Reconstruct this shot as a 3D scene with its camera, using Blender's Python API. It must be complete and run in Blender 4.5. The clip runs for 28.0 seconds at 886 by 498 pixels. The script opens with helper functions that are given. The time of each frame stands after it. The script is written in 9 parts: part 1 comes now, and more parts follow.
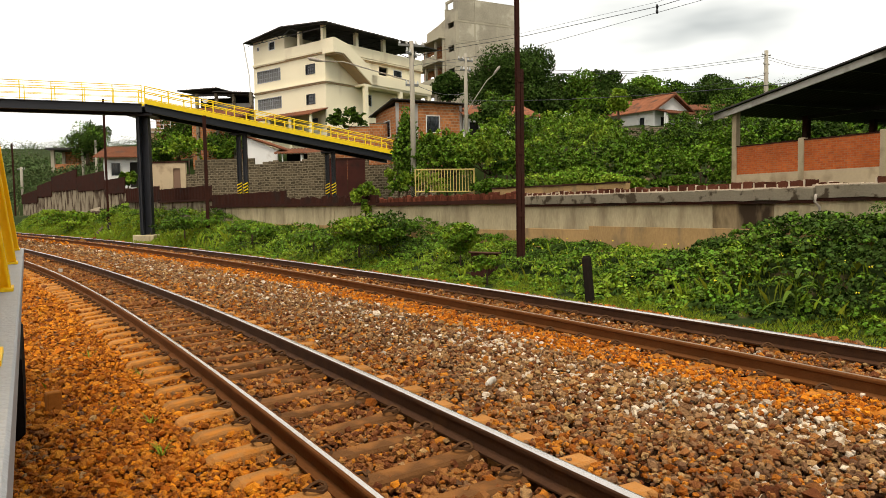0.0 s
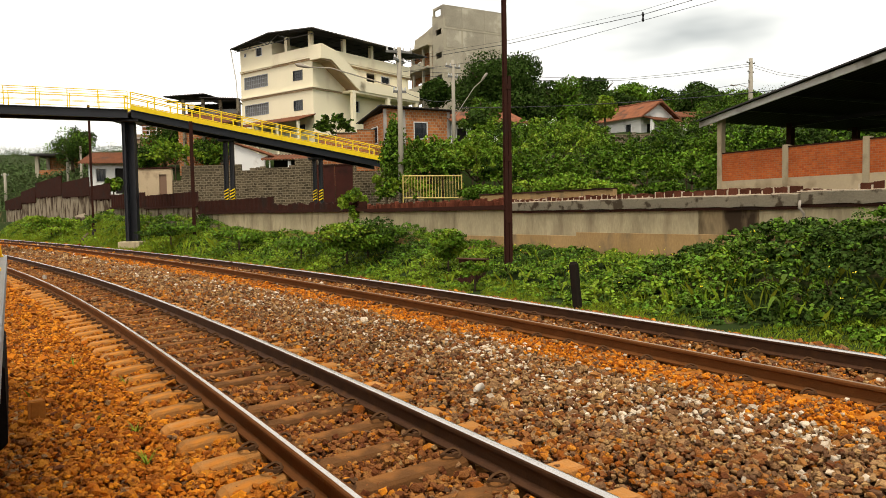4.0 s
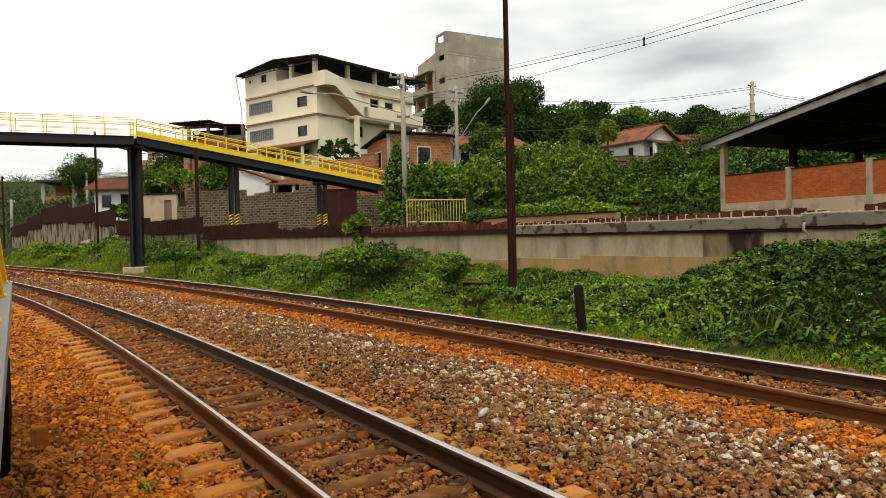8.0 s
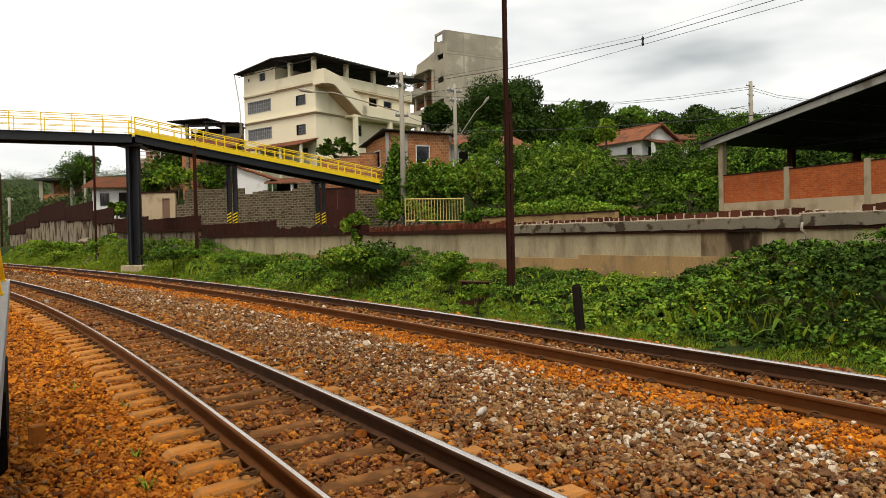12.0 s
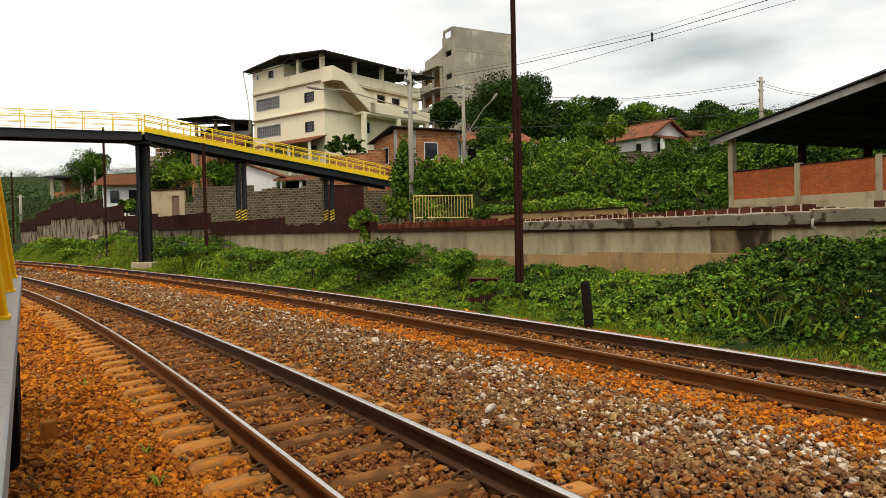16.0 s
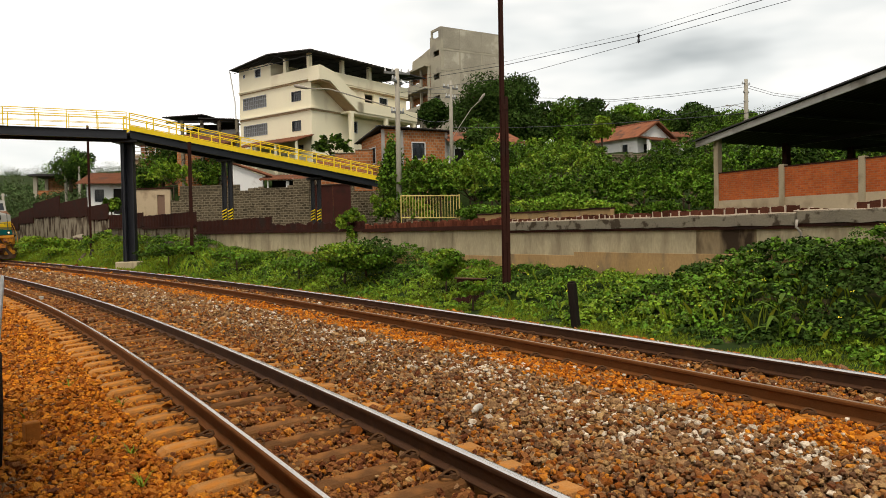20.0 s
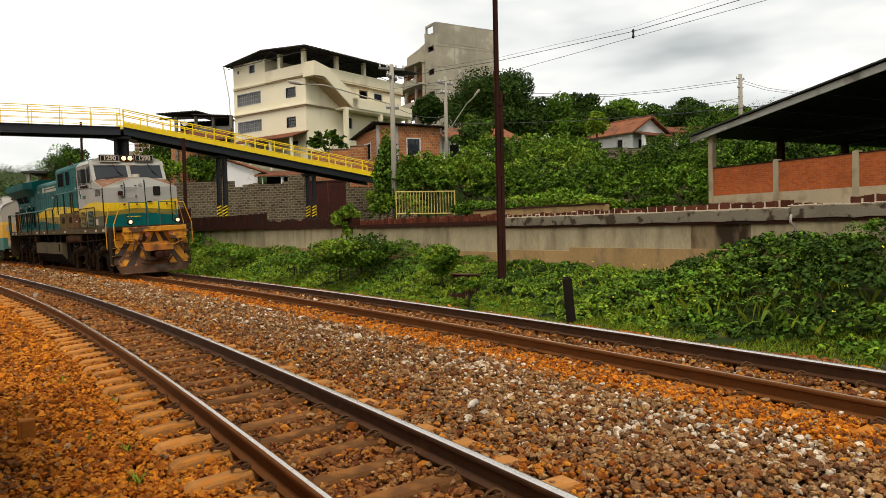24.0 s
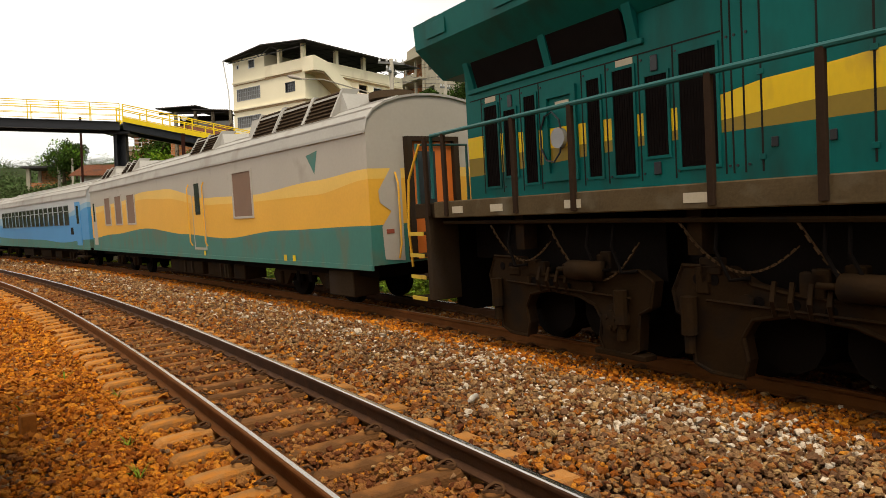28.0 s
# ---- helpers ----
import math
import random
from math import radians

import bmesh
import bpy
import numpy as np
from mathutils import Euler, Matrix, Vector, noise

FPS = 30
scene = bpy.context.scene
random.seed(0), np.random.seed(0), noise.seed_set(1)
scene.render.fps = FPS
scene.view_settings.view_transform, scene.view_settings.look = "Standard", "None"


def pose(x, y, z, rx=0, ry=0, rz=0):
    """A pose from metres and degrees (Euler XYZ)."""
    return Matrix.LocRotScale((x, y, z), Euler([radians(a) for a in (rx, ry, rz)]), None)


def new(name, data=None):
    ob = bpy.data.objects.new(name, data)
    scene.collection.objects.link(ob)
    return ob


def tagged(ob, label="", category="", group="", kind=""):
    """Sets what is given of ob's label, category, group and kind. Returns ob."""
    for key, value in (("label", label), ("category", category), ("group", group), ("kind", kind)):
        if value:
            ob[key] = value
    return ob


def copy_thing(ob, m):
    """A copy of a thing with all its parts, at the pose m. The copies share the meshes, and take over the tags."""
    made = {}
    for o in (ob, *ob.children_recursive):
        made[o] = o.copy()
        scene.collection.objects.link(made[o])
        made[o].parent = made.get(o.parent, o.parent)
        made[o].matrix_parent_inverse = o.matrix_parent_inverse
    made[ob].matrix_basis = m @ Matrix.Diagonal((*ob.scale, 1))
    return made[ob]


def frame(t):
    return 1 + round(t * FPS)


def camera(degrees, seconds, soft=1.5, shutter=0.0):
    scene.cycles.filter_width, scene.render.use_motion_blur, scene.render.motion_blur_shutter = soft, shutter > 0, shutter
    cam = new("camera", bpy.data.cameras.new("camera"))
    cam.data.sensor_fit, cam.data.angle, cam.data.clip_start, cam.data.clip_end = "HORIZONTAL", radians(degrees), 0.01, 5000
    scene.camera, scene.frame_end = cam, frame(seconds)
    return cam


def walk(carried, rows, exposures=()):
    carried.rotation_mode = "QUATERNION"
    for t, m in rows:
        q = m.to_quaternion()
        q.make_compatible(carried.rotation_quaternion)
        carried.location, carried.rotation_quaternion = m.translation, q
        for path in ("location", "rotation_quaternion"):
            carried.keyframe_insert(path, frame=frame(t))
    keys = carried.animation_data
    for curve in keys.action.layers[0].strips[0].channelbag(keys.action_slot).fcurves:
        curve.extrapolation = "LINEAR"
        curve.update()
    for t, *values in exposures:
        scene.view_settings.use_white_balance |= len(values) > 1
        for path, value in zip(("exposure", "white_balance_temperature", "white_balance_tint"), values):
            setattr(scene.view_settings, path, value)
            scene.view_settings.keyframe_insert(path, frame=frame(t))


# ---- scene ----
ROT = [  # seconds, rx, ry, rz of the hand-held camera, which turns on one spot
    (0, 86.54, 0.96, 0.68),
    (0.5, 86.72, 0.71, 0.20),
    (1, 86.85, 0.85, 0.24),
    (1.5, 86.89, 0.72, 0.02),
    (2, 86.73, 0.63, -0.10),
    (2.5, 86.60, 0.85, 0.00),
    (3, 86.79, 0.66, -0.21),
    (3.5, 86.88, 0.78, -0.29),
    (5.5, 87.54, 1.49, -0.06),
    (6, 87.41, 1.58, -0.03),
    (6.5, 87.17, 1.28, -0.73),
    (7, 87.51, 1.82, -0.29),
    (7.5, 88.89, 1.31, 0.01),
    (8, 88.96, 1.29, 0.00),
    (8.5, 88.95, 0.99, -0.19),
    (9, 88.82, 1.15, -0.12),
    (9.5, 88.73, 1.22, -0.20),
    (10, 88.77, 1.22, 0.02),
    (10.5, 88.74, 1.20, 0.03),
    (11, 88.70, 1.24, 0.18),
    (11.5, 88.74, 1.27, -0.06),
    (12, 88.88, 1.15, -0.13),
    (12.5, 88.79, 1.24, -0.04),
    (14.5, 88.43, 1.32, -0.27),
    (15, 88.61, 0.93, -0.40),
    (15.5, 88.61, 0.91, 0.08),
    (16, 88.64, 1.20, 0.55),
    (16.5, 88.59, 1.00, -0.06),
    (17, 88.59, 1.10, -0.25),
    (17.5, 88.65, 1.13, -0.45),
    (18, 88.68, 1.00, -0.21),
    (18.5, 88.67, 0.87, -0.15),
    (19, 88.66, 0.80, -0.15),
    (19.5, 88.79, 0.79, -0.40),
    (20, 88.62, 1.05, -0.48),
    (20.5, 88.21, 1.52, -0.41),
    (21, 88.10, 1.46, -0.42),
    (21.5, 88.17, 1.41, -0.39),
    (23.5, 88.32, 1.20, -0.75),
    (24, 88.28, 1.24, -0.86),
    (24.5, 88.26, 1.20, -0.81),
    (25, 88.29, 1.16, -0.99),
    (25.5, 88.26, 1.28, -1.03),
    (26, 88.14, 1.27, -0.95),
    (26.5, 88.18, 1.22, -0.87),
    (27, 88.29, 1.05, -1.06),
    (27.5, 88.11, 1.14, -1.02),
    (28, 87.85, 1.32, -0.86),
]
EYE = (0.0, 0.0, 1.524)
cam = camera(64.0, 28.0, soft=0.5)
walk(cam, [(t, pose(*EYE, rx, ry, rz)) for t, rx, ry, rz in ROT], exposures=[(0.0, 0.35, 7200, 11), (3.5, 0.35, 7200, 11), (7.0, 0.19, 7100, 11), (7.6, 0.08, 6950, 11), (26.0, 0.08, 7000, 11), (26.6, 0.13, 7100, 11), (27.4, 0.2, 7200, 11), (28.0, 0.2, 7250, 11)])

# ---- light: a bright overcast sky and a weak, wide sun ----
world = bpy.data.worlds.new("overcast_sky")
scene.world = world
world.use_nodes = True
wn, wl = world.node_tree.nodes, world.node_tree.links
SUN_EL, SUN_ROT = radians(60), radians(168)
sky = wn.new("ShaderNodeTexSky")
sky.sky_type, sky.sun_disc, sky.sun_elevation, sky.sun_rotation = "NISHITA", False, SUN_EL, SUN_ROT
sky_soft = wn.new("ShaderNodeVectorMath")
sky_soft.operation = "SCALE"
sky_soft.inputs["Scale"].default_value = 0.10
wl.new(sky.outputs[0], sky_soft.inputs[0])
wco = wn.new("ShaderNodeTexCoord")
wmap = wn.new("ShaderNodeMapping")
wmap.inputs["Scale"].default_value = (1.0, 1.0, 3.4)
wmap.inputs["Location"].default_value = (0.9, 0.45, 0.2)
wl.new(wco.outputs["Generated"], wmap.inputs[0])
wno = wn.new("ShaderNodeTexNoise")
wno.inputs["Scale"].default_value, wno.inputs["Detail"].default_value, wno.inputs["Roughness"].default_value = 2.2, 4.0, 0.5
wl.new(wmap.outputs[0], wno.inputs[0])
wra = wn.new("ShaderNodeValToRGB")
wra.color_ramp.elements[0].position, wra.color_ramp.elements[0].color = 0.29, (0.38, 0.43, 0.452, 1)
wra.color_ramp.elements[1].position, wra.color_ramp.elements[1].color = 0.59, (1.24, 1.24, 1.23, 1)
wmidtone = wra.color_ramp.elements.new(0.43)
wmidtone.color = (0.85, 0.905, 0.925, 1)
wsep, wside = wn.new("ShaderNodeSeparateXYZ"), wn.new("ShaderNodeMath")
wl.new(wco.outputs["Generated"], wsep.inputs[0])
wside.operation = "MULTIPLY_ADD"   # the cloud is thicker away from the sun's side
wside.inputs[1].default_value = -0.34
wlow, wlean, wbase = wn.new("ShaderNodeMapRange"), wn.new("ShaderNodeMath"), wn.new("ShaderNodeMath")
wlow.inputs["From Min"].default_value, wlow.inputs["From Max"].default_value = 0.04, 0.24   # a grey veil lies along the horizon
wl.new(wsep.outputs[2], wlow.inputs[0])
wlean.operation, wbase.operation = "MULTIPLY", "MULTIPLY_ADD"
wl.new(wsep.outputs[0], wlean.inputs[0]), wl.new(wlow.outputs[0], wlean.inputs[1])
wl.new(wlow.outputs[0], wbase.inputs[0]), wl.new(wno.outputs[0], wbase.inputs[2])
wbase.inputs[1].default_value = 0.11
wl.new(wlean.outputs[0], wside.inputs[0])
wl.new(wbase.outputs[0], wside.inputs[2])
wl.new(wside.outputs[0], wra.inputs[0])
wmix = wn.new("ShaderNodeMixRGB")
wmix.inputs[0].default_value = 0.9
wl.new(sky_soft.outputs[0], wmix.inputs[1])
wl.new(wra.outputs[0], wmix.inputs[2])
wbg = wn["Background"]
wbg.inputs[1].default_value = 1.0
wl.new(wmix.outputs[0], wbg.inputs[0])
sun = new("sun", bpy.data.lights.new("sun", "SUN"))
sun.data.energy, sun.data.angle, sun.data.color = 1.9, radians(15), (1.0, 0.95, 0.88)
sun.rotation_euler = Euler((radians(30), 0, radians(12)))

# ---- materials ----


def mat(name, base, rough=0.7, metal=0.0, var=0.12, scale=3.0, fine=40.0, bump=0.0, stain=None, stain_at=(0.52, 0.68), stain_scale=1.2,
        isle=0.0, each=0.0, hue=0.0, stretch=(1, 1, 1), emit=0.0, spec=None):
    """A painted, stony or leafy surface: a base colour with coarse and fine variation, stains and relief."""
    m = bpy.data.materials.new(name)
    m.use_nodes = True
    n, l = m.node_tree.nodes, m.node_tree.links
    b = n["Principled BSDF"]
    b.inputs["Roughness"].default_value, b.inputs["Metallic"].default_value = rough, metal
    b.inputs["Specular IOR Level"].default_value = spec if spec is not None else (0.04 if rough >= 0.75 else 0.4)
    co, mp = n.new("ShaderNodeTexCoord"), n.new("ShaderNodeMapping")
    mp.inputs["Scale"].default_value = stretch
    l.new(co.outputs["Object"], mp.inputs[0])

    def noise_at(s, detail=4.0):
        t = n.new("ShaderNodeTexNoise")
        t.inputs["Scale"].default_value, t.inputs["Detail"].default_value = s, detail
        l.new(mp.outputs[0], t.inputs[0])
        return t.outputs[0]

    def math_of(op, a, c):
        k = n.new("ShaderNodeMath")
        k.operation = op
        for i, v in enumerate((a, c)):
            if isinstance(v, (int, float)):
                k.inputs[i].default_value = v
            else:
                l.new(v, k.inputs[i])
        return k.outputs[0]

    big, small = noise_at(scale), noise_at(fine, 2.0)
    total = math_of("ADD", math_of("MULTIPLY", big, 2 * var), math_of("MULTIPLY", small, 1.2 * var))
    total = math_of("ADD", total, 1.0 - 1.6 * var)
    if isle:
        g = n.new("ShaderNodeNewGeometry")
        total = math_of("MULTIPLY", total, math_of("ADD", math_of("MULTIPLY", g.outputs["Random Per Island"], 2 * isle), 1.0 - isle))
    if each:
        o = n.new("ShaderNodeObjectInfo")
        total = math_of("MULTIPLY", total, math_of("ADD", math_of("MULTIPLY", o.outputs["Random"], 2 * each), 1.0 - each))
    hsv = n.new("ShaderNodeHueSaturation")
    hsv.inputs["Color"].default_value = (*base, 1)
    l.new(total, hsv.inputs["Value"])
    if hue:
        g2 = n.new("ShaderNodeNewGeometry")
        l.new(math_of("ADD", math_of("MULTIPLY", g2.outputs["Random Per Island"], 2 * hue), 0.5 - hue), hsv.inputs["Hue"])
    col = hsv.outputs[0]
    if stain:
        r = n.new("ShaderNodeMapRange")
        r.inputs[1].default_value, r.inputs[2].default_value = stain_at
        l.new(noise_at(stain_scale, 6.0), r.inputs[0])
        x = n.new("ShaderNodeMixRGB")
        x.inputs[2].default_value = (*stain, 1)
        l.new(r.outputs[0], x.inputs[0])
        l.new(col, x.inputs[1])
        col = x.outputs[0]
    l.new(col, b.inputs["Base Color"])
    if bump:
        bp = n.new("ShaderNodeBump")
        bp.inputs["Strength"].default_value, bp.inputs["Distance"].default_value = min(1.0, bump), 0.01 + 0.02 * bump
        l.new(small, bp.inputs["Height"])
        l.new(bp.outputs[0], b.inputs["Normal"])
    if emit:
        b.inputs["Emission Color"].default_value = (*base, 1)
        b.inputs["Emission Strength"].default_value = emit
    return m


M = {
    # bed colour darkened to paint the shade in gaps between stones
    "bed": mat("gritty_shade_bed", (0.028, 0.013, 0.006), 0.95, var=0.3, scale=1.5, fine=40, bump=0.8),
    "ground": mat("earth_and_gravel", (0.075, 0.030, 0.011), 0.95, var=0.3, scale=1.5, fine=14, bump=1.0, stain=(0.09, 0.055, 0.03)),
    "hill": mat("grassy_earth", (0.022, 0.036, 0.009), 0.95, var=0.35, scale=0.25, fine=3, bump=0.6, stain=(0.13, 0.09, 0.05), stain_at=(0.6, 0.7)),
    "rail_dark": mat("greasy_dark_rail_steel", (0.062, 0.028, 0.014), 0.7, 0.0, spec=0.1, var=0.35, scale=5, fine=60, bump=0.2, stain=(0.095, 0.041, 0.016), stain_at=(0.56, 0.75), stain_scale=4.0),
    "rail_side": mat("rusty_rail_steel", (0.125, 0.047, 0.015), 0.75, 0.0, var=0.3, scale=5, fine=60, bump=0.3, stain=(0.12, 0.042, 0.012), stain_at=(0.45, 0.8), stain_scale=7.0),
    "rail_top": mat("polished_rail_head", (0.55, 0.52, 0.49), 0.26, 1.0, var=0.12, scale=4, fine=90),
    "rail_dull": mat("dull_brown_rail_head", (0.30, 0.21, 0.14), 0.45, 0.8, var=0.2, scale=4, fine=90),
    "sleeper": mat("dusty_steel_sleeper", (0.36, 0.165, 0.052), 0.85, 0.0, var=0.35, scale=6, fine=70, bump=0.5, each=0.22, stain=(0.46, 0.17, 0.03), stain_at=(0.5, 0.62), stain_scale=5.0),
    "sleeper_worn": mat("brown_steel_sleeper_top", (0.135, 0.06, 0.022), 0.85, 0.0, var=0.35, scale=6, fine=70, bump=0.5, each=0.2, stain=(0.24, 0.10, 0.03), stain_at=(0.5, 0.66), stain_scale=5.0),
    "sleeper_ore": mat("ore_dusted_steel_sleeper", (0.46, 0.17, 0.028), 0.95, 0.0, var=0.3, scale=6, fine=70, bump=0.5, each=0.18, stain=(0.27, 0.10, 0.03), stain_at=(0.5, 0.64), stain_scale=5.0),
    "clip": mat("rusty_spring_clip", (0.085, 0.042, 0.02), 0.8, 0.0, var=0.3, fine=80),
    "stone_rust": mat("ballast_stone_rust_dusted", (0.42, 0.14, 0.022), 0.95, var=0.34, scale=12, fine=130, bump=0.7, isle=0.45, hue=0.01, stain=(0.22, 0.08, 0.024), stain_at=(0.54, 0.7), stain_scale=26.0),
    "stone_orange": mat("ballast_stone_dusted_orange", (0.54, 0.168, 0.017), 0.95, var=0.3, scale=12, fine=130, bump=0.6, isle=0.4, hue=0.01, stain=(0.28, 0.095, 0.022), stain_at=(0.52, 0.7), stain_scale=22.0),
    "stone_brown": mat("ballast_stone_brown", (0.25, 0.097, 0.033), 0.92, var=0.38, scale=12, fine=130, bump=0.7, isle=0.58, hue=0.014, stain=(0.25, 0.10, 0.035), stain_at=(0.55, 0.7), stain_scale=24.0),
    "stone_grey": mat("ballast_stone_grey", (0.30, 0.165, 0.077), 0.9, var=0.4, scale=12, fine=130, bump=0.7, isle=0.6, hue=0.014, stain=(0.13, 0.07, 0.036), stain_at=(0.5, 0.66), stain_scale=24.0),
    "stone_white": mat("ballast_stone_pale", (0.60, 0.50, 0.38), 0.9, var=0.24, scale=12, fine=130, bump=0.6, isle=0.28, stain=(0.36, 0.25, 0.15), stain_at=(0.5, 0.66), stain_scale=26.0),
    "concrete": mat("weathered_concrete", (0.45, 0.37, 0.235), 0.9, var=0.38, scale=1.6, fine=26, bump=0.5, stain=(0.24, 0.185, 0.118), stain_at=(0.5, 0.74), stain_scale=2.8, stretch=(1, 1, 0.3)),
    "concrete_grey": mat("pale_grey_concrete", (0.36, 0.34, 0.31), 0.9, var=0.15, scale=0.6, fine=15, bump=0.25, stain=(0.22, 0.2, 0.175), stain_scale=0.5),
    "black_steel": mat("black_painted_steel", (0.012, 0.013, 0.017), 0.42, 0.0, var=0.25, scale=2, fine=30),
    "yellow": mat("yellow_paint", (0.86, 0.60, 0.012), 0.5, var=0.1, scale=2, fine=30),
    "rust": mat("rusted_steel", (0.040, 0.0155, 0.011), 0.85, 0.0, var=0.35, scale=2.5, fine=40, bump=0.4, stain=(0.03, 0.018, 0.014)),
    "cream": mat("cream_wall_paint", (0.85, 0.77, 0.56), 0.85, var=0.06, scale=0.4, fine=12, stain=(0.62, 0.51, 0.35), stain_at=(0.6, 0.75), stain_scale=0.35, stretch=(1, 1, 0.5)),
    "white_wall": mat("white_wall_paint", (0.72, 0.71, 0.68), 0.85, var=0.08, scale=0.6, fine=12, stain=(0.45, 0.42, 0.37), stain_at=(0.58, 0.75)),
    "brick": mat("red_hollow_brick", (0.42, 0.13, 0.055), 0.9, var=0.15, scale=2, fine=25, bump=0.4, each=0.22, isle=0.2),
    "mortar": mat("grey_mortar", (0.33, 0.25, 0.19), 0.95, var=0.15, scale=3, fine=40, bump=0.3),
    "block": mat("grey_concrete_block", (0.15, 0.12, 0.08), 0.95, var=0.2, scale=2, fine=30, bump=0.4, each=0.25, isle=0.25),
    "tile": mat("terracotta_roof_tile", (0.175, 0.07, 0.038), 0.85, var=0.38, scale=1.5, fine=20, bump=0.3, isle=0.45, stain=(0.10, 0.06, 0.045)),
    "roof_dark": mat("dark_sheet_roof", (0.036, 0.033, 0.032), 0.7, 0.2, var=0.2, scale=0.8, fine=18),
    # shade of rooms and recesses put into colour; also seams and black parts
    "dark": mat("shade_and_black_parts", (0.02, 0.018, 0.016), 0.9, var=0.2),
    "glass": mat("dark_window_glass", (0.03, 0.035, 0.04), 0.08, var=0.1, spec=0.8),
    "frame_white": mat("white_window_frame", (0.62, 0.62, 0.6), 0.5, var=0.06),
    "pole": mat("concrete_pole", (0.33, 0.30, 0.24), 0.9, var=0.12, scale=1.2, fine=30, bump=0.2),
    "leaf_far": mat("far_woodland_leaf", (0.062, 0.092, 0.030), 0.9, var=0.35, scale=0.05, isle=0.45, hue=0.02, spec=0.1),
    "dust": mat("orange_ore_dust", (0.42, 0.14, 0.018), 1.0, var=0.25, scale=3, fine=60, bump=0.8, stain=(0.25, 0.09, 0.02), stain_scale=2.5),
    "bark": mat("brown_bark", (0.09, 0.062, 0.042), 0.95, var=0.3, scale=6, fine=40, bump=0.8, stretch=(1, 1, 0.2)),
    "leaf": mat("green_leaf", (0.080, 0.148, 0.011), 0.6, var=0.15, scale=0.6, isle=0.62, each=0.22, hue=0.022, spec=0.1),
    "leaf_bright": mat("bright_green_leaf", (0.165, 0.245, 0.018), 0.6, var=0.15, scale=0.6, isle=0.5, each=0.22, hue=0.02, spec=0.1),
    "leaf_dark": mat("dark_green_leaf", (0.034, 0.064, 0.010), 0.75, var=0.2, scale=0.5, isle=0.5, hue=0.015, spec=0.06),
    "grass": mat("green_grass_blade", (0.185, 0.235, 0.017), 0.7, var=0.15, scale=0.8, isle=0.4, hue=0.025, spec=0.08),
    "teal": mat("teal_body_paint", (0.0, 0.1, 0.09), 0.5, spec=0.1, var=0.14, scale=1.0, fine=20, stain=(0.012, 0.058, 0.05), stain_at=(0.5, 0.72), stain_scale=1.8, stretch=(1, 1, 0.3)),
    "loco_grey": mat("grey_body_paint", (0.36, 0.35, 0.31), 0.5, var=0.1, scale=1.2, fine=25, stain=(0.24, 0.17, 0.11), stain_at=(0.58, 0.75), stain_scale=2.2),
    "loco_yellow": mat("golden_body_paint", (0.72, 0.475, 0.006), 0.45, var=0.1, scale=1.5, fine=25, stain=(0.5, 0.3, 0.02), stain_at=(0.58, 0.72), stain_scale=2.5, stretch=(1, 1, 0.4)),
    "olive": mat("olive_body_paint", (0.23, 0.155, 0.012), 0.5, var=0.12, scale=1.5, fine=25),
    "grime": mat("brown_road_grime", (0.036, 0.023, 0.013), 0.9, var=0.3, scale=1.6, fine=30, bump=0.3, stain=(0.04, 0.03, 0.024)),
    # near black: the shade beneath the vehicles is put into this colour
    "under": mat("shade_dark_running_gear", (0.005, 0.0035, 0.0028), 0.8, 0.0, var=0.4, scale=2.5, fine=40, bump=0.3),
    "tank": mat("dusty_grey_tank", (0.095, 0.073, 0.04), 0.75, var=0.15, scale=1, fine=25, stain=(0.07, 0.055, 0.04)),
    "lamp": mat("lit_headlamp", (1.0, 0.62, 0.26), 0.3, emit=2.2),
    "white": mat("white_paint", (0.75, 0.74, 0.7), 0.5, var=0.05),
    "car_grey": mat("warm_grey_coach_paint", (0.40, 0.36, 0.30), 0.5, var=0.08, scale=0.8, fine=18, stain=(0.3, 0.26, 0.21), stain_at=(0.58, 0.75)),
    "car_orange": mat("amber_coach_paint", (0.72, 0.37, 0.04), 0.5, var=0.1, scale=0.8, fine=18),
    "car_green": mat("sea_green_coach_paint", (0.035, 0.155, 0.125), 0.5, var=0.16, scale=1.2, fine=18, stain=(0.08, 0.13, 0.09), stain_at=(0.5, 0.64), stain_scale=2.2, stretch=(1, 1, 0.5)),
    "car_blue": mat("sky_blue_coach_paint", (0.05, 0.25, 0.50), 0.45, var=0.1, scale=0.8, fine=18),
    "steel_grey": mat("grey_chequer_plate", (0.34, 0.35, 0.36), 0.6, 0.3, var=0.15, scale=3, fine=60, bump=0.3),
}

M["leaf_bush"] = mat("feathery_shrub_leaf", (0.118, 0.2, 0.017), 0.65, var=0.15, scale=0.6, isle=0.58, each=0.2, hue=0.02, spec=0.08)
M["leaf_lime"] = mat("lime_shrub_leaf", (0.20, 0.285, 0.026), 0.65, var=0.15, scale=0.6, isle=0.45, each=0.2, hue=0.02, spec=0.08)
M["flower"] = mat("yellow_petal", (0.75, 0.62, 0.02), 0.6, var=0.1)
M["plaster_band"] = mat("ochre_stained_plaster", (0.38, 0.24, 0.11), 0.95, var=0.35, scale=1.3, fine=25, bump=0.4, stain=(0.22, 0.155, 0.09), stain_at=(0.5, 0.66), stain_scale=2.2, stretch=(1, 1, 0.5))
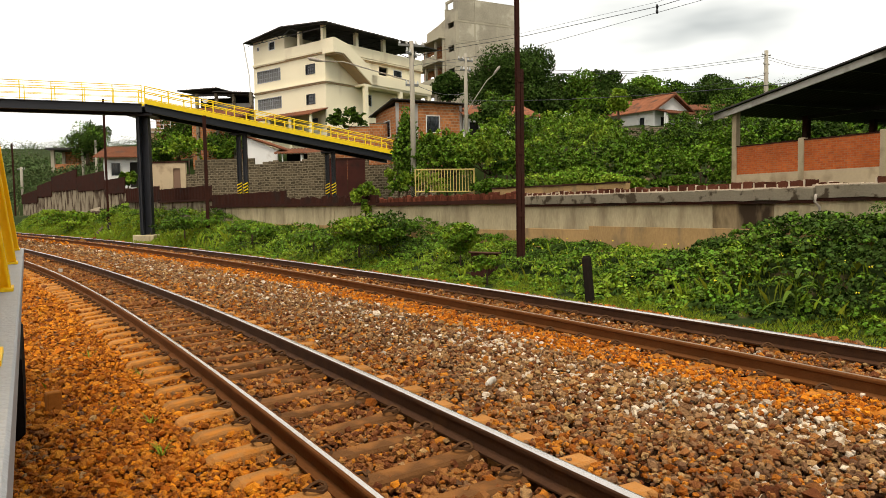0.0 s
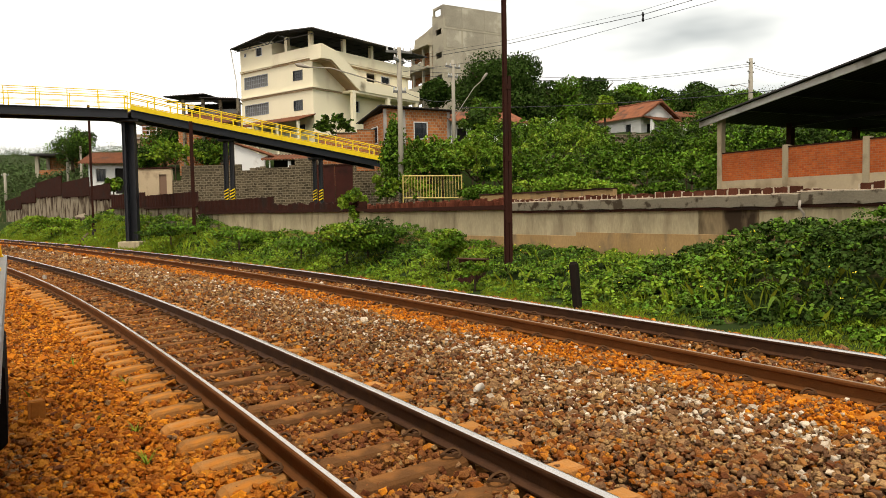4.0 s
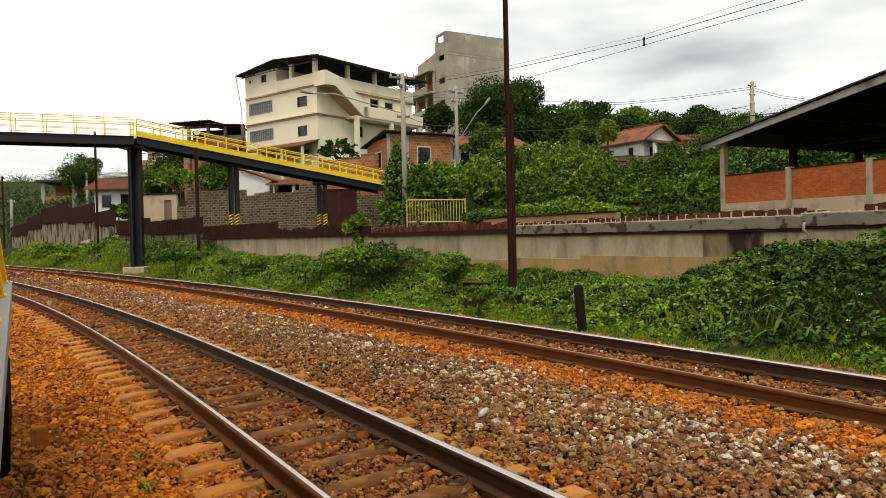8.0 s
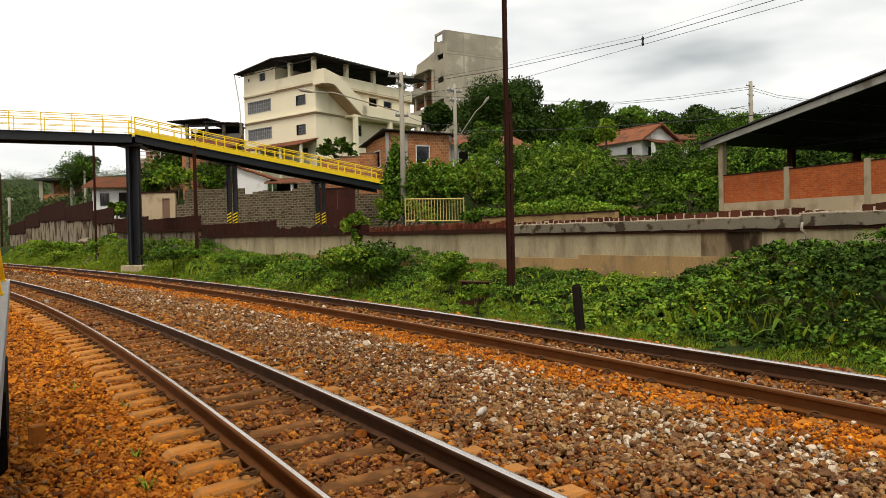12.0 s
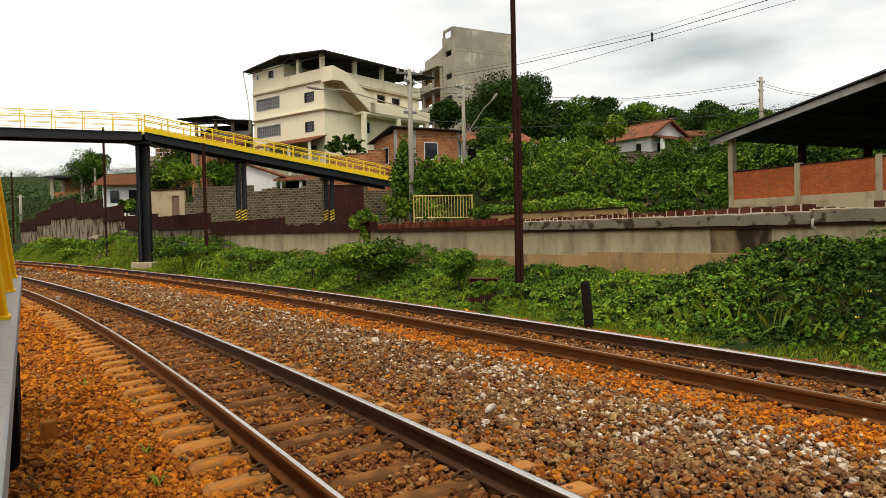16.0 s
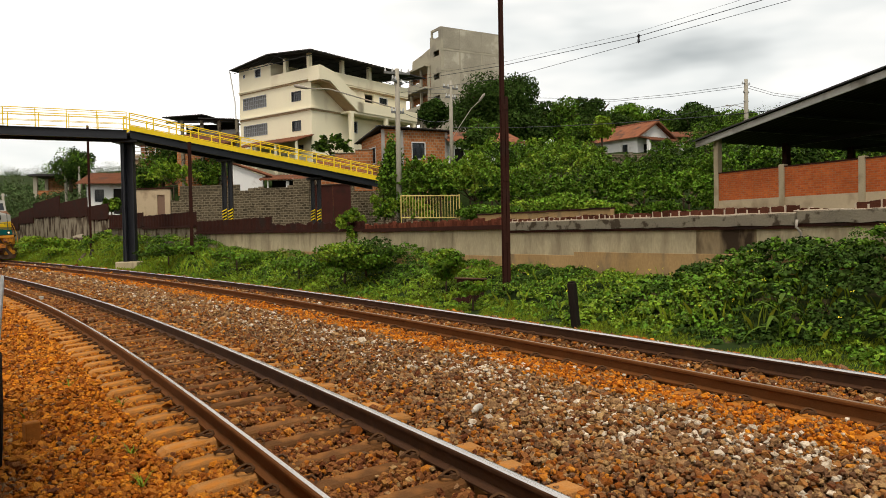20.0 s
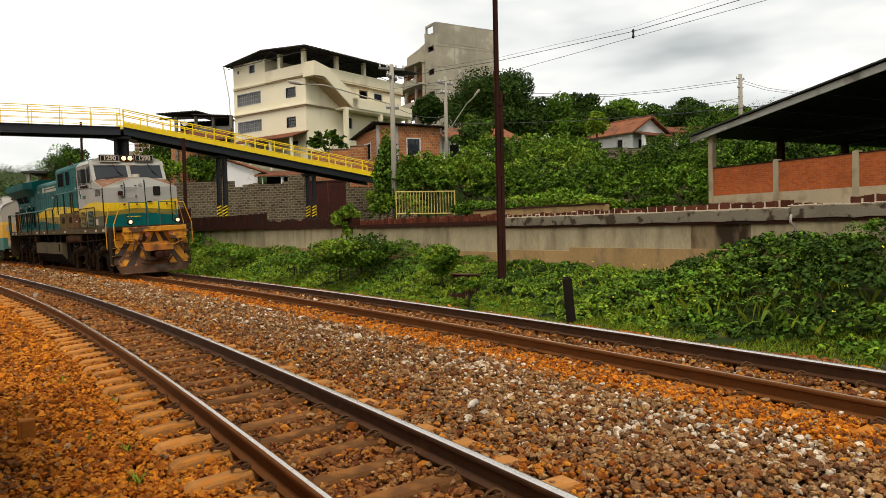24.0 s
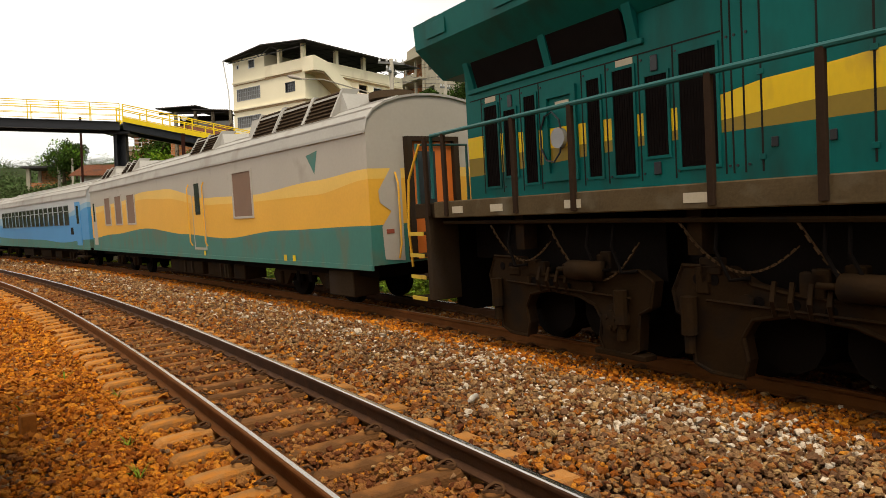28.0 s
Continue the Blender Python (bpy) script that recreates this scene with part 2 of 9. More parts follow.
M["coping"] = mat("pale_concrete_coping", (0.19, 0.165, 0.12), 0.9, var=0.3, scale=1.5, fine=30, bump=0.4, stain=(0.06, 0.045, 0.03), stain_scale=4.5, stain_at=(0.53, 0.62))
M["concrete_dark"] = mat("damp_brown_concrete", (0.30, 0.22, 0.125), 0.9, var=0.4, scale=0.9, fine=22, bump=0.4, stain=(0.05, 0.033, 0.021), stain_at=(0.42, 0.58), stain_scale=2.0, stretch=(1, 1, 0.35))
M["stub_red"] = mat("dull_red_brick_stub", (0.12, 0.037, 0.021), 0.95, var=0.4, scale=5, fine=40, bump=0.4, each=0.4)
M["stub"] = mat("dark_red_brick_stub", (0.095, 0.034, 0.02), 0.95, var=0.3, scale=5, fine=40, bump=0.4, each=0.3)
M["pale_mortar"] = mat("pale_mortar", (0.52, 0.42, 0.31), 0.95, var=0.2, scale=5, fine=40)
M["stained"] = mat("rust_streaked_concrete", (0.27, 0.225, 0.16), 0.95, var=0.35, scale=1.8, fine=20, bump=0.4, stain=(0.065, 0.042, 0.028), stain_at=(0.46, 0.6), stain_scale=2.6, stretch=(1, 1, 0.3))
M["raw_concrete"] = mat("raw_cement_render", (0.40, 0.36, 0.27), 0.95, var=0.14, scale=0.3, fine=6, stain=(0.29, 0.26, 0.205), stain_at=(0.5, 0.6), stain_scale=0.3)
M["rough_render"] = mat("rough_grey_render", (0.36, 0.325, 0.25), 0.95, var=0.3, scale=0.5, fine=5, bump=0.4, each=0.1, stain=(0.50, 0.46, 0.36), stain_at=(0.56, 0.66), stain_scale=0.5)
M["post_tan"] = mat("tan_concrete_post", (0.40, 0.32, 0.21), 0.9, var=0.2, scale=1.5, fine=25, bump=0.2, stain=(0.24, 0.18, 0.11))
M["tan_wall"] = mat("tan_wall_paint", (0.48, 0.37, 0.24), 0.9, var=0.15, scale=0.6, fine=12, stain=(0.3, 0.22, 0.14))
M["pale_yellow"] = mat("faded_yellow_paint", (0.52, 0.39, 0.12), 0.6, var=0.15, scale=2, fine=20)
M["gate_red"] = mat("dark_red_gate_paint", (0.095, 0.022, 0.014), 0.7, var=0.3, scale=1.5, fine=30, stain=(0.05, 0.018, 0.012))
M["shutter"] = mat("dull_grey_shutter", (0.16, 0.16, 0.15), 0.6, var=0.2, scale=2, fine=30)
M["ledge_tan"] = mat("tan_ledge_paint", (0.46, 0.33, 0.2), 0.85, var=0.1)
M["fascia"] = mat("weathered_grey_fascia", (0.42, 0.40, 0.36), 0.9, var=0.2, scale=1.2, fine=15, stain=(0.2, 0.18, 0.15))
M["charred"] = mat("charred_wood", (0.018, 0.014, 0.011), 0.9, var=0.3, scale=6, fine=50, bump=0.5, stretch=(1, 1, 0.2))
# iron colour darkened to carry the shade that the bogies stand in
M["frame_iron"] = mat("shade_darkened_cast_iron", (0.021, 0.011, 0.0045), 0.8, 0.0, var=0.45, scale=3, fine=35, bump=0.15, stain=(0.014, 0.009, 0.006), stain_at=(0.5, 0.65), stain_scale=3.0)
M["chain"] = mat("rusty_chain", (0.06, 0.035, 0.018), 0.8, 0.2, var=0.3, fine=60)
M["plow_dark"] = mat("worn_dark_stripe", (0.06, 0.045, 0.035), 0.75, var=0.3, scale=3, fine=30, stain=(0.18, 0.07, 0.02), stain_at=(0.55, 0.7))
M["olive_grime"] = mat("grimy_olive_slat", (0.16, 0.105, 0.025), 0.7, var=0.2, fine=40)
M["teal_grime"] = mat("grimy_teal_slat", (0.05, 0.075, 0.045), 0.7, var=0.2, fine=40)
M["battery_grime"] = mat("brown_rust_battery_box", (0.115, 0.07, 0.028), 0.75, var=0.3, scale=2.2, fine=30, stain=(0.17, 0.12, 0.025), stain_at=(0.52, 0.62), stain_scale=1.3)
M["hatch_rust"] = mat("red_brown_hatch", (0.12, 0.05, 0.025), 0.75, var=0.25, scale=2.5, fine=35, stain=(0.07, 0.04, 0.022))
M["hand_yellow"] = mat("worn_orange_yellow_rail", (0.58, 0.29, 0.012), 0.6, var=0.2, scale=3, fine=40, stain=(0.25, 0.10, 0.02))
M["hatch_brown"] = mat("brown_grey_hatch", (0.075, 0.05, 0.03), 0.75, var=0.2, scale=2, fine=40)
M["cab_roof"] = mat("rust_brown_nose_top", (0.19, 0.095, 0.055), 0.85, var=0.25, scale=2, fine=30, stain=(0.28, 0.22, 0.18), stain_at=(0.58, 0.7))
M["orange_paint"] = mat("chipped_orange_paint", (0.60, 0.25, 0.015), 0.7, var=0.3, scale=2.5, fine=30, bump=0.2, stain=(0.10, 0.038, 0.015), stain_at=(0.5, 0.62), stain_scale=2.5)
M["grey_stripe"] = mat("dirty_grey_stripe", (0.13, 0.12, 0.1), 0.8, var=0.2, scale=3, fine=30, stain=(0.07, 0.045, 0.03))
M["rail_teal"] = mat("teal_handrail", (0.004, 0.085, 0.08), 0.45, var=0.2, fine=40)
M["green_olive"] = mat("dull_green_paint", (0.055, 0.062, 0.028), 0.6, var=0.2, scale=1.5, fine=25, stain=(0.08, 0.055, 0.035))
M["screen"] = mat("dark_mesh_screen", (0.007, 0.005, 0.0045), 0.9, var=0.3, scale=6, fine=120, bump=0.5)
M["door_orange"] = mat("orange_door_paint", (0.62, 0.15, 0.02), 0.5, var=0.1)
M["blind"] = mat("brown_window_blind", (0.19, 0.11, 0.07), 0.7, var=0.1)
M["car_amber"] = mat("pale_amber_coach_paint", (0.74, 0.46, 0.10), 0.5, var=0.1, scale=0.8, fine=18)
M["coach_white"] = mat("pale_grey_coach_paint", (0.46, 0.48, 0.48), 0.5, var=0.1, scale=0.8, fine=18)
M["coach_mid"] = mat("light_blue_coach_paint", (0.22, 0.38, 0.50), 0.5, var=0.1, scale=0.8, fine=18)
M["roof_car"] = mat("ribbed_pale_roof", (0.35, 0.33, 0.29), 0.65, var=0.15, scale=0.8, fine=18, stain=(0.28, 0.25, 0.21))
M["lamp_dim"] = mat("lit_ditch_lamp", (1.0, 0.78, 0.5), 0.3, emit=0.7)
M["sill_grime"] = mat("grimy_sill_paint", (0.085, 0.06, 0.032), 0.85, var=0.35, scale=2.5, fine=35, stain=(0.12, 0.098, 0.065), stain_at=(0.52, 0.66), stain_scale=2.2, bump=0.2)
M["pale_patch"] = mat("pale_worn_patch", (0.44, 0.38, 0.28), 0.7, var=0.15, scale=8, fine=60)
M["loco_glass"] = mat("dusty_dark_glass", (0.025, 0.028, 0.032), 0.16, var=0.2, scale=2, spec=0.4)
M["frame_dirty"] = mat("dirty_pale_frame", (0.32, 0.28, 0.23), 0.7, var=0.2, fine=40)
M["loco_yellow_dirty"] = mat("dirty_yellow_paint", (0.52, 0.34, 0.03), 0.65, var=0.2, scale=3, fine=30, stain=(0.16, 0.10, 0.05), stain_at=(0.5, 0.7))
M["plow_steel"] = mat("worn_brown_plough_steel", (0.10, 0.055, 0.035), 0.75, 0.2, var=0.3, scale=2, fine=30, bump=0.3, stain=(0.16, 0.13, 0.1), stain_at=(0.55, 0.7))
M["step_rust"] = mat("rusty_orange_step_edge", (0.24, 0.12, 0.03), 0.75, var=0.3, scale=4, fine=40, stain=(0.08, 0.045, 0.02), stain_at=(0.48, 0.62))
M["plate_rust"] = mat("rust_orange_plate", (0.30, 0.105, 0.02), 0.75, var=0.35, scale=3, fine=35, bump=0.3, stain=(0.12, 0.05, 0.025), stain_at=(0.5, 0.65), stain_scale=2.5)
M["marker_red"] = mat("dull_red_lamp", (0.28, 0.07, 0.04), 0.4, var=0.2)
M["stanchion"] = mat("brown_stanchion", (0.032, 0.019, 0.012), 0.8, var=0.25, fine=40)
M["reservoir"] = mat("rusty_brown_reservoir", (0.066, 0.033, 0.015), 0.8, var=0.2, scale=1.5, fine=30, stain=(0.06, 0.04, 0.03))
M["yellow_worn"] = mat("bright_yellow_wagon_paint", (0.86, 0.55, 0.008), 0.5, var=0.12, scale=3, fine=40, stain=(0.5, 0.33, 0.03), stain_at=(0.6, 0.72))
M["white"] = mat("dusty_clear_plastic", (0.55, 0.5, 0.42), 0.35, var=0.25, scale=12, fine=60)

# ---- mesh tools ----


def mesh_ob(name, bm, material, parent=None, smooth=False):
    me = bpy.data.meshes.new(name)
    bm.normal_update()
    bm.to_mesh(me)
    bm.free()
    for m in material if isinstance(material, (list, tuple)) else [material]:
        me.materials.append(M[m] if isinstance(m, str) else m)
    if smooth:
        me.polygons.foreach_set("use_smooth", [True] * len(me.polygons))
    ob = new(name, me)
    ob.parent = parent
    return ob


def part(name, bm, material, parent, label="", smooth=False):
    """One mesh object under a thing or under a part."""
    ob = mesh_ob(name, bm, material, parent, smooth)
    if label:
        tagged(ob, label=label)
    return ob


def thing(name, m, label, category, group="", kind=""):
    ob = new(name)
    ob.empty_display_size = 0.2
    ob.matrix_basis = m
    return tagged(ob, label, category, group, kind)


def raw_mesh(name, verts, faces, materials, parent=None, index=None):
    """A mesh from arrays: verts n x 3 and faces n x k (all of one size)."""
    me = bpy.data.meshes.new(name)
    verts, faces = np.asarray(verts, np.float32), np.asarray(faces, np.int32)
    k = faces.shape[1]
    me.vertices.add(len(verts))
    me.vertices.foreach_set("co", verts.ravel())
    me.loops.add(faces.size)
    me.loops.foreach_set("vertex_index", faces.ravel())
    me.polygons.add(len(faces))
    me.polygons.foreach_set("loop_start", np.arange(0, faces.size, k, dtype=np.int32))
    if index is not None:
        me.polygons.foreach_set("material_index", np.asarray(index, np.int32))
    for m in materials:
        me.materials.append(M[m])
    me.update(calc_edges=True)
    ob = new(name, me)
    ob.parent = parent
    return ob


def box(bm, x0, x1, y0, y1, z0, z1, bevel=0.0, mi=0, m=None):
    """A box, its edges taken off by bevel."""
    vs = [bm.verts.new((x, y, z)) for z in (z0, z1) for x, y in ((x0, y0), (x1, y0), (x1, y1), (x0, y1))]
    fs = [bm.faces.new([vs[i] for i in q]) for q in ((3, 2, 1, 0), (4, 5, 6, 7), (0, 1, 5, 4), (1, 2, 6, 5), (2, 3, 7, 6), (3, 0, 4, 7))]
    for f in fs:
        f.material_index = mi
    if bevel:
        es = list({e for f in fs for e in f.edges})
        r = bmesh.ops.bevel(bm, geom=es, offset=bevel, segments=1, profile=0.5, affect="EDGES")
        for f in r["faces"]:
            f.material_index = mi
        vs = list({v for f in r["faces"] for v in f.verts})
    if m is not None:
        bmesh.ops.transform(bm, matrix=m, verts=vs)
    return bm


def new_box(x0, x1, y0, y1, z0, z1, bevel=0.0, m=None):
    return box(bmesh.new(), x0, x1, y0, y1, z0, z1, bevel, 0, m)


def loft(bm, rings, closed=True, caps=True, mi=0):
    """Skin between rings of equally many points."""
    vr = [[bm.verts.new(p) for p in r] for r in rings]
    n = len(vr[0])
    for a, c in zip(vr, vr[1:]):
        for i in range(n if closed else n - 1):
            j = (i + 1) % n
            f = bm.faces.new((a[i], a[j], c[j], c[i]))
            f.material_index = mi
    if caps and closed:
        bm.faces.new(vr[0][::-1]).material_index = mi
        bm.faces.new(vr[-1]).material_index = mi
    return bm


def prism(bm, outline, x0, x1, axis="x", mi=0):
    """Extrude an outline of (a, b) pairs along an axis."""
    def at(x, a, c):
        return {"x": (x, a, c), "y": (a, x, c), "z": (a, c, x)}[axis]
    return loft(bm, [[at(x0, a, c) for a, c in outline], [at(x1, a, c) for a, c in outline]], mi=mi)


def tube(bm, pts, r, sides=6, mi=0):
    """A round bar along a polyline; r may be one radius or one for each point."""
    pts = [Vector(p) for p in pts]
    rs = r if isinstance(r, (list, tuple)) else [r] * len(pts)
    rings, side = [], None
    for i, p in enumerate(pts):
        d = (pts[min(i + 1, len(pts) - 1)] - pts[max(i - 1, 0)]).normalized()
        if side is None:
            side = d.orthogonal().normalized()
        side = (side - d * side.dot(d))
        side = side.normalized() if side.length > 1e-6 else d.orthogonal().normalized()
        up = d.cross(side)
        rings.append([p + (side * math.cos(2 * math.pi * k / sides) + up * math.sin(2 * math.pi * k / sides)) * rs[i] for k in range(sides)])
    return loft(bm, rings, mi=mi)


def disc(bm, c, axis, r, depth, sides=16, mi=0):
    a = Vector(axis).normalized() * depth
    return tube(bm, [Vector(c) - a / 2, Vector(c) + a / 2], r, sides, mi)


# ---- the curved line: s metres along the far track, lat metres outwards from the near track ----
R1, R2, CX, CY, TH0 = 189.24, 193.84, -161.039, -95.336, 0.65539
CANT = 0.0417


def ramp01(x):
    x = np.clip(x, 0, 1)
    return x * x * (3 - 2 * x)


def eased(s):
    """The curve opens out ahead: how far the line lies outside the first circle."""
    s = np.asarray(s, float)
    q = np.clip(s - 2.0, 0, 60)
    e = 0.0014 * q * q + 0.168 * np.clip(s - 62.0, 0, 90)
    return e * ramp01((560 - s) / 300)


def line(s, lat, z=0.0):
    th = TH0 + s / R2
    r = R1 + lat + float(eased(s))
    return Vector((CX + r * math.cos(th), CY + r * math.sin(th), z))


def line_np(s, lat):
    th = TH0 + np.asarray(s) / R2
    r = R1 + np.asarray(lat) + eased(s)
    return CX + r * np.cos(th), CY + r * np.sin(th)


def along(s, lat, z=0.0):
    """A pose on the line: x outwards, y along it away from the camera."""
    return Matrix.Translation(line(s, lat, z)) @ Matrix.Rotation(TH0 + s / R2 - 0.0028 * min(max(s - 2.0, 0.0), 60.0), 4, "Z")


def wave(x, y, k, seed=0):
    """Smooth uneven heights from a few crossed waves, about -1 to 1."""
    return (np.sin(k * x + 1.7 * seed + 1.3 * np.sin(0.7 * k * y + seed)) + np.sin(1.31 * k * y + 2.3 * seed + 1.1 * np.sin(0.83 * k * x))
            + np.sin(2.1 * k * (x + y) * 0.7 + seed)) / 3


def ground_z(s, lat):
    s, lat = np.asarray(s, float), np.asarray(lat, float)
    z = np.full(np.broadcast(s, lat).shape, -0.37) + 0 * s + 0 * lat
    foot = np.interp(s, [-60, -17, -13, -5, 5, 14, 30, 60], [0.7, 0.6, 0.40, 0.5, 0.62, 0.85, 1.3, 1.3])
    z = z + 0.12 * ramp01((lat - 5.9) / 0.4) + (foot + 0.25) * ramp01((lat - 6.3) / 3.0)
    z = np.where(lat > 9.6, 1.62 + np.interp(s, [0, 14, 34], [0, 0.2, 0.7]), z)
    l0 = np.interp(s, [-8, 3, 18, 26, 42], [46, 38, 20.5, 20.5, 12.5])
    z = z + np.where(lat > 9.6, 3.6 * ramp01((lat - l0) / 5) + (0.12 * np.clip(lat - l0 - 4, 0, 45) + 0.10 * np.clip(lat - l0 - 49, 0, 260)) * np.interp(s, [50, 85], [1.0, 1.12]), 0)
    far = ramp01((lat - 70) / 120)
    z = z + far * 5 * wave(s, lat, 0.021, 3) + 7 * ramp01((lat - 120) / 160) * ramp01((100 - s) / 60)
    z = np.where(lat < -9, -0.35 - 0.0 * lat, z)
    return z


def build_ground():
    lat = np.array([-188, -150, -100, -60, -30, -18, -12, -9, -7, -5, -3, -1, 1, 3, 5, 6, 6.4, 6.8, 7.2, 7.6, 8, 8.4, 8.8, 9.2, 9.55, 9.65, 11, 12.5, 14, 16, 18, 20, 22, 24, 26, 28, 30, 33, 36,
                    40, 45, 50, 56, 62, 70, 80, 92, 106, 122, 140, 160, 185, 215, 250, 300, 380, 500, 700, 1100, 1800, 3000], float)
    s = np.concatenate([np.linspace(-math.pi * R2, -45, 60)[:-1], np.arange(-45, 80, 1.0), np.linspace(80, math.pi * R2, 90)[:-1]])
    S, L = np.meshgrid(s, lat, indexing="ij")
    X, Y = line_np(S, L)
    Z = ground_z(S, L)
    n, k = S.shape
    i, j = np.meshgrid(np.arange(n), np.arange(k - 1), indexing="ij")
    i2 = (i + 1) % n
    f = np.stack([i * k + j, i * k + j + 1, i2 * k + j + 1, i2 * k + j], -1).reshape(-1, 4)
    Lm = (L[:, :-1] + L[:, 1:]).reshape(-1) / 2
    ob = raw_mesh("ground", np.stack([X, Y, Z], -1).reshape(-1, 3), f, ["ground", "hill"], index=(Lm > 6.3).astype(int))
    ob.data.polygons.foreach_set("use_smooth", [True] * len(ob.data.polygons))
    tagged(ob, "ballasted rail bed rising to a green hillside", "ground", kind="structure")


build_ground()

# ---- tracks ----
RAIL = [(-0.037, -0.014), (-0.031, -0.004), (-0.016, 0), (0.016, 0), (0.031, -0.004), (0.037, -0.014), (0.037, -0.035), (0.009, -0.05), (0.009, -0.135), (0.068, -0.152), (0.068, -0.165), (-0.068, -0.165), (-0.068, -0.152), (-0.009, -0.135), (-0.009, -0.05), (-0.037, -0.035)]


def build_track(name, lat0, z0, s0, s1, label):
    tr = thing(name, Matrix.Identity(4), label, "railway track", kind="structure")
    c, d = math.cos(CANT), math.sin(CANT)
    ss = np.arange(s0, s1 + 0.1, 1.5)
    for side in (-1, 1):
        bm = bmesh.new()
        rings = []
        for s in ss:
            rings.append([line(s, lat0 + side * 0.5335 * c + a * c - b * d, z0 + side * 0.5335 * d + a * d + b * c) for a, b in RAIL])
        loft(bm, rings)
        for f in bm.faces:
            f.material_index = 1 if len(f.verts) == 4 and f.calc_center_median().z > z0 + side * 0.5335 * d - (0.001 if side < 0 else 0.0115 if lat0 > 1 else 0.0042) else 0
        part("rail", bm, ["rail_dark" if side > 0 else "rail_side", "rail_dull" if side < 0 and lat0 > 1 else "rail_top"], tr)
    return tr


near_track = build_track("near_track", 0.0, 0.0, -60, 75, "rusty curved rails on dusty steel sleepers in ballast")
far_track = build_track("far_track", 4.6, 0.0256, -75, 285, "rusty curved rails on sleepers half buried in ballast")


# ---- ballast, sleepers, clips ----
rng = np.random.default_rng(7)


def stone_shapes(n, points):
    """Knobbly broken stones: hulls of a few points on a dented lump."""
    out = []
    for _ in range(n):
        bm = bmesh.new()
        p = rng.normal(size=(points, 3))
        for _ in range(30):   # spread the points over the lump
            p /= np.linalg.norm(p, axis=1)[:, None]
            d = p[:, None] - p[None]
            w = 1 / (np.sum(d * d, -1) + 0.02)
            np.fill_diagonal(w, 0)
            p = p + 0.04 * np.sum(d * w[..., None], 1)
        p /= np.linalg.norm(p, axis=1)[:, None]
        p = np.sign(p) * np.abs(p) ** 0.8 * rng.uniform(0.72, 1.2, (points, 1))
        h = bmesh.ops.convex_hull(bm, input=[bm.verts.new(q) for q in p])
        bmesh.ops.delete(bm, geom=[g for g in h["geom_interior"] if isinstance(g, bmesh.types.BMVert)], context="VERTS")
        bmesh.ops.triangulate(bm, faces=bm.faces[:])
        bm.verts.index_update()
        v = np.array([q.co[:] for q in bm.verts])
        f = np.array([[q.index for q in g.verts] for g in bm.faces])
        bm.free()
        out.append((v, f))
    return out


def turns(n):
    q = rng.normal(size=(n, 4))
    q /= np.linalg.norm(q, axis=1)[:, None]
    w, x, y, z = q.T
    return np.stack([1 - 2 * (y * y + z * z), 2 * (x * y - z * w), 2 * (x * z + y * w), 2 * (x * y + z * w), 1 - 2 * (x * x + z * z), 2 * (y * z - x * w),
                     2 * (x * z - y * w), 2 * (y * z + x * w), 1 - 2 * (x * x + y * y)], -1).reshape(n, 3, 3)


def bed_z(s, lat):
    z = np.interp(lat, [-6, -3.4, -2.4, -1.3, -0.75, -0.6, 0.6, 0.8, 1.4, 3.2, 3.6, 4.05, 5.15, 5.4, 5.8, 6.5], [-0.36, -0.36, -0.32, -0.268, -0.245, -0.222, -0.172, -0.16, -0.14, -0.12, -0.15, -0.178, -0.14, -0.12, -0.10, -0.3])
    return z + 0.022 * wave(s, lat, 2.3, 1) + 0.018 * wave(s, lat, 5.1, 2)


NEAR_SLEEPERS, FAR_SLEEPERS = (-18.73, 0.552, 1.06), (-19.72, 0.632, 1.1)   # where one lies, their pitch, half their length


def on_sleeper(s, lat):
    """True over the clear top of a sleeper of either track."""
    over = np.zeros(len(s), bool)
    for c, (s0, pitch, half), w in ((0.0, NEAR_SLEEPERS, 0.072), (4.6, FAR_SLEEPERS, 0.08)):
        d = np.abs((s - s0 + pitch / 2) % pitch - pitch / 2)
        inner = np.abs(lat - c) < 0.45
        over |= (d < np.where(inner, 0.036 if c == 0 else -1.0, w) + 0.025 * wave(s, lat, 9.0, 3)) & (lat - c > 0.02 - half) & (lat - c < (half if c == 0 else -0.6))
    return over


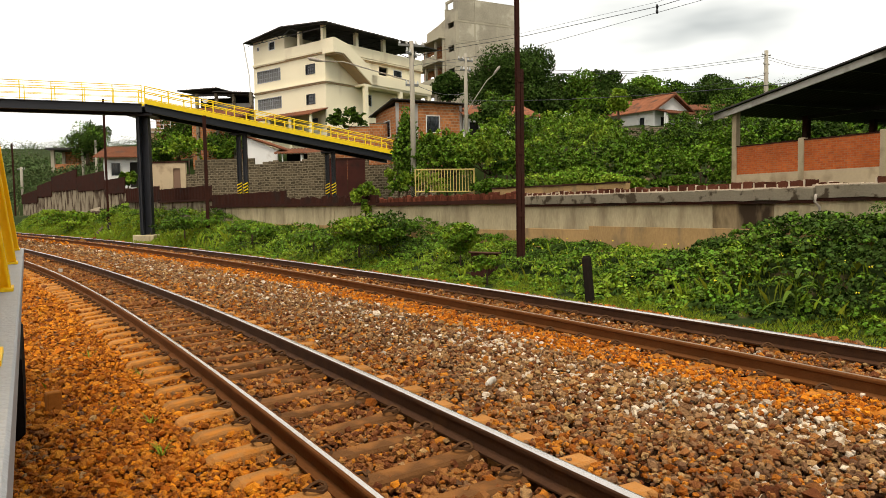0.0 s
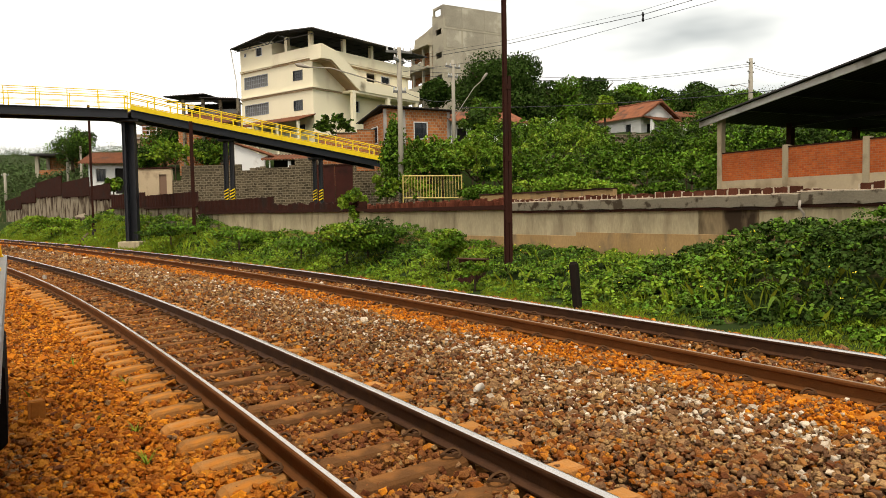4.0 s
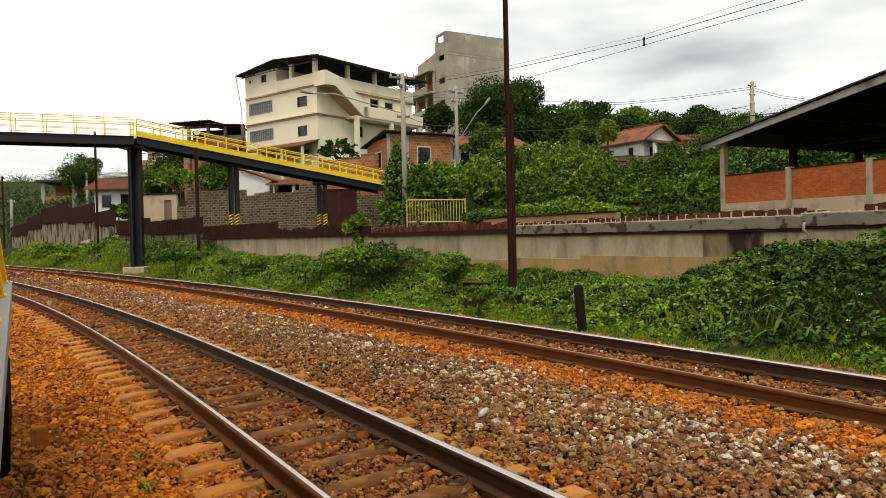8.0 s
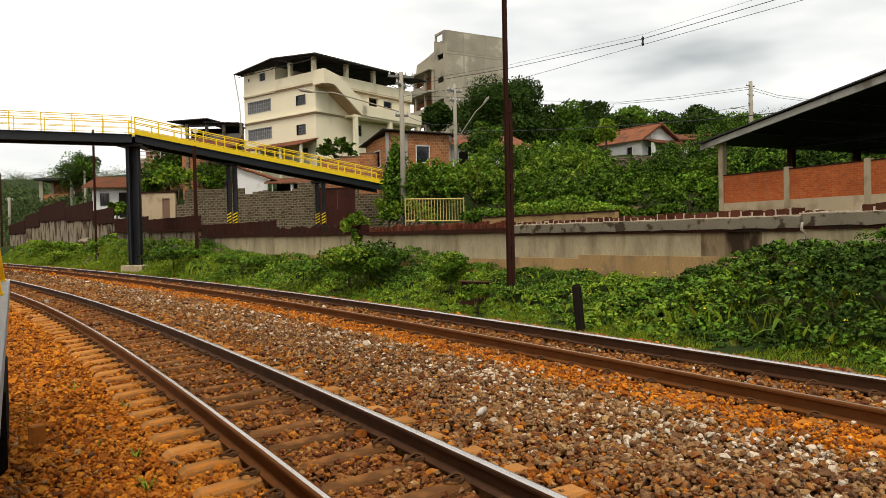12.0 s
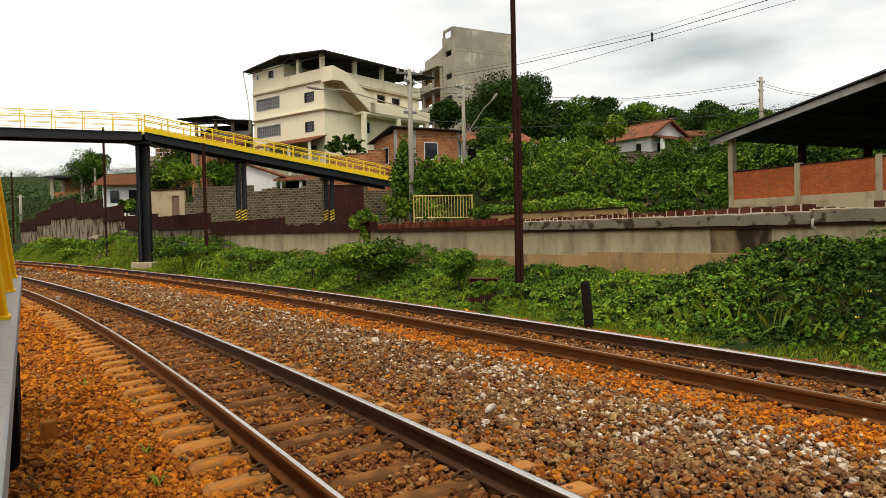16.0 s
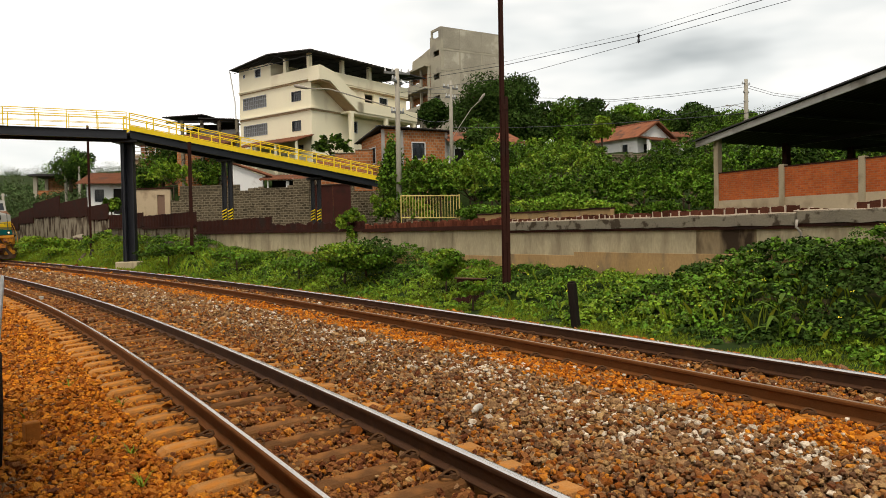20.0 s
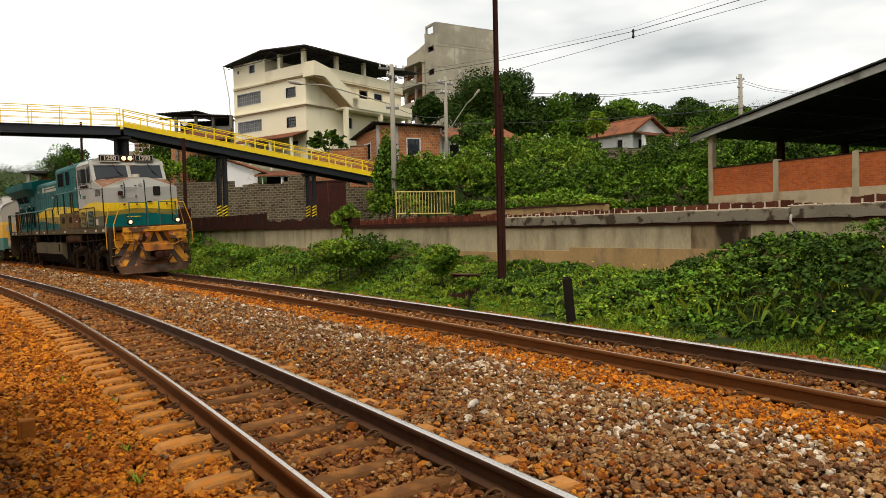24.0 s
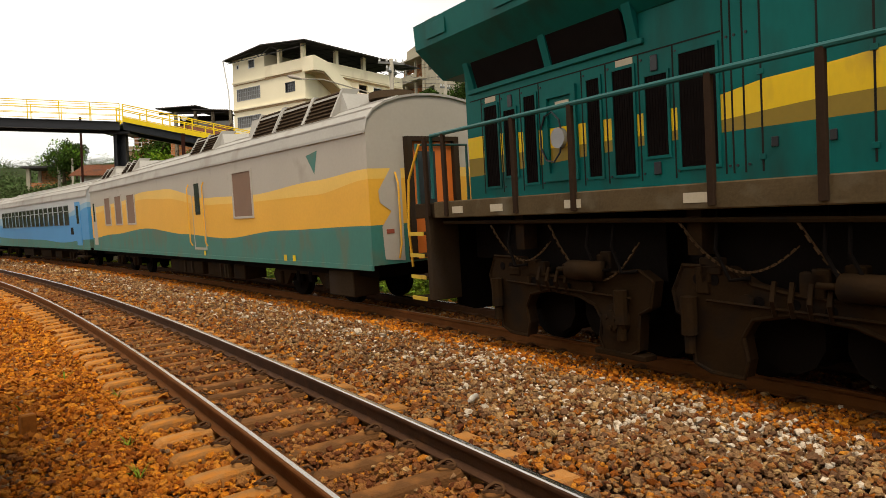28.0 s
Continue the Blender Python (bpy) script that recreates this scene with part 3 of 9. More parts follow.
def stone_kind(s, lat):
    """0 orange, 1 brown, 2 grey, 3 pale, 4 rust."""
    n = len(s)
    u = rng.random(n)
    lw = lat + 0.14 * wave(s, lat, 1.4, 5) + 0.08 * wave(s, lat, 4.0, 6)
    rust = np.interp(lw, [-6, -3.0, -2.45, -2.1, -1.0, -0.62, -0.5, 0.5, 0.62, 0.9, 1.3, 1.8, 2.6, 2.95, 3.15, 4.0, 4.1, 5.1, 5.3, 6.0, 6.6], [0.1, 0.1, 0.2, 0.85, 0.97, 0.85, 0.2, 0.12, 0.6, 0.42, 0.2, 0.06, 0.03, 0.12, 0.7, 0.6, 0.3, 0.2, 0.5, 0.6, 0.4])
    grey = np.interp(lw, [-3.4, -2.3, -2.0, -0.6, 0, 0.6, 1.0, 1.6, 2.0, 3.0, 3.3, 4.2, 5.0, 6], [0.35, 0.3, 0.03, 0.02, 0.08, 0.1, 0.3, 0.6, 0.72, 0.68, 0.1, 0.2, 0.3, 0.2])
    pale = np.interp(lw, [0.6, 0.9, 1.6, 2.2, 2.7, 3.1, 3.35, 4.1, 5.0], [0.0, 0.015, 0.05, 0.14, 0.24, 0.17, 0.02, 0.02, 0.04]) * np.interp(s, [-20, -14, -4, 10], [1.0, 0.85, 0.55, 0.4]) * np.clip(0.75 + 0.8 * wave(s, lat, 2.0, 9), 0.15, 2)
    k = np.ones(n, int)
    k[u < rust] = 4
    strong = np.interp(lw, [-2.4, -2.0, -1.5, -0.9, -0.5, 0.6, 2.95, 3.2, 4.0, 4.15, 5.2, 5.5], [0.0, 0.2, 0.4, 0.3, 0.0, 0.0, 0.0, 0.93, 0.85, 0.1, 0.05, 0.2]) + 0.15 * wave(s, lat, 1.7, 13) * (lat < 0)
    k[(u < rust) & (rng.random(n) < strong)] = 0
    k[u > 1 - grey] = 2
    k[u > 1 - np.clip(pale, 0, 1)] = 3
    return k


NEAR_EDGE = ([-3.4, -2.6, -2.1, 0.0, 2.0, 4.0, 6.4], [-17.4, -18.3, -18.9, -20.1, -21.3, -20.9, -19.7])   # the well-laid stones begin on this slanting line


def ballast(name, s0, s1, l0, l1, per_m2, size, points):
    n = int((s1 - s0) * (l1 - l0) * per_m2)
    s, lat = rng.uniform(s0, s1, n), rng.uniform(l0, l1, n)
    shapes = stone_shapes(14, points)
    k = rng.integers(0, 14, n)
    r = size * rng.lognormal(0, 0.3, n)
    kind = stone_kind(s, lat)
    r = np.where((lat > 3.2) & (lat < 4.05), r * 0.8, np.where(kind == 3, r * 1.02, r))
    x, y = line_np(s, lat)
    z = bed_z(s, lat) - 0.2 * r + rng.uniform(-1.6, 0.8, n) * r
    keep = ~on_sleeper(s, lat) | (rng.random(n) < 0.05)
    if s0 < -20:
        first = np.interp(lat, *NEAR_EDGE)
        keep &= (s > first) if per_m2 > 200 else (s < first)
    for c in (0.0, 4.6):
        for e in (-0.5335, 0.5335):
            keep &= np.abs(lat - c - e) > 0.075
    rot = turns(n)
    stretch = rng.uniform(0.68, 1.25, (n, 3))
    V, F, K, base = [], [], [], 0
    for j, (bv, bf) in enumerate(shapes):
        i = np.nonzero((k == j) & keep)[0]
        v = bv[None] * stretch[i][:, None, :] * r[i][:, None, None]
        v = np.einsum("nij,nkj->nki", rot[i], v)
        v[..., 2] *= 0.85
        v += np.stack([x[i], y[i], z[i]], -1)[:, None]
        f = bf[None] + (np.arange(len(i)) * len(bv))[:, None, None] + base
        V.append(v.reshape(-1, 3)), F.append(f.reshape(-1, 3)), K.append(np.repeat(kind[i], len(bf)))
        base += len(i) * len(bv)
    ob = raw_mesh(name, np.concatenate(V), np.concatenate(F), ["stone_orange", "stone_brown", "stone_grey", "stone_white", "stone_rust"], index=np.concatenate(K))
    ob.data.shade_flat()
    return tagged(ob, "crushed stone ballast, orange, brown and grey, round the rails", "ballast", kind="stuff")


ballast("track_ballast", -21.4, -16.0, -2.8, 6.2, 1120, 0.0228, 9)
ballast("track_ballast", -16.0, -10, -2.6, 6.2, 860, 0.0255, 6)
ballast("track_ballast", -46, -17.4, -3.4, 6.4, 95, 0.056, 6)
def dust_strip(l0, l1, s1, label, name="ore_dust", material="dust", drop=0.075):
    n = int((s1 + 46) / 0.35)
    k = 9 if l1 - l0 < 2 else 60
    S, T = np.meshgrid(np.linspace(-46, s1, n), np.linspace(0, 1, k), indexing="ij")
    a = l0 + 0.1 * wave(S, 0 * S, 1.3, 3) + 0.05 * wave(S, 0 * S, 4.7, 5)
    b = l1 + 0.06 * wave(S, 0 * S, 1.7, 8)
    L = a + (b - a) * T
    X, Y = line_np(S, L)
    Z = bed_z(S, L) - drop + 0.05 * np.sin(np.pi * T) ** 0.5 + 0.008 * wave(S, L, 9.0, 4)
    i, j = np.meshgrid(np.arange(n - 1), np.arange(k - 1), indexing="ij")
    q = i * k + j
    ob = raw_mesh(name, np.stack([X, Y, Z], -1).reshape(-1, 3), np.stack([q, q + k, q + k + 1, q + 1], -1).reshape(-1, 4), [material])
    ob.data.polygons.foreach_set("use_smooth", [True] * len(ob.data.polygons))
    return tagged(ob, label, "ballast", kind="stuff")


# this sheet's near-black colour deepens the shade between the stones
dust_strip(-3.6, 6.4, 60, "gritty ballast bed, darkened for the shaded gaps between stones", "ballast_bed", "bed", 0.13)
dust_strip(3.16, 4.02, 48, "orange iron-ore dust drifted along the far track", drop=0.078)
dust_strip(-2.3, -0.64, 40, "rust-brown grit among the shoulder stones", "shoulder_grit", "ground", 0.12)
ballast("track_ballast", -10, 4, -2.8, 6.3, 420, 0.034, 6)
ballast("track_ballast", 4, 18, -2.4, 6.2, 200, 0.048, 6)
ballast("track_ballast", 18, 52, -2.4, 6.2, 75, 0.07, 5)


def sleeper_mesh(name, half, top, width, materials, dip):
    """A pressed steel trough: flat top with a shallow seat at each rail, steep sides, ends bent down."""
    bm = bmesh.new()
    rings = []
    for u, w, h in ((-half, 0.8, -0.1), (-half + 0.025, 0.93, -0.045), (-half + 0.07, 1, -0.016), (-0.66, 1, -0.002), (-0.5335, 1.02, 0.003), (-0.4, 1, 0), (-0.3, 1, -dip), (0.3, 1, -dip), (0.4, 1, 0), (0.5335, 1.02, 0.003), (0.66, 1, -0.002), (half - 0.07, 1, -0.016), (half - 0.025, 0.93, -0.045), (half, 0.8, -0.1)):
        t, b = width * 0.40 * w, width * 0.53 * w
        rings.append([(u, -b, top - 0.13), (u, -t - 0.006, top + h - 0.02), (u, -t * 0.86, top + h), (u, t * 0.86, top + h), (u, t + 0.006, top + h - 0.02), (u, b, top - 0.13)])
    loft(bm, rings)
    for f in bm.faces:
        f.material_index = 1 if abs(f.calc_center_median().x) < 0.55 else 0
    me = bpy.data.meshes.new(name)
    bm.normal_update()
    bm.to_mesh(me)
    bm.free()
    for material in materials:
        me.materials.append(M[material])
    return me


def clip_mesh():
    """A sprung loop that holds the rail's foot, with its lug."""
    bm = bmesh.new()
    pts = [(0.06 * math.cos(a) + 0.022, 0.054 * math.sin(a), 0.02 + 0.014 * math.sin(2 * a)) for a in [k * 2 * math.pi / 9 * 0.96 for k in range(10)]]
    tube(bm, pts, 0.0105, 4)
    box(bm, -0.045, 0.012, -0.013, 0.013, -0.015, 0.02)
    me = bpy.data.meshes.new("rail_clip")
    bm.normal_update()
    bm.to_mesh(me)
    bm.free()
    me.materials.append(M["clip"])
    return me


CLIP = clip_mesh()
CLIP.transform(Matrix.Scale(1.15, 4))


def lay_sleepers(tr, lat0, z0, first, pitch, s1, half, top, clips_to):
    me = sleeper_mesh("sleeper", half, top, 0.205, ("sleeper" if lat0 < 1 else "sleeper_ore", "sleeper_worn"), 0.008 if lat0 < 1 else 0.06)
    r = random.Random(5)
    n = 0
    lean = Matrix.Rotation(-CANT, 4, "Y")
    while first + n * pitch < s1:
        s = first + n * pitch
        n += 1
        base = along(s + r.uniform(-0.02, 0.02), lat0, z0) @ lean
        ob = new("sleeper", me)
        ob.parent = tr
        ob.matrix_basis = base @ Matrix.Rotation(r.uniform(-0.015, 0.015), 4, "Z") @ Matrix.Translation((r.uniform(-0.03, 0.03), 0, r.uniform(-0.012, 0.008)))
        if s > clips_to or s < -26:
            continue
        for rail in (-0.5335, 0.5335):
            for side in (-1, 1):
                c = new("rail_clip", CLIP)
                c.parent = tr
                c.matrix_basis = base @ Matrix.Translation((rail + side * 0.105, r.uniform(-0.02, 0.02), -0.158)) @ Matrix.Rotation((0 if side > 0 else math.pi) + r.uniform(-0.2, 0.2), 4, "Z")


lay_sleepers(near_track, 0.0, 0.0, NEAR_SLEEPERS[0] - 46 * 0.552, 0.552, 40, 1.06, -0.163, 9)
lay_sleepers(far_track, 4.6, 0.0256, FAR_SLEEPERS[0] - 40 * 0.632, 0.632, 48, 1.1, -0.165, 5)

# ---- the wall beside the line ----


def strip(name, outline, s0, s1, material, parent, label="", step=0.6, wob=0.0):
    """A straight-sided band along the line: outline of (lat, z); wob makes its edges uneven."""
    n = max(2, int(abs(s1 - s0) / step) + 1)
    rings = []
    for i, s in enumerate(np.linspace(s0, s1, n)):
        rings.append([line(s, l + wob * 0.5 * math.sin(7.3 * i + 3 * j), z + wob * math.sin(2.7 * i + 1.9 * j) * math.sin(0.9 * i)) for j, (l, z) in enumerate(outline)])
    bm = loft(bmesh.new(), rings)
    return part(name, bm, material, parent, label)


def build_wall():
    w = thing("retaining_wall", Matrix.Identity(4), "weathered concrete retaining wall with a coping and brick stubs", "wall", kind="structure")
    # bays of concrete with open joints between them
    edges = [-45, -40, -35, -30, -26, -22, -18.6, -16.35, -15.6, -14.35, -11.1, -8.85, -6.4, -3.9, -1.2, 1.6, 4.2, 6.9, 9.6, 12.3]
    for i, (a, b) in enumerate(zip(edges, edges[1:])):
        top = 1.5 if a < -9 else 1.62
        band = 0.86 + 0.15 * min(1.0, max(0.0, (-9.0 - a) / 5))
        strip("concrete_bay", [(9.5 + 0.004 * (i % 3), 0.0), (9.78, 0.0), (9.78, top), (9.5 + 0.004 * (i % 3), top)], a + 0.003, b - 0.003, "concrete_dark" if -15.7 < a < -14.4 else "concrete", w, "brown damp-stained concrete bay" if -15.7 < a < -14.4 else "")
        strip("lower_plaster", [(9.489, 0.0), (9.51, 0.0), (9.51, band), (9.494, band - 0.01)], a, b, "plaster_band", w)
    for a, b, z in ((-45, -16.4, 0.03), (-16.35, -8.9, 0.0)):
        strip("coping", [(9.40, 1.53 + z), (9.8, 1.53 + z), (9.8, 1.735 + z), (9.415, 1.735 + z), (9.40, 1.72 + z)], a, b, "coping", w, "weathered grey concrete coping", 0.25, 0.014)
        strip("steel_angle", [(9.43, 1.47 + z), (9.52, 1.47 + z), (9.52, 1.528 + z), (9.43, 1.528 + z)], a, b, "rust", w, "rusty steel angle under the coping")
    # brick stubs left on the coping
    r = random.Random(3)
    s = -20.5
    while s < -8.7:
        z = 1.733 + (0.03 if s < -16.35 else 0)
        if -17.2 < s < -16.4:
            le, h = r.uniform(0.06, 0.12), r.uniform(0.02, 0.07)
        elif s < -13.4:
            le, h = r.uniform(0.14, 0.19), r.uniform(0.12, 0.15)
        else:
            le, h = r.uniform(0.09, 0.17), r.uniform(0.07, 0.13)
        bm = new_box(-0.06, 0.06, -le / 2, le / 2, 0, h, 0.006)
        for v in bm.verts:
            if v.co.z > h * 0.6:
                v.co += Vector((r.uniform(-0.012, 0.012), r.uniform(-0.012, 0.012), r.uniform(-0.035, 0.008)))
        ob = part("brick", bm, "stub", w)
        ob.matrix_basis = along(s, 9.56, z)
        gap = r.uniform(0.025, 0.06) if s > -13.4 else r.uniform(0.03, 0.1)
        m = part("mortar", new_box(-0.057, 0.055, le / 2, le / 2 + min(gap, 0.035), 0, h * r.uniform(0.55, 1.1), 0.004), "pale_mortar", w)
        m.matrix_basis = ob.matrix_basis
        bed = part("mortar", new_box(-0.075, 0.06, -le / 2, le / 2 + gap, 0.0, r.uniform(0.012, 0.03), 0.003), "pale_mortar", w)
        bed.matrix_basis = ob.matrix_basis
        s += le + gap
    s = -8.7
    while s < -1.7:   # close-set broken bricks standing on edge
        le, h = r.uniform(0.07, 0.11), r.uniform(0.13, 0.24)
        bm = new_box(-0.06, 0.06, -le / 2, le / 2, 0, h, 0.006)
        for v in bm.verts:
            if v.co.z > h * 0.6:
                v.co += Vector((r.uniform(-0.012, 0.012), r.uniform(-0.01, 0.01), r.uniform(-0.05, 0.01)))
        ob = part("brick", bm, "stub_red", w)
        ob.matrix_basis = along(s, 9.5, 1.66)
        s += le + r.uniform(0.006, 0.035)
    strip("rusty_rail_beam", [(9.36, 1.56), (9.5, 1.56), (9.5, 1.68), (9.36, 1.68)], -8.85, -1.6, "rust", w, "rusty rail laid as a beam")
    part("drain_pipe", tube(bmesh.new(), [line(-16.42, 9.36, 1.62), line(-16.42, 9.33, 1.5), line(-16.44, 9.44, 1.4), line(-16.44, 9.44, 0.9)], 0.022, 7), "frame_dirty", w, "pale drain pipe down the wall", True)
    # rusty sheet piles further along
    for a, b, z0, z1 in ((-1.6, 5.6, 1.7, 2.0), (5.6, 14.0, 1.72, 2.3), (14.0, 22.0, 2.1, 2.82), (22.0, 28.3, 2.2, 3.05)):
        bm = bmesh.new()
        n = int((b - a) / 0.11)
        rr = random.Random(int(a * 10))
        rings = []
        for i in range(n + 1):
            s_, d = a + (b - a) * i / n, 0.05 * ((i // 2) % 2)
            t = z1 + (rr.uniform(-0.12, 0.03) if a < 0 else rr.uniform(-0.03, 0.02))
            rings.append([line(s_, 9.46 + d, z0), line(s_, 9.50 + d, z0), line(s_, 9.50 + d, t), line(s_, 9.46 + d, t)])
        loft(bm, rings)
        part("rusty_sheet_pile", bm, "rust", w, "dark rusty corrugated steel sheet")
        strip("rusty_rail_beam", [(9.36, z0 - 0.1), (9.5, z0 - 0.1), (9.5, z0 + 0.02), (9.36, z0 + 0.02)], a, b, "rust", w, "rusty rail laid as a beam")
    # low tan wall on the terrace behind the coping
    strip("terrace_wall", [(11.8, 1.5), (11.95, 1.5), (11.95, 2.05), (11.8, 2.05)], -10.2, -4.8, "plaster_band", w, "low tan wall on the terrace", 0.5, 0.012)
    strip("terrace_cap", [(11.76, 2.05), (11.99, 2.05), (11.99, 2.09), (11.76, 2.09)], -10.2, -4.8, "rust", w, "dark cap of the low wall", 0.5, 0.012)
    for a, b in ((12.3, 17.0), (17.0, 22.5), (22.5, 28.3)):
        strip("concrete_bay", [(9.56, 0.4), (9.8, 0.4), (9.8, 2.15), (9.56, 2.15)], a + 0.01, b - 0.01, "stained", w)
    # tall stepped bays at the far end
    for a, b, t0, t1, br in ((28.4, 32.7, 3.87, 3.8, 2.8), (32.8, 39.2, 4.5, 4.35, 3.15), (39.3, 46.2, 4.95, 4.59, 3.35), (46.3, 50.4, 4.3, 3.98, 2.95), (50.5, 55.3, 3.65, 3.29, 2.45)):
        strip("concrete_bay", [(9.5, 0.8), (9.8, 0.8), (9.8, br + 0.3), (9.5, br + 0.3)], a, b, "stained", w, "pale concrete bay streaked with rust", 0.5)
        bm = bmesh.new()
        rr = random.Random(int(a))
        rings = []
        for i in range(57):
            f = (i // 2 * 2 + 1.96 * (i % 2)) / 56
            lo = br + rr.choice((0.0, 0.0, 0.02, 0.03, -0.03, 0.09, -0.1)) * rr.uniform(0.5, 1.2)
            rings.append([line(a + (b - a) * f, 9.42, lo), line(a + (b - a) * f, 9.49, lo), line(a + (b - a) * f, 9.49, t0 + (t1 - t0) * f), line(a + (b - a) * f, 9.42, t0 + (t1 - t0) * f)])
        loft(bm, rings)
        part("rusty_sheet", bm, "rust", w, "dark rusty steel sheet")


build_wall()

# ---- plants ----


def leaf_arrays(p, out, size, flat, r, heart=False):
    """Folded leaf blades at p, facing about the way out."""
    n = len(p)
    nor = out * flat + r.normal(size=(n, 3)) * (1 - flat)
    nor /= np.linalg.norm(nor, axis=1)[:, None] + 1e-9
    a = np.cross(nor, r.normal(size=(n, 3)))
    a /= np.linalg.norm(a, axis=1)[:, None] + 1e-9
    b = np.cross(nor, a)
    size = size * r.uniform(0.6, 1.35, n)
    L, W = (size * 1.0)[:, None], (size * 0.42)[:, None]
    fold = (size * 0.16)[:, None]
    if heart:
        W = W * 1.15
        v = np.stack([p - a * L * 0.32, p - a * L * 0.5 + b * W * 0.62 - nor * fold, p + b * W - nor * fold, p + a * L * 0.62 - nor * fold * 1.6, p - b * W - nor * fold, p - a * L * 0.5 - b * W * 0.62 - nor * fold], 1)
        q = np.arange(n)[:, None] * 6
        f = np.concatenate([q + [0, 1, 2], q + [0, 2, 3], q + [0, 3, 4], q + [0, 4, 5]], 1).reshape(-1, 3)
        return v.reshape(-1, 3), f
    v = np.stack([p - a * L * 0.5, p + b * W - nor * fold, p + a * L * 0.55 - nor * fold * 1.5, p - b * W - nor * fold], 1)
    q = np.arange(n)[:, None] * 4
    f = np.concatenate([q + [0, 1, 2], q + [0, 2, 3]], 1).reshape(-1, 3)
    return v.reshape(-1, 3), f


def crown_points(r, n, c, rad, lobes, fill):
    """Points on a crown of several overlapping lobes, more of them outside and above."""
    c, rad = np.array(c, float), np.array(rad, float)
    d = r.normal(size=(lobes, 3))
    d /= np.linalg.norm(d, axis=1)[:, None]
    lc = c + d * rad * r.uniform(0.3, 0.8, (lobes, 1))
    lr = rad * r.uniform(*fill, (lobes, 1))
    k = r.integers(0, lobes, n)
    e = r.normal(size=(n, 3))
    e[:, 2] += 0.25
    e /= np.linalg.norm(e, axis=1)[:, None]
    depth = 1 - 0.5 * r.random(n) ** 2.2
    p = lc[k] + e * lr[k] * depth[:, None] * (1 + 0.12 * np.sin(7 * e[:, :1] + 5 * e[:, 1:2] + k[:, None]))
    return p, e, k


def spray_points(r, n, c, rad, sprays):
    """Points along many leafy shoots that rise outwards from a shrub and arch over."""
    c, rad = np.array(c, float), np.array(rad, float)
    d = r.normal(size=(sprays, 3))
    d[:, 2] = np.abs(d[:, 2]) * 0.9 - 0.12
    d /= np.linalg.norm(d, axis=1)[:, None]
    start = c + d * rad * r.uniform(0.45, 0.85, (sprays, 1))
    way = d * 0.8 + np.array([0, 0, 0.55]) + 0.4 * r.normal(size=(sprays, 3))
    way /= np.linalg.norm(way, axis=1)[:, None]
    le = rad.mean() * r.uniform(0.3, 0.62, sprays)
    k = r.integers(0, sprays, n)
    u = r.uniform(0.05, 1, n)
    side = np.cross(way, [0, 0, 1.0])
    side /= np.linalg.norm(side, axis=1)[:, None] + 1e-6
    wide = r.normal(size=n) * 0.085 * rad.mean() * (1.15 - u)
    p = start[k] + way[k] * (le[k] * u)[:, None] + side[k] * wide[:, None]
    p[:, 2] -= 0.42 * le[k] * u * u + np.abs(wide) * 0.35
    p += 0.02 * rad.mean() * r.normal(size=(n, 3))
    e = np.array([0, 0, 0.8]) + 0.5 * d[k] + 0.3 * way[k] * u[:, None]
    return p, e / np.linalg.norm(e, axis=1)[:, None], k


def plant(name, base, crown, rad, n, leaf, material, label, category, seed, trunk=0.0, lobes=14, flat=0.5, group="", mix=None):
    """A tree or shrub: a tapered trunk with limbs, and a crown of leaves in lobes."""
    r = np.random.default_rng(seed)
    b = Vector(base)
    ob = thing(name, Matrix.Translation(b), label, category, group)
    c = Vector(crown) - b
    bm = bmesh.new()
    t = trunk or 0.05
    mid = Vector((c.x * 0.35, c.y * 0.35, max(0.2, c.z - rad[2] * 0.55)))
    tube(bm, [(0, 0, -0.3), (c.x * 0.1, c.y * 0.1, mid.z * 0.5), mid], [t * 1.25, t, t * 0.75], 7)
    for i in range(6):
        a = i * 1.05 + r.uniform(0, 0.5)
        e = c + Vector((math.cos(a) * rad[0] * 0.7, math.sin(a) * rad[1] * 0.7, r.uniform(-0.25, 0.6) * rad[2]))
        m = (mid + e) / 2 + Vector((0, 0, 0.12 * rad[2]))
        tube(bm, [mid, m, e], [t * 0.55, t * 0.33, t * 0.08], 5)
    part("trunk", bm, "bark", ob, smooth=True)
    if category == "tree" or rad[2] < 0.85:
        p, e, k = crown_points(r, n, c, rad, lobes, (0.34, 0.52) if category == "tree" else (0.2, 0.4))
    else:
        p, e, k = spray_points(r, n, c, rad, lobes * 3)
    g = p[:, 2] > -0.1
    v, f = leaf_arrays(p[g], e[g], leaf, flat, r)
    mats = [material] + ([mix] if mix else [])
    idx = np.repeat(((k[g] * 7919) % 10 < 3).astype(int), 2) if mix else None
    raw_mesh("crown", v, f, mats, ob, idx)
    return ob


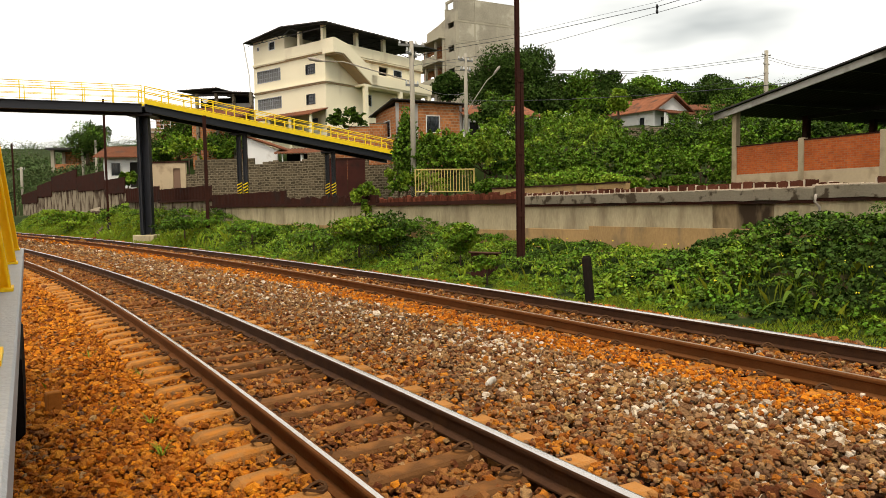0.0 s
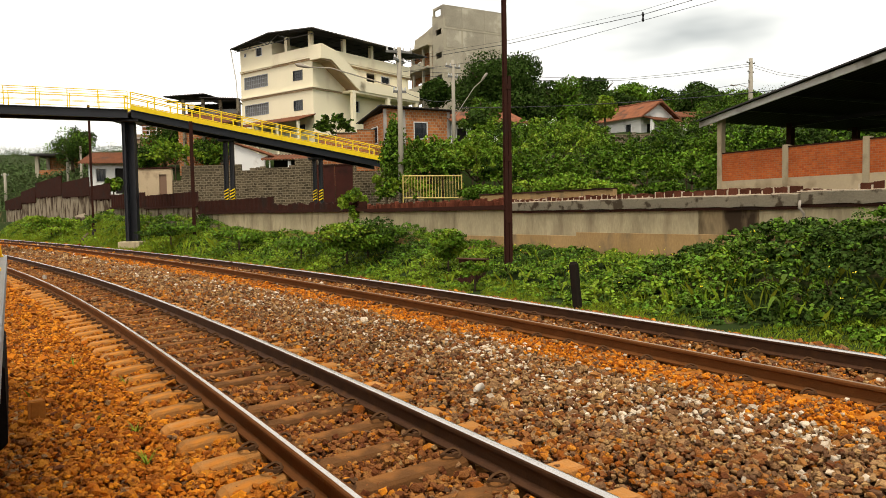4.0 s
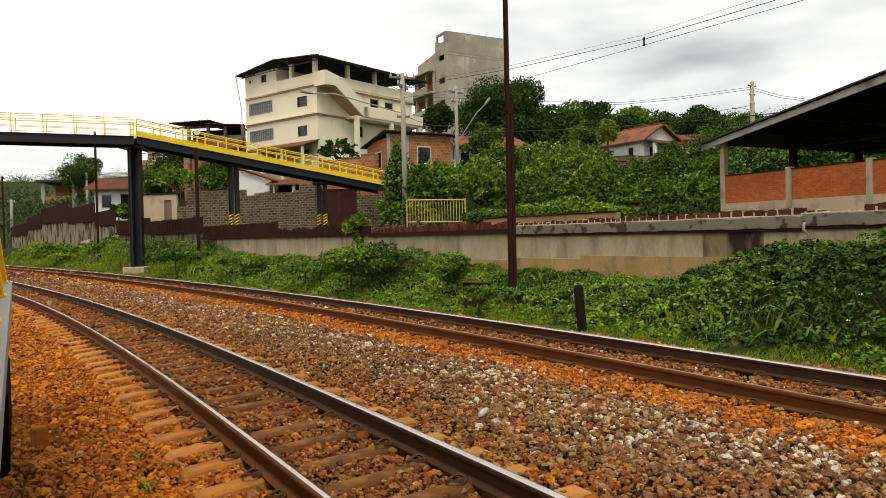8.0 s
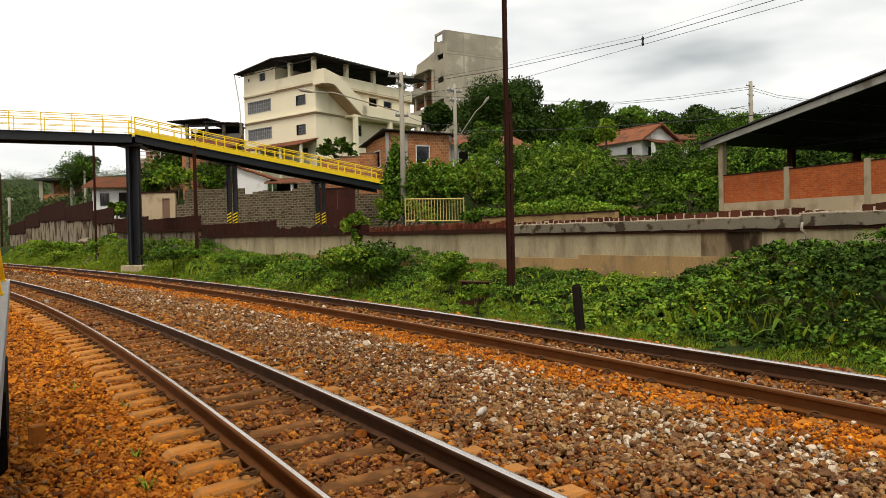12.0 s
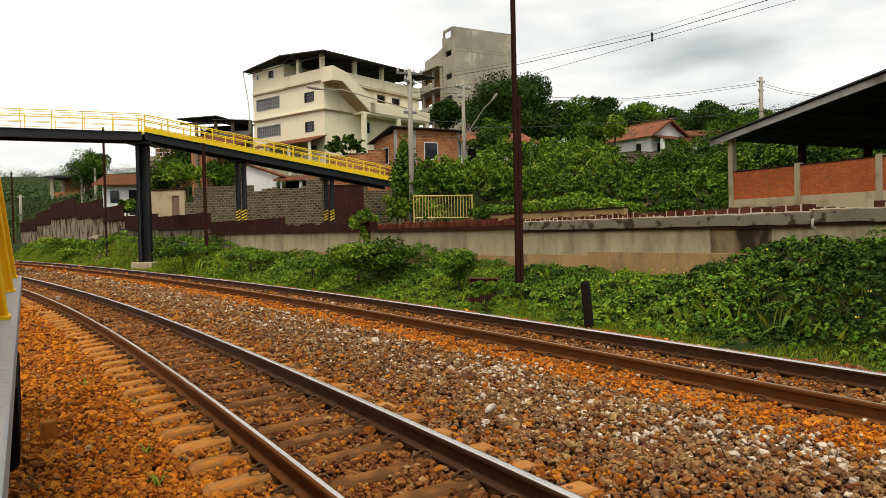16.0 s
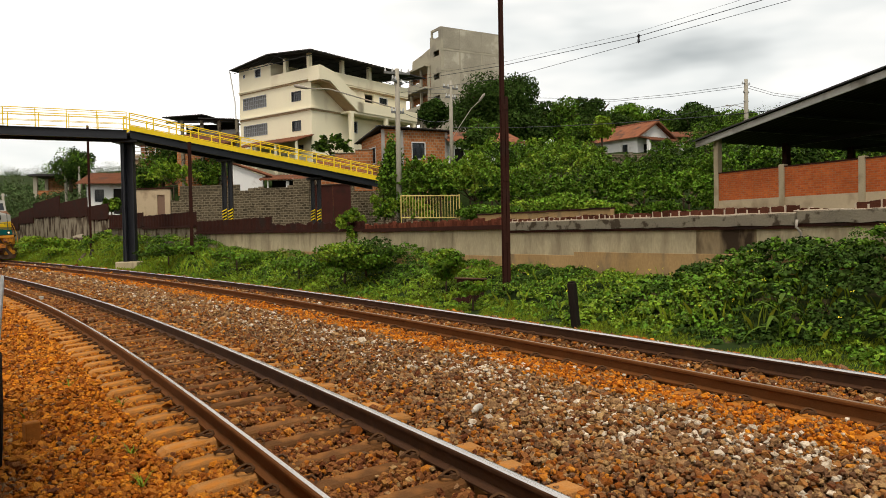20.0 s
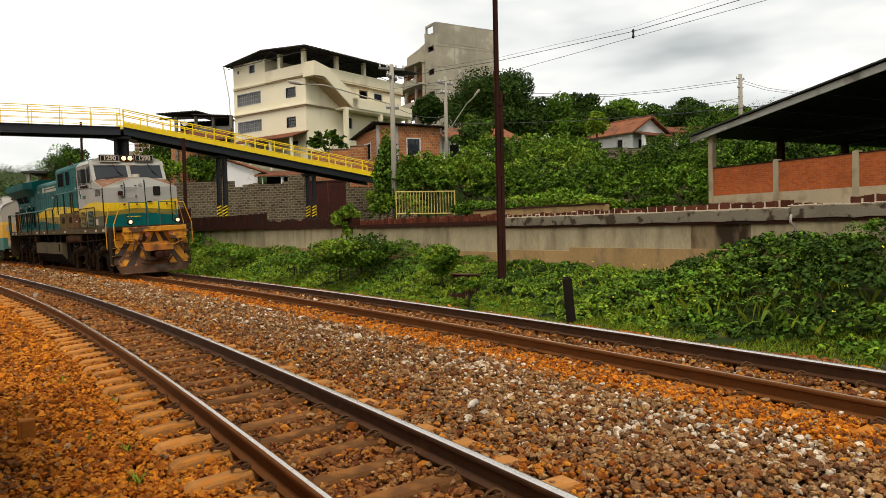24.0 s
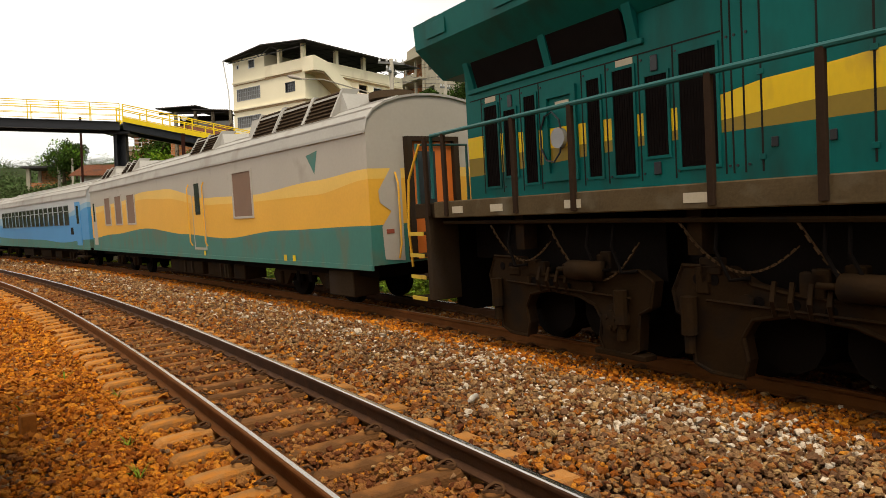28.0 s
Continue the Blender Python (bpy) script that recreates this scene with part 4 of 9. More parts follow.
def slope_leaves():
    """Creepers in many small leafy mounds, with shaded hollows between them."""
    r = np.random.default_rng(21)
    V, F, K, base = [], [], [], 0
    for s0, s1, dens, leaves, lo_, hi_, size in ((-22, -13, 46, 40, 0.08, 0.25, 0.048), (-13, -4, 40, 36, 0.08, 0.24, 0.052), (-4, 14, 17, 36, 0.14, 0.36, 0.085), (14, 50, 8, 46, 0.16, 0.42, 0.095)):
        m = int((s1 - s0) * 3.3 * dens)
        s, lat = r.uniform(s0, s1, m), r.uniform(6.75 if s1 < 0 else 6.6, 9.45, m)
        h = 0.13 + 0.13 * wave(s, lat, 1.6, 4) + 0.1 * wave(s, lat, 3.9, 8)
        h *= ramp01((lat - 6.5) / 0.9)
        # a rank mass of creepers against the wall
        h = h + 0.62 * ramp01((lat - 7.0) / 1.5) * ramp01((-13.6 - s) / 4.5) * (1 + 0.25 * wave(s, lat, 2.2, 11))
        h = h + 0.35 * ramp01((lat - 7.3) / 1.0) * np.exp(-((s + 4.0) / 2.6) ** 2)
        h = h + 0.42 * ramp01((lat - 7.4) / 1.2) * ramp01((s - 8) / 5) * ramp01((33 - s) / 4) * (1 + 0.5 * wave(s, lat, 1.3, 6))
        h = np.clip(h, 0.0, None) * r.uniform(0.7, 1.15, m)
        rad = (lo_ + (hi_ - lo_) * r.random(m) ** 1.6) * (0.35 + 0.65 * ramp01((lat - 6.6) / 0.8))
        trodden = (np.abs(s + 10.6) < 1.1) & (lat < 7.45)   # low round the lineside box
        h, rad = np.where(trodden, 0.02, h), np.where(trodden, 0.09, rad)
        x, y = line_np(s, lat)
        c = np.stack([x, y, ground_z(s, lat) + np.maximum(h - 0.3 * rad, 0.01)], -1)
        patch = wave(s, lat, 1.1, 2) + 0.45 * r.normal(size=m)
        patch = np.where(s < -14, patch - 0.45, patch + np.where(s > 22, 0.55, np.where(lat < 8.3, 0.4, 0.15)))
        kind = np.where(patch > 0.35, 1, np.where(patch < -0.65, 2, 0))
        n = m * leaves
        q = np.repeat(np.arange(m), leaves)
        e = r.normal(size=(n, 3))
        e[:, 2] = np.abs(e[:, 2]) + 0.15
        e /= np.linalg.norm(e, axis=1)[:, None]
        p = c[q] + e * (rad[q] * (1 - 0.35 * r.random(n) ** 2))[:, None] * np.array([1, 1, 0.8])
        fine = r.random(m) < np.where(s < -13.5, 0.25, 0.72)
        leaf_size = size * np.where(fine, 0.62, 1.15)[q]
        v, f = leaf_arrays(p, e * 0.8 + np.array([0, 0, 0.35]), leaf_size, 0.66, r, s1 < 0)
        V.append(v), F.append(f + base), K.append(np.repeat(kind[q], 4 if s1 < 0 else 2))
        base += len(v)
    ob = raw_mesh("creepers", np.concatenate(V), np.concatenate(F), ["leaf", "leaf_bright", "leaf_dark"], index=np.concatenate(K))
    tagged(ob, "low broad-leaved creepers covering the embankment", "undergrowth", kind="stuff")
    # a few small yellow flowers among them
    m = 60
    s, lat = r.uniform(-19, -4, m), r.uniform(7.2, 9.3, m)
    h = 0.28 + 0.7 * ramp01((lat - 7.0) / 1.5) * ramp01((-13.6 - s) / 4.5)
    x, y = line_np(s, lat)
    p = np.repeat(np.stack([x, y, ground_z(s, lat) + h], -1), 4, 0) + 0.012 * r.normal(size=(4 * m, 3))
    v, f = leaf_arrays(p, np.tile([-0.5, -0.6, 0.6], (4 * m, 1)), 0.02, 0.7, r)
    tagged(raw_mesh("yellow_flowers", v, f, ["flower"]), "small yellow flowers scattered among the creepers", "flowers", kind="stuff")


def grass_strip():
    r = np.random.default_rng(33)
    V, F, base = [], [], 0
    for s0, s1, l0, l1, n, h in ((-22, -8, 6.25, 7.45, 40000, 0.065), (-8, 12, 6.2, 7.3, 18000, 0.08), (12, 50, 5.9, 9.2, 30000, 0.2), (-20, 12, 6.8, 9.4, 1100, 0.26), (6, 26, 6.6, 8.4, 420, 0.5), (-17.6, -15.2, 7.2, 8.6, 120, 0.36), (-22, 8, -2.4, -1.4, 40, 0.09)):
        s, lat = r.uniform(s0, s1, n), r.uniform(l0, l1, n)
        if h < 0.1 and l0 > 0:   # the short grass grows in patches
            tuft = wave(s, lat, 2.1, 12) + 0.7 * wave(s, lat, 5.3, 3) > -0.3 + 0.5 * (lat < l0 + 0.25)
            s, lat = s[tuft], lat[tuft]
            n = len(s)
        x, y = line_np(s, lat)
        z = np.maximum(ground_z(s, lat), np.where(lat < 6.5, bed_z(s, lat), -9)) - 0.02
        a = r.uniform(0, 6.28, n)
        hh, w = h * r.uniform(0.5, 1.4, n), (0.010 if s0 > 10 else 0.003 if h < 0.1 else 0.005) * r.uniform(0.7, 1.5, n)
        lean = r.uniform(0.1, 0.7, n) * hh
        p = np.stack([x, y, z], -1)
        d = np.stack([np.cos(a), np.sin(a), 0 * a], -1)
        q = np.stack([-np.sin(a), np.cos(a), 0 * a], -1)
        up = np.array([0, 0, 1.0])
        v = np.stack([p - q * w[:, None], p + q * w[:, None], p + d * (0.35 * lean)[:, None] + up * (0.65 * hh)[:, None] + q * (0.7 * w)[:, None], p + d * lean[:, None] + up * hh[:, None]], 1)
        i = np.arange(n)[:, None] * 4 + base
        V.append(v.reshape(-1, 3)), F.append(np.concatenate([i + [0, 1, 2], i + [0, 2, 3]], 1).reshape(-1, 3))
        base += 4 * n
    ob = raw_mesh("grass", np.concatenate(V), np.concatenate(F), ["grass"])
    tagged(ob, "bright green grass along the foot of the embankment", "grass", kind="stuff")


slope_leaves()
grass_strip()


def maize(s, lat):
    m = along(s, lat, float(ground_z(s, lat)))
    ob = thing("maize_plant", m, "young maize plant with long arching leaves in the grass", "plant")
    tube_bm = tube(bmesh.new(), [(0, 0, -0.05), (0.01, 0, 0.25), (0, 0.02, 0.5)], [0.018, 0.016, 0.008], 6)
    part("stem", tube_bm, "leaf", ob)
    for i in range(10):
        bm = bmesh.new()
        a, z, le = i * 2.4, 0.06 + 0.06 * i, 0.62 - 0.018 * i
        rings = []
        for k in range(7):
            t = k / 6
            rr, zz = le * (t ** 0.9) * 0.85, z + le * (0.75 * t - 0.75 * t * t * (1.3 if i < 6 else 0.8))
            w = 0.035 * math.sin(math.pi * min(1, 0.15 + 0.85 * t)) + 0.003
            c, q = Vector((math.cos(a), math.sin(a), 0)), Vector((-math.sin(a), math.cos(a), 0))
            rings.append([c * rr + q * w + Vector((0, 0, zz + 0.012)), c * rr + Vector((0, 0, zz)), c * rr - q * w + Vector((0, 0, zz + 0.012))])
        loft(bm, rings, closed=False)
        part("leaf", bm, "leaf", ob)


maize(-17.47, 7.1)

# ---- building tools ----


def brick_mat(name, c1, c2, mortar, w, h, joint, rough=0.9, uneven=0.0):
    m = mat(name, c1, rough, var=0.5, scale=1.0, fine=9)
    n, l = m.node_tree.nodes, m.node_tree.links
    b = n["Principled BSDF"]
    co, se, ad, cb, br = n.new("ShaderNodeTexCoord"), n.new("ShaderNodeSeparateXYZ"), n.new("ShaderNodeMath"), n.new("ShaderNodeCombineXYZ"), n.new("ShaderNodeTexBrick")
    l.new(co.outputs["Object"], se.inputs[0])
    l.new(se.outputs[0], ad.inputs[0]), l.new(se.outputs[1], ad.inputs[1])
    l.new(ad.outputs[0], cb.inputs[0]), l.new(se.outputs[2], cb.inputs[1])
    wob, off, put = n.new("ShaderNodeTexNoise"), n.new("ShaderNodeVectorMath"), n.new("ShaderNodeVectorMath")
    wob.inputs["Scale"].default_value, off.operation, put.operation = 2.6, "MULTIPLY_ADD", "ADD"
    off.inputs[1].default_value, off.inputs[2].default_value = (2 * uneven,) * 3, (-uneven,) * 3
    l.new(cb.outputs[0], wob.inputs[0]), l.new(wob.outputs["Color"], off.inputs[0])
    l.new(off.outputs[0], put.inputs[0]), l.new(cb.outputs[0], put.inputs[1])
    l.new(put.outputs[0], br.inputs[0])
    br.inputs["Scale"].default_value = 1.0
    br.inputs["Brick Width"].default_value, br.inputs["Row Height"].default_value, br.inputs["Mortar Size"].default_value = w, h, joint
    br.inputs["Color1"].default_value, br.inputs["Color2"].default_value, br.inputs["Mortar"].default_value = (*c1, 1), (*c2, 1), (*mortar, 1)
    old = b.inputs["Base Color"].links[0].from_node
    mx = n.new("ShaderNodeMixRGB")
    mx.blend_type, mx.inputs[0].default_value = "MULTIPLY", 0.85
    old.inputs["Color"].default_value = (0.8, 0.8, 0.8, 1)
    l.new(br.outputs[0], mx.inputs[1]), l.new(old.outputs[0], mx.inputs[2])
    l.new(mx.outputs[0], b.inputs["Base Color"])
    bp = n.new("ShaderNodeBump")
    bp.inputs["Strength"].default_value, bp.inputs["Distance"].default_value, bp.invert = 0.7, 0.02, True
    l.new(br.outputs["Fac"], bp.inputs["Height"])
    l.new(bp.outputs[0], b.inputs["Normal"])
    return m


M["brick_wall"] = brick_mat("red_brickwork", (0.60, 0.15, 0.04), (0.46, 0.10, 0.03), (0.40, 0.17, 0.09), 0.2, 0.075, 0.008)
M["hollow_brick"] = brick_mat("hollow_brickwork", (0.54, 0.20, 0.07), (0.34, 0.115, 0.042), (0.40, 0.28, 0.18), 0.3, 0.2, 0.022, 0.9, 0.03)
M["block_old"] = brick_mat("old_mossy_blockwork", (0.13, 0.105, 0.065), (0.075, 0.06, 0.038), (0.19, 0.155, 0.10), 0.4, 0.2, 0.03, 0.9, 0.1)
M["block_wall"] = brick_mat("grey_blockwork", (0.15, 0.117, 0.073), (0.07, 0.054, 0.033), (0.25, 0.205, 0.14), 0.36, 0.17, 0.026, 0.9, 0.09)


def walls(bm, a, b, z0, z1, y0, y1, holes=(), axis="x"):
    """A wall from a to b along an axis, with openings (a, b, z0, z1) cut through it."""
    def cuts(lo, hi, i):
        return sorted({round(v, 4) for v in (lo, hi, *[h[i] for h in holes], *[h[i + 1] for h in holes]) if lo <= v <= hi})
    for p, q in zip(cuts(a, b, 0), cuts(a, b, 0)[1:]):
        for c, d in zip(cuts(z0, z1, 2), cuts(z0, z1, 2)[1:]):
            if not any(h[0] < (p + q) / 2 < h[1] and h[2] < (c + d) / 2 < h[3] for h in holes):
                box(bm, *((p, q, y0, y1) if axis == "x" else (y0, y1, p, q)), c, d)
    bmesh.ops.remove_doubles(bm, verts=bm.verts[:], dist=1e-4)
    return bm


def window(parent, a, b, z0, z1, at, axis="x", out=-1, bars=4, frame_mat="frame_white", glass="glass", name="window", cross=2):
    """A window in a wall's opening: frame, pane and a grille of bars; at is the wall's outer face."""
    def bx(bm, p, q, d0, d1, c, d):
        y0, y1 = sorted((at - out * d0, at - out * d1))
        return box(bm, *((p, q, y0, y1) if axis == "x" else (y0, y1, p, q)), c, d)
    bm = bmesh.new()
    t = 0.06
    for p, q, c, d in ((a, b, z0, z0 + t), (a, b, z1 - t, z1), (a, a + t, z0 + t, z1 - t), (b - t, b, z0 + t, z1 - t)):
        bx(bm, p, q, -0.03, 0.08, c, d)
    w = part(name, bm, frame_mat, parent)
    part("pane", bx(bmesh.new(), a + t, b - t, 0.1, 0.12, z0 + t, z1 - t), glass, w)
    if bars:
        bm = bmesh.new()
        for i in range(1, bars + 1):
            p = a + (b - a) * i / (bars + 1)
            bx(bm, p - 0.016, p + 0.016, -0.02, 0.012, z0 + t, z1 - t)
        for i in range(1, cross + 1):
            c = z0 + (z1 - z0) * i / (cross + 1)
            bx(bm, a + t, b - t, -0.03, 0.0, c - 0.016, c + 0.016)
        part("grille", bm, "steel_grey" if bars > 5 else "black_steel", w)
    return w


def tile_roof(parent, name, x0, x1, ya, za, yb, zb, material="tile", pitch=0.25, thick=0.07, axis="x"):
    """A pitched face of rounded tile rows: eave at (ya, za), ridge at (yb, zb)."""
    bm = bmesh.new()
    n = max(2, int(abs(x1 - x0) / pitch)) * 4
    m = 7
    rings = []
    for j in range(m + 1):
        t = j / m
        y, z = ya + (yb - ya) * t, za + (zb - za) * t
        row = []
        for i in range(n + 1):
            x = x0 + (x1 - x0) * i / n
            row.append((x, y, z + 0.045 * math.cos(i * math.pi / 2) + 0.02 * (j % 2)) if axis == "x" else (y, x, z + 0.045 * math.cos(i * math.pi / 2) + 0.02 * (j % 2)))
        rings.append(row + [(p[0], p[1], p[2] - thick) for p in reversed(row)])
    loft(bm, rings)
    return part(name, bm, material, parent)


def sheet(parent, name, pts, thick, material, waves=0, amp=0.03):
    """A roof sheet over four corners, corrugated from its first edge to its third."""
    a, b, c, d = [Vector(p) for p in pts]
    n = max(1, waves * 2)
    rings = []
    for i in range(n + 1):
        t = i / n
        h = Vector((0, 0, amp if i % 2 else 0))
        p, q = a.lerp(b, t) + h, d.lerp(c, t) + h
        dz = Vector((0, 0, thick))
        rings.append([p, q, q - dz, p - dz])
    return part(name, loft(bmesh.new(), rings), material, parent)


# ---- footbridge ----


def span(fb, p0, p1, width, girder, rail_h, kick, posts, thick):
    """Two girders, a deck and a railing on both sides, from p0 to p1 (the deck's middle line, at the girders' top)."""
    p0, p1 = Vector(p0), Vector(p1)
    d = p1 - p0
    flat = Vector((d.x, d.y, 0)).normalized()
    side = Vector((-flat.y, flat.x, 0))
    up = Vector((0, 0, 1))

    def bar(nm, a, b, w, h, material, parent=fb, label=""):
        bm = bmesh.new()
        loft(bm, [[q + side * w / 2 + up * h / 2, q - side * w / 2 + up * h / 2, q - side * w / 2 - up * h / 2, q + side * w / 2 - up * h / 2] for q in (a, b)])
        return part(nm, bm, material, parent, label)

    for k in (-1, 1):
        o = side * (k * width / 2)
        g = bar("girder", p0 + o - up * girder / 2, p1 + o - up * girder / 2, 0.03, girder - 0.04, "black_steel")
        for z in (0.015, girder - 0.015):
            bar("flange", p0 + o - up * z, p1 + o - up * z, 0.22, 0.03, "black_steel", g)
        if kick:
            bar("kick_plate", p0 + o + up * (kick / 2 + 0.005), p1 + o + up * (kick / 2 + 0.005), 0.03, kick, "yellow")
        for z in (0.33, 0.62, 0.9):
            if z * rail_h > kick:
                bm = tube(bmesh.new(), [p0 + o + up * z * rail_h, p1 + o + up * z * rail_h], 0.72 * thick, 5)
                part("handrail" if z > 0.9 else "rail", bm, "yellow", fb)
        bm = tube(bmesh.new(), [p0 + o + up * rail_h, p1 + o + up * rail_h], thick, 6)
        part("handrail", bm, "yellow", fb)
        for i in range(posts + 1):
            c = p0.lerp(p1, i / posts) + o
            bm = loft(bmesh.new(), [[c + flat * x + side * y + up * z for x, y in ((-thick, -thick), (thick, -thick), (thick, thick), (-thick, thick))] for z in (0.0, rail_h)])
            part("post", bm, "yellow", fb)
    bm = loft(bmesh.new(), [[q + side * width / 2, q - side * width / 2, q - side * width / 2 - up * 0.06, q + side * width / 2 - up * 0.06] for q in (p0 - up * 0.02, p1 - up * 0.02)])
    part("deck", bm, "steel_grey", fb)


def stripes(fb, x, y, z0, z1, w):
    for i in range(4):
        z = z0 + (z1 - z0) * i / 4
        bm = loft(bmesh.new(), [[(x - w, y - w, z), (x + w, y - w, z + 0.14), (x + w, y + w, z), (x - w, y + w, z + 0.14)], [(x - w, y - w, z + 0.07), (x + w, y - w, z + 0.21), (x + w, y + w, z + 0.07), (x - w, y + w, z + 0.21)]])
        part("warning_stripe", bm, "yellow", fb, "yellow warning stripe")


def column(fb, x, y, z0, z1, w):
    """A rolled steel column: web and two flanges, turned with the bridge."""
    bm = bmesh.new()
    box(bm, x - w / 2, x + w / 2, y - 0.012, y + 0.012, z0, z1)
    box(bm, x - w / 2 - 0.02, x - w / 2 + 0.012, y - w * 0.45, y + w * 0.45, z0, z1)
    box(bm, x + w / 2 - 0.012, x + w / 2 + 0.02, y - w * 0.45, y + w * 0.45, z0, z1)
    part("column", bm, "black_steel", fb, "black steel column")


def build_bridge():
    fb = thing("footbridge", Matrix.Identity(4), "black steel footbridge with yellow railings and a long ramp", "footbridge", kind="structure")
    top = Vector((-15.98, 37.0, 6.98))
    far = top + Vector((-0.918, -0.396, 0.0)) * 27
    span(fb, top, far, 1.5, 0.43, 0.93, 0.0, 20, 0.02)
    span(fb, top, (-3.75, 45.71, 4.76), 1.4, 0.39, 0.9, 0.26, 13, 0.028)
    for dx, dy, w in ((-0.1, -0.12, 0.13), (0.12, 0.25, 0.38)):
        column(fb, -16.08 + dx, 37.0 + dy, 0.27, 6.62, w)
    part("pier_cap", new_box(-16.6, -15.3, 36.6, 37.6, 6.42, 6.55, 0.01), "black_steel", fb)
    part("footing", new_box(-16.55, -15.45, 36.5, 37.7, -0.4, 0.28, 0.03), "concrete", fb, "weathered concrete footing")
    for x, y, zt in ((-11.75, 40.4, 5.85), (-7.25, 43.5, 4.98)):
        for dx in (-0.34, 0.08):
            column(fb, x + dx, y + 0.25 * (dx < 0), 1.6, zt, 0.2)
            stripes(fb, x + dx, y + 0.25 * (dx < 0), 2.35, 3.05, 0.125)
        part("pier_cap", new_box(x - 0.65, x + 0.3, y - 0.2, y + 0.5, zt - 0.12, zt, 0.01), "black_steel", fb)


build_bridge()

# ---- cream house of four storeys ----


def cream_house():
    h = thing("apartment_house", pose(-11.36, 65.69, 0, 0, 0, 51.98), "cream four-storey house with a dark roof over an open terrace", "house")
    left = [(1.37, 2.7, 14.03, 14.95), (6.4, 10.05, 14.05, 15.25), (1.45, 2.7, 11.25, 12.2), (6.35, 10.05, 11.35, 12.5), (1.2, 2.2, 9.3, 9.9)]
    right = [(5.0, 6.0, 11.4, 12.55), (7.1, 8.4, 14.65, 15.5), (9.2, 10.5, 14.65, 15.45), (8.6, 9.8, 11.4, 12.5)]
    bm = bmesh.new()
    walls(bm, 0.2, 10.4, 6.0, 15.7, 0.0, 0.2, left, "y")
    part("wall", bm, "cream", h)
    bm = bmesh.new()
    walls(bm, 0.0, 13.5, 6.0, 15.7, 0.0, 0.2, right, "x")
    part("wall", bm, "cream", h)
    part("wall", new_box(0, 13.5, 10.4, 10.6, 6, 15.7), "cream", h)
    part("wall", new_box(13.3, 13.5, 0.2, 10.4, 6, 15.7), "cream", h)
    part("inner_floor", new_box(0.2, 13.3, 0.2, 10.4, 15.5, 15.68), "concrete_grey", h)
    part("inner_floor", new_box(0.2, 13.3, 0.2, 10.4, 12.9, 13.08), "concrete_grey", h)
    for a, b, c, d in left:
        window(h, a, b, c, d, 0.0, "y", -1, 12 if b - a > 2 else 4, *(("steel_grey", "shutter") if b - a > 2 else ("black_steel", "glass")))
    for a, b, c, d in right[:1] + right[2:]:
        window(h, a, b, c, d, 0.0, "x", -1, 4)
    # ledges in two steps
    for z in (13.0, 15.66):
        for k, (o, t) in enumerate(((0.12, 0.0), (0.22, 0.14))):
            bm = bmesh.new()
            box(bm, -o, 0.0, -o, 10.5, z + t, z + t + 0.12)
            box(bm, 0.0, 13.6, -o, 0.0, z + t, z + t + 0.12)
            part("ledge", bm, "ledge_tan" if k == 0 else "cream", h)
    # terrace: parapets, the closed room, posts and roof
    bm = bmesh.new()
    box(bm, -0.2, 0.0, -0.25, 5.5, 15.95, 16.85)
    box(bm, 0.0, 13.5, -0.25, -0.05, 15.95, 16.9)
    part("parapet", bm, "cream", h)
    room = [(6.95, 7.9, 17.0, 17.85), (9.4, 9.75, 17.2, 17.6)]
    part("room_wall", walls(bmesh.new(), 5.5, 10.4, 15.7, 18.15, -0.15, 0.05, room, "y"), "cream", h)
    part("room_wall", new_box(0.05, 5.0, 5.5, 5.7, 15.7, 18.15), "cream", h)
    for a, b, c, d in room:
        window(h, a, b, c, d, -0.15, "y", -1, 4)
    for x, y in ((0.15, 0.3), (0.15, 3.6), (4.2, 0.2), (8.0, 0.2), (12.2, 0.2), (13.2, 6.0), (6.0, 10.2), (13.2, 10.2)):
        part("post", new_box(x - 0.18, x + 0.18, y - 0.18, y + 0.18, 15.7, 18.25), "cream", h)
    sheet(h, "roof", [(-1.0, 10.9, 18.1), (15.5, 10.9, 18.1), (15.5, 5.0, 18.75), (-1.0, 5.0, 18.75)], 0.08, "roof_dark", 30)
    sheet(h, "roof", [(-1.0, -1.1, 18.22), (15.5, -1.1, 18.22), (15.5, 5.0, 18.75), (-1.0, 5.0, 18.75)], 0.08, "roof_dark", 30)
    for x in (-0.6, 3.0, 6.8, 10.6, 14.4):
        bm = bmesh.new()
        for p, q in (((x, -0.9, 18.08), (x, 5.0, 18.6)), ((x, 5.0, 18.6), (x, 10.5, 18.0)), ((x, -0.9, 17.8), (x, 10.6, 17.8)), ((x, 2.5, 17.8), (x, 4, 18.45)), ((x, 5.5, 17.8), (x, 4, 18.45)), ((x, 5.5, 17.8), (x, 7.5, 18.45)), ((x, 8.5, 17.8), (x, 7.5, 18.45))):
            tube(bm, [p, q], 0.04, 4)
        part("roof_truss", bm, "roof_dark", h)
    # outer stair and balcony
    part("balcony", new_box(3.6, 13.5, -1.4, 0.0, 13.0, 13.2), "cream", h)
    part("balcony_parapet", new_box(4.6, 13.5, -1.5, -1.35, 13.2, 14.15), "cream", h)
    for x in (3.9, 8.8, 13.2):
        part("post", new_box(x - 0.2, x + 0.2, -1.4, -1.05, 9.0, 13.0), "cream", h)
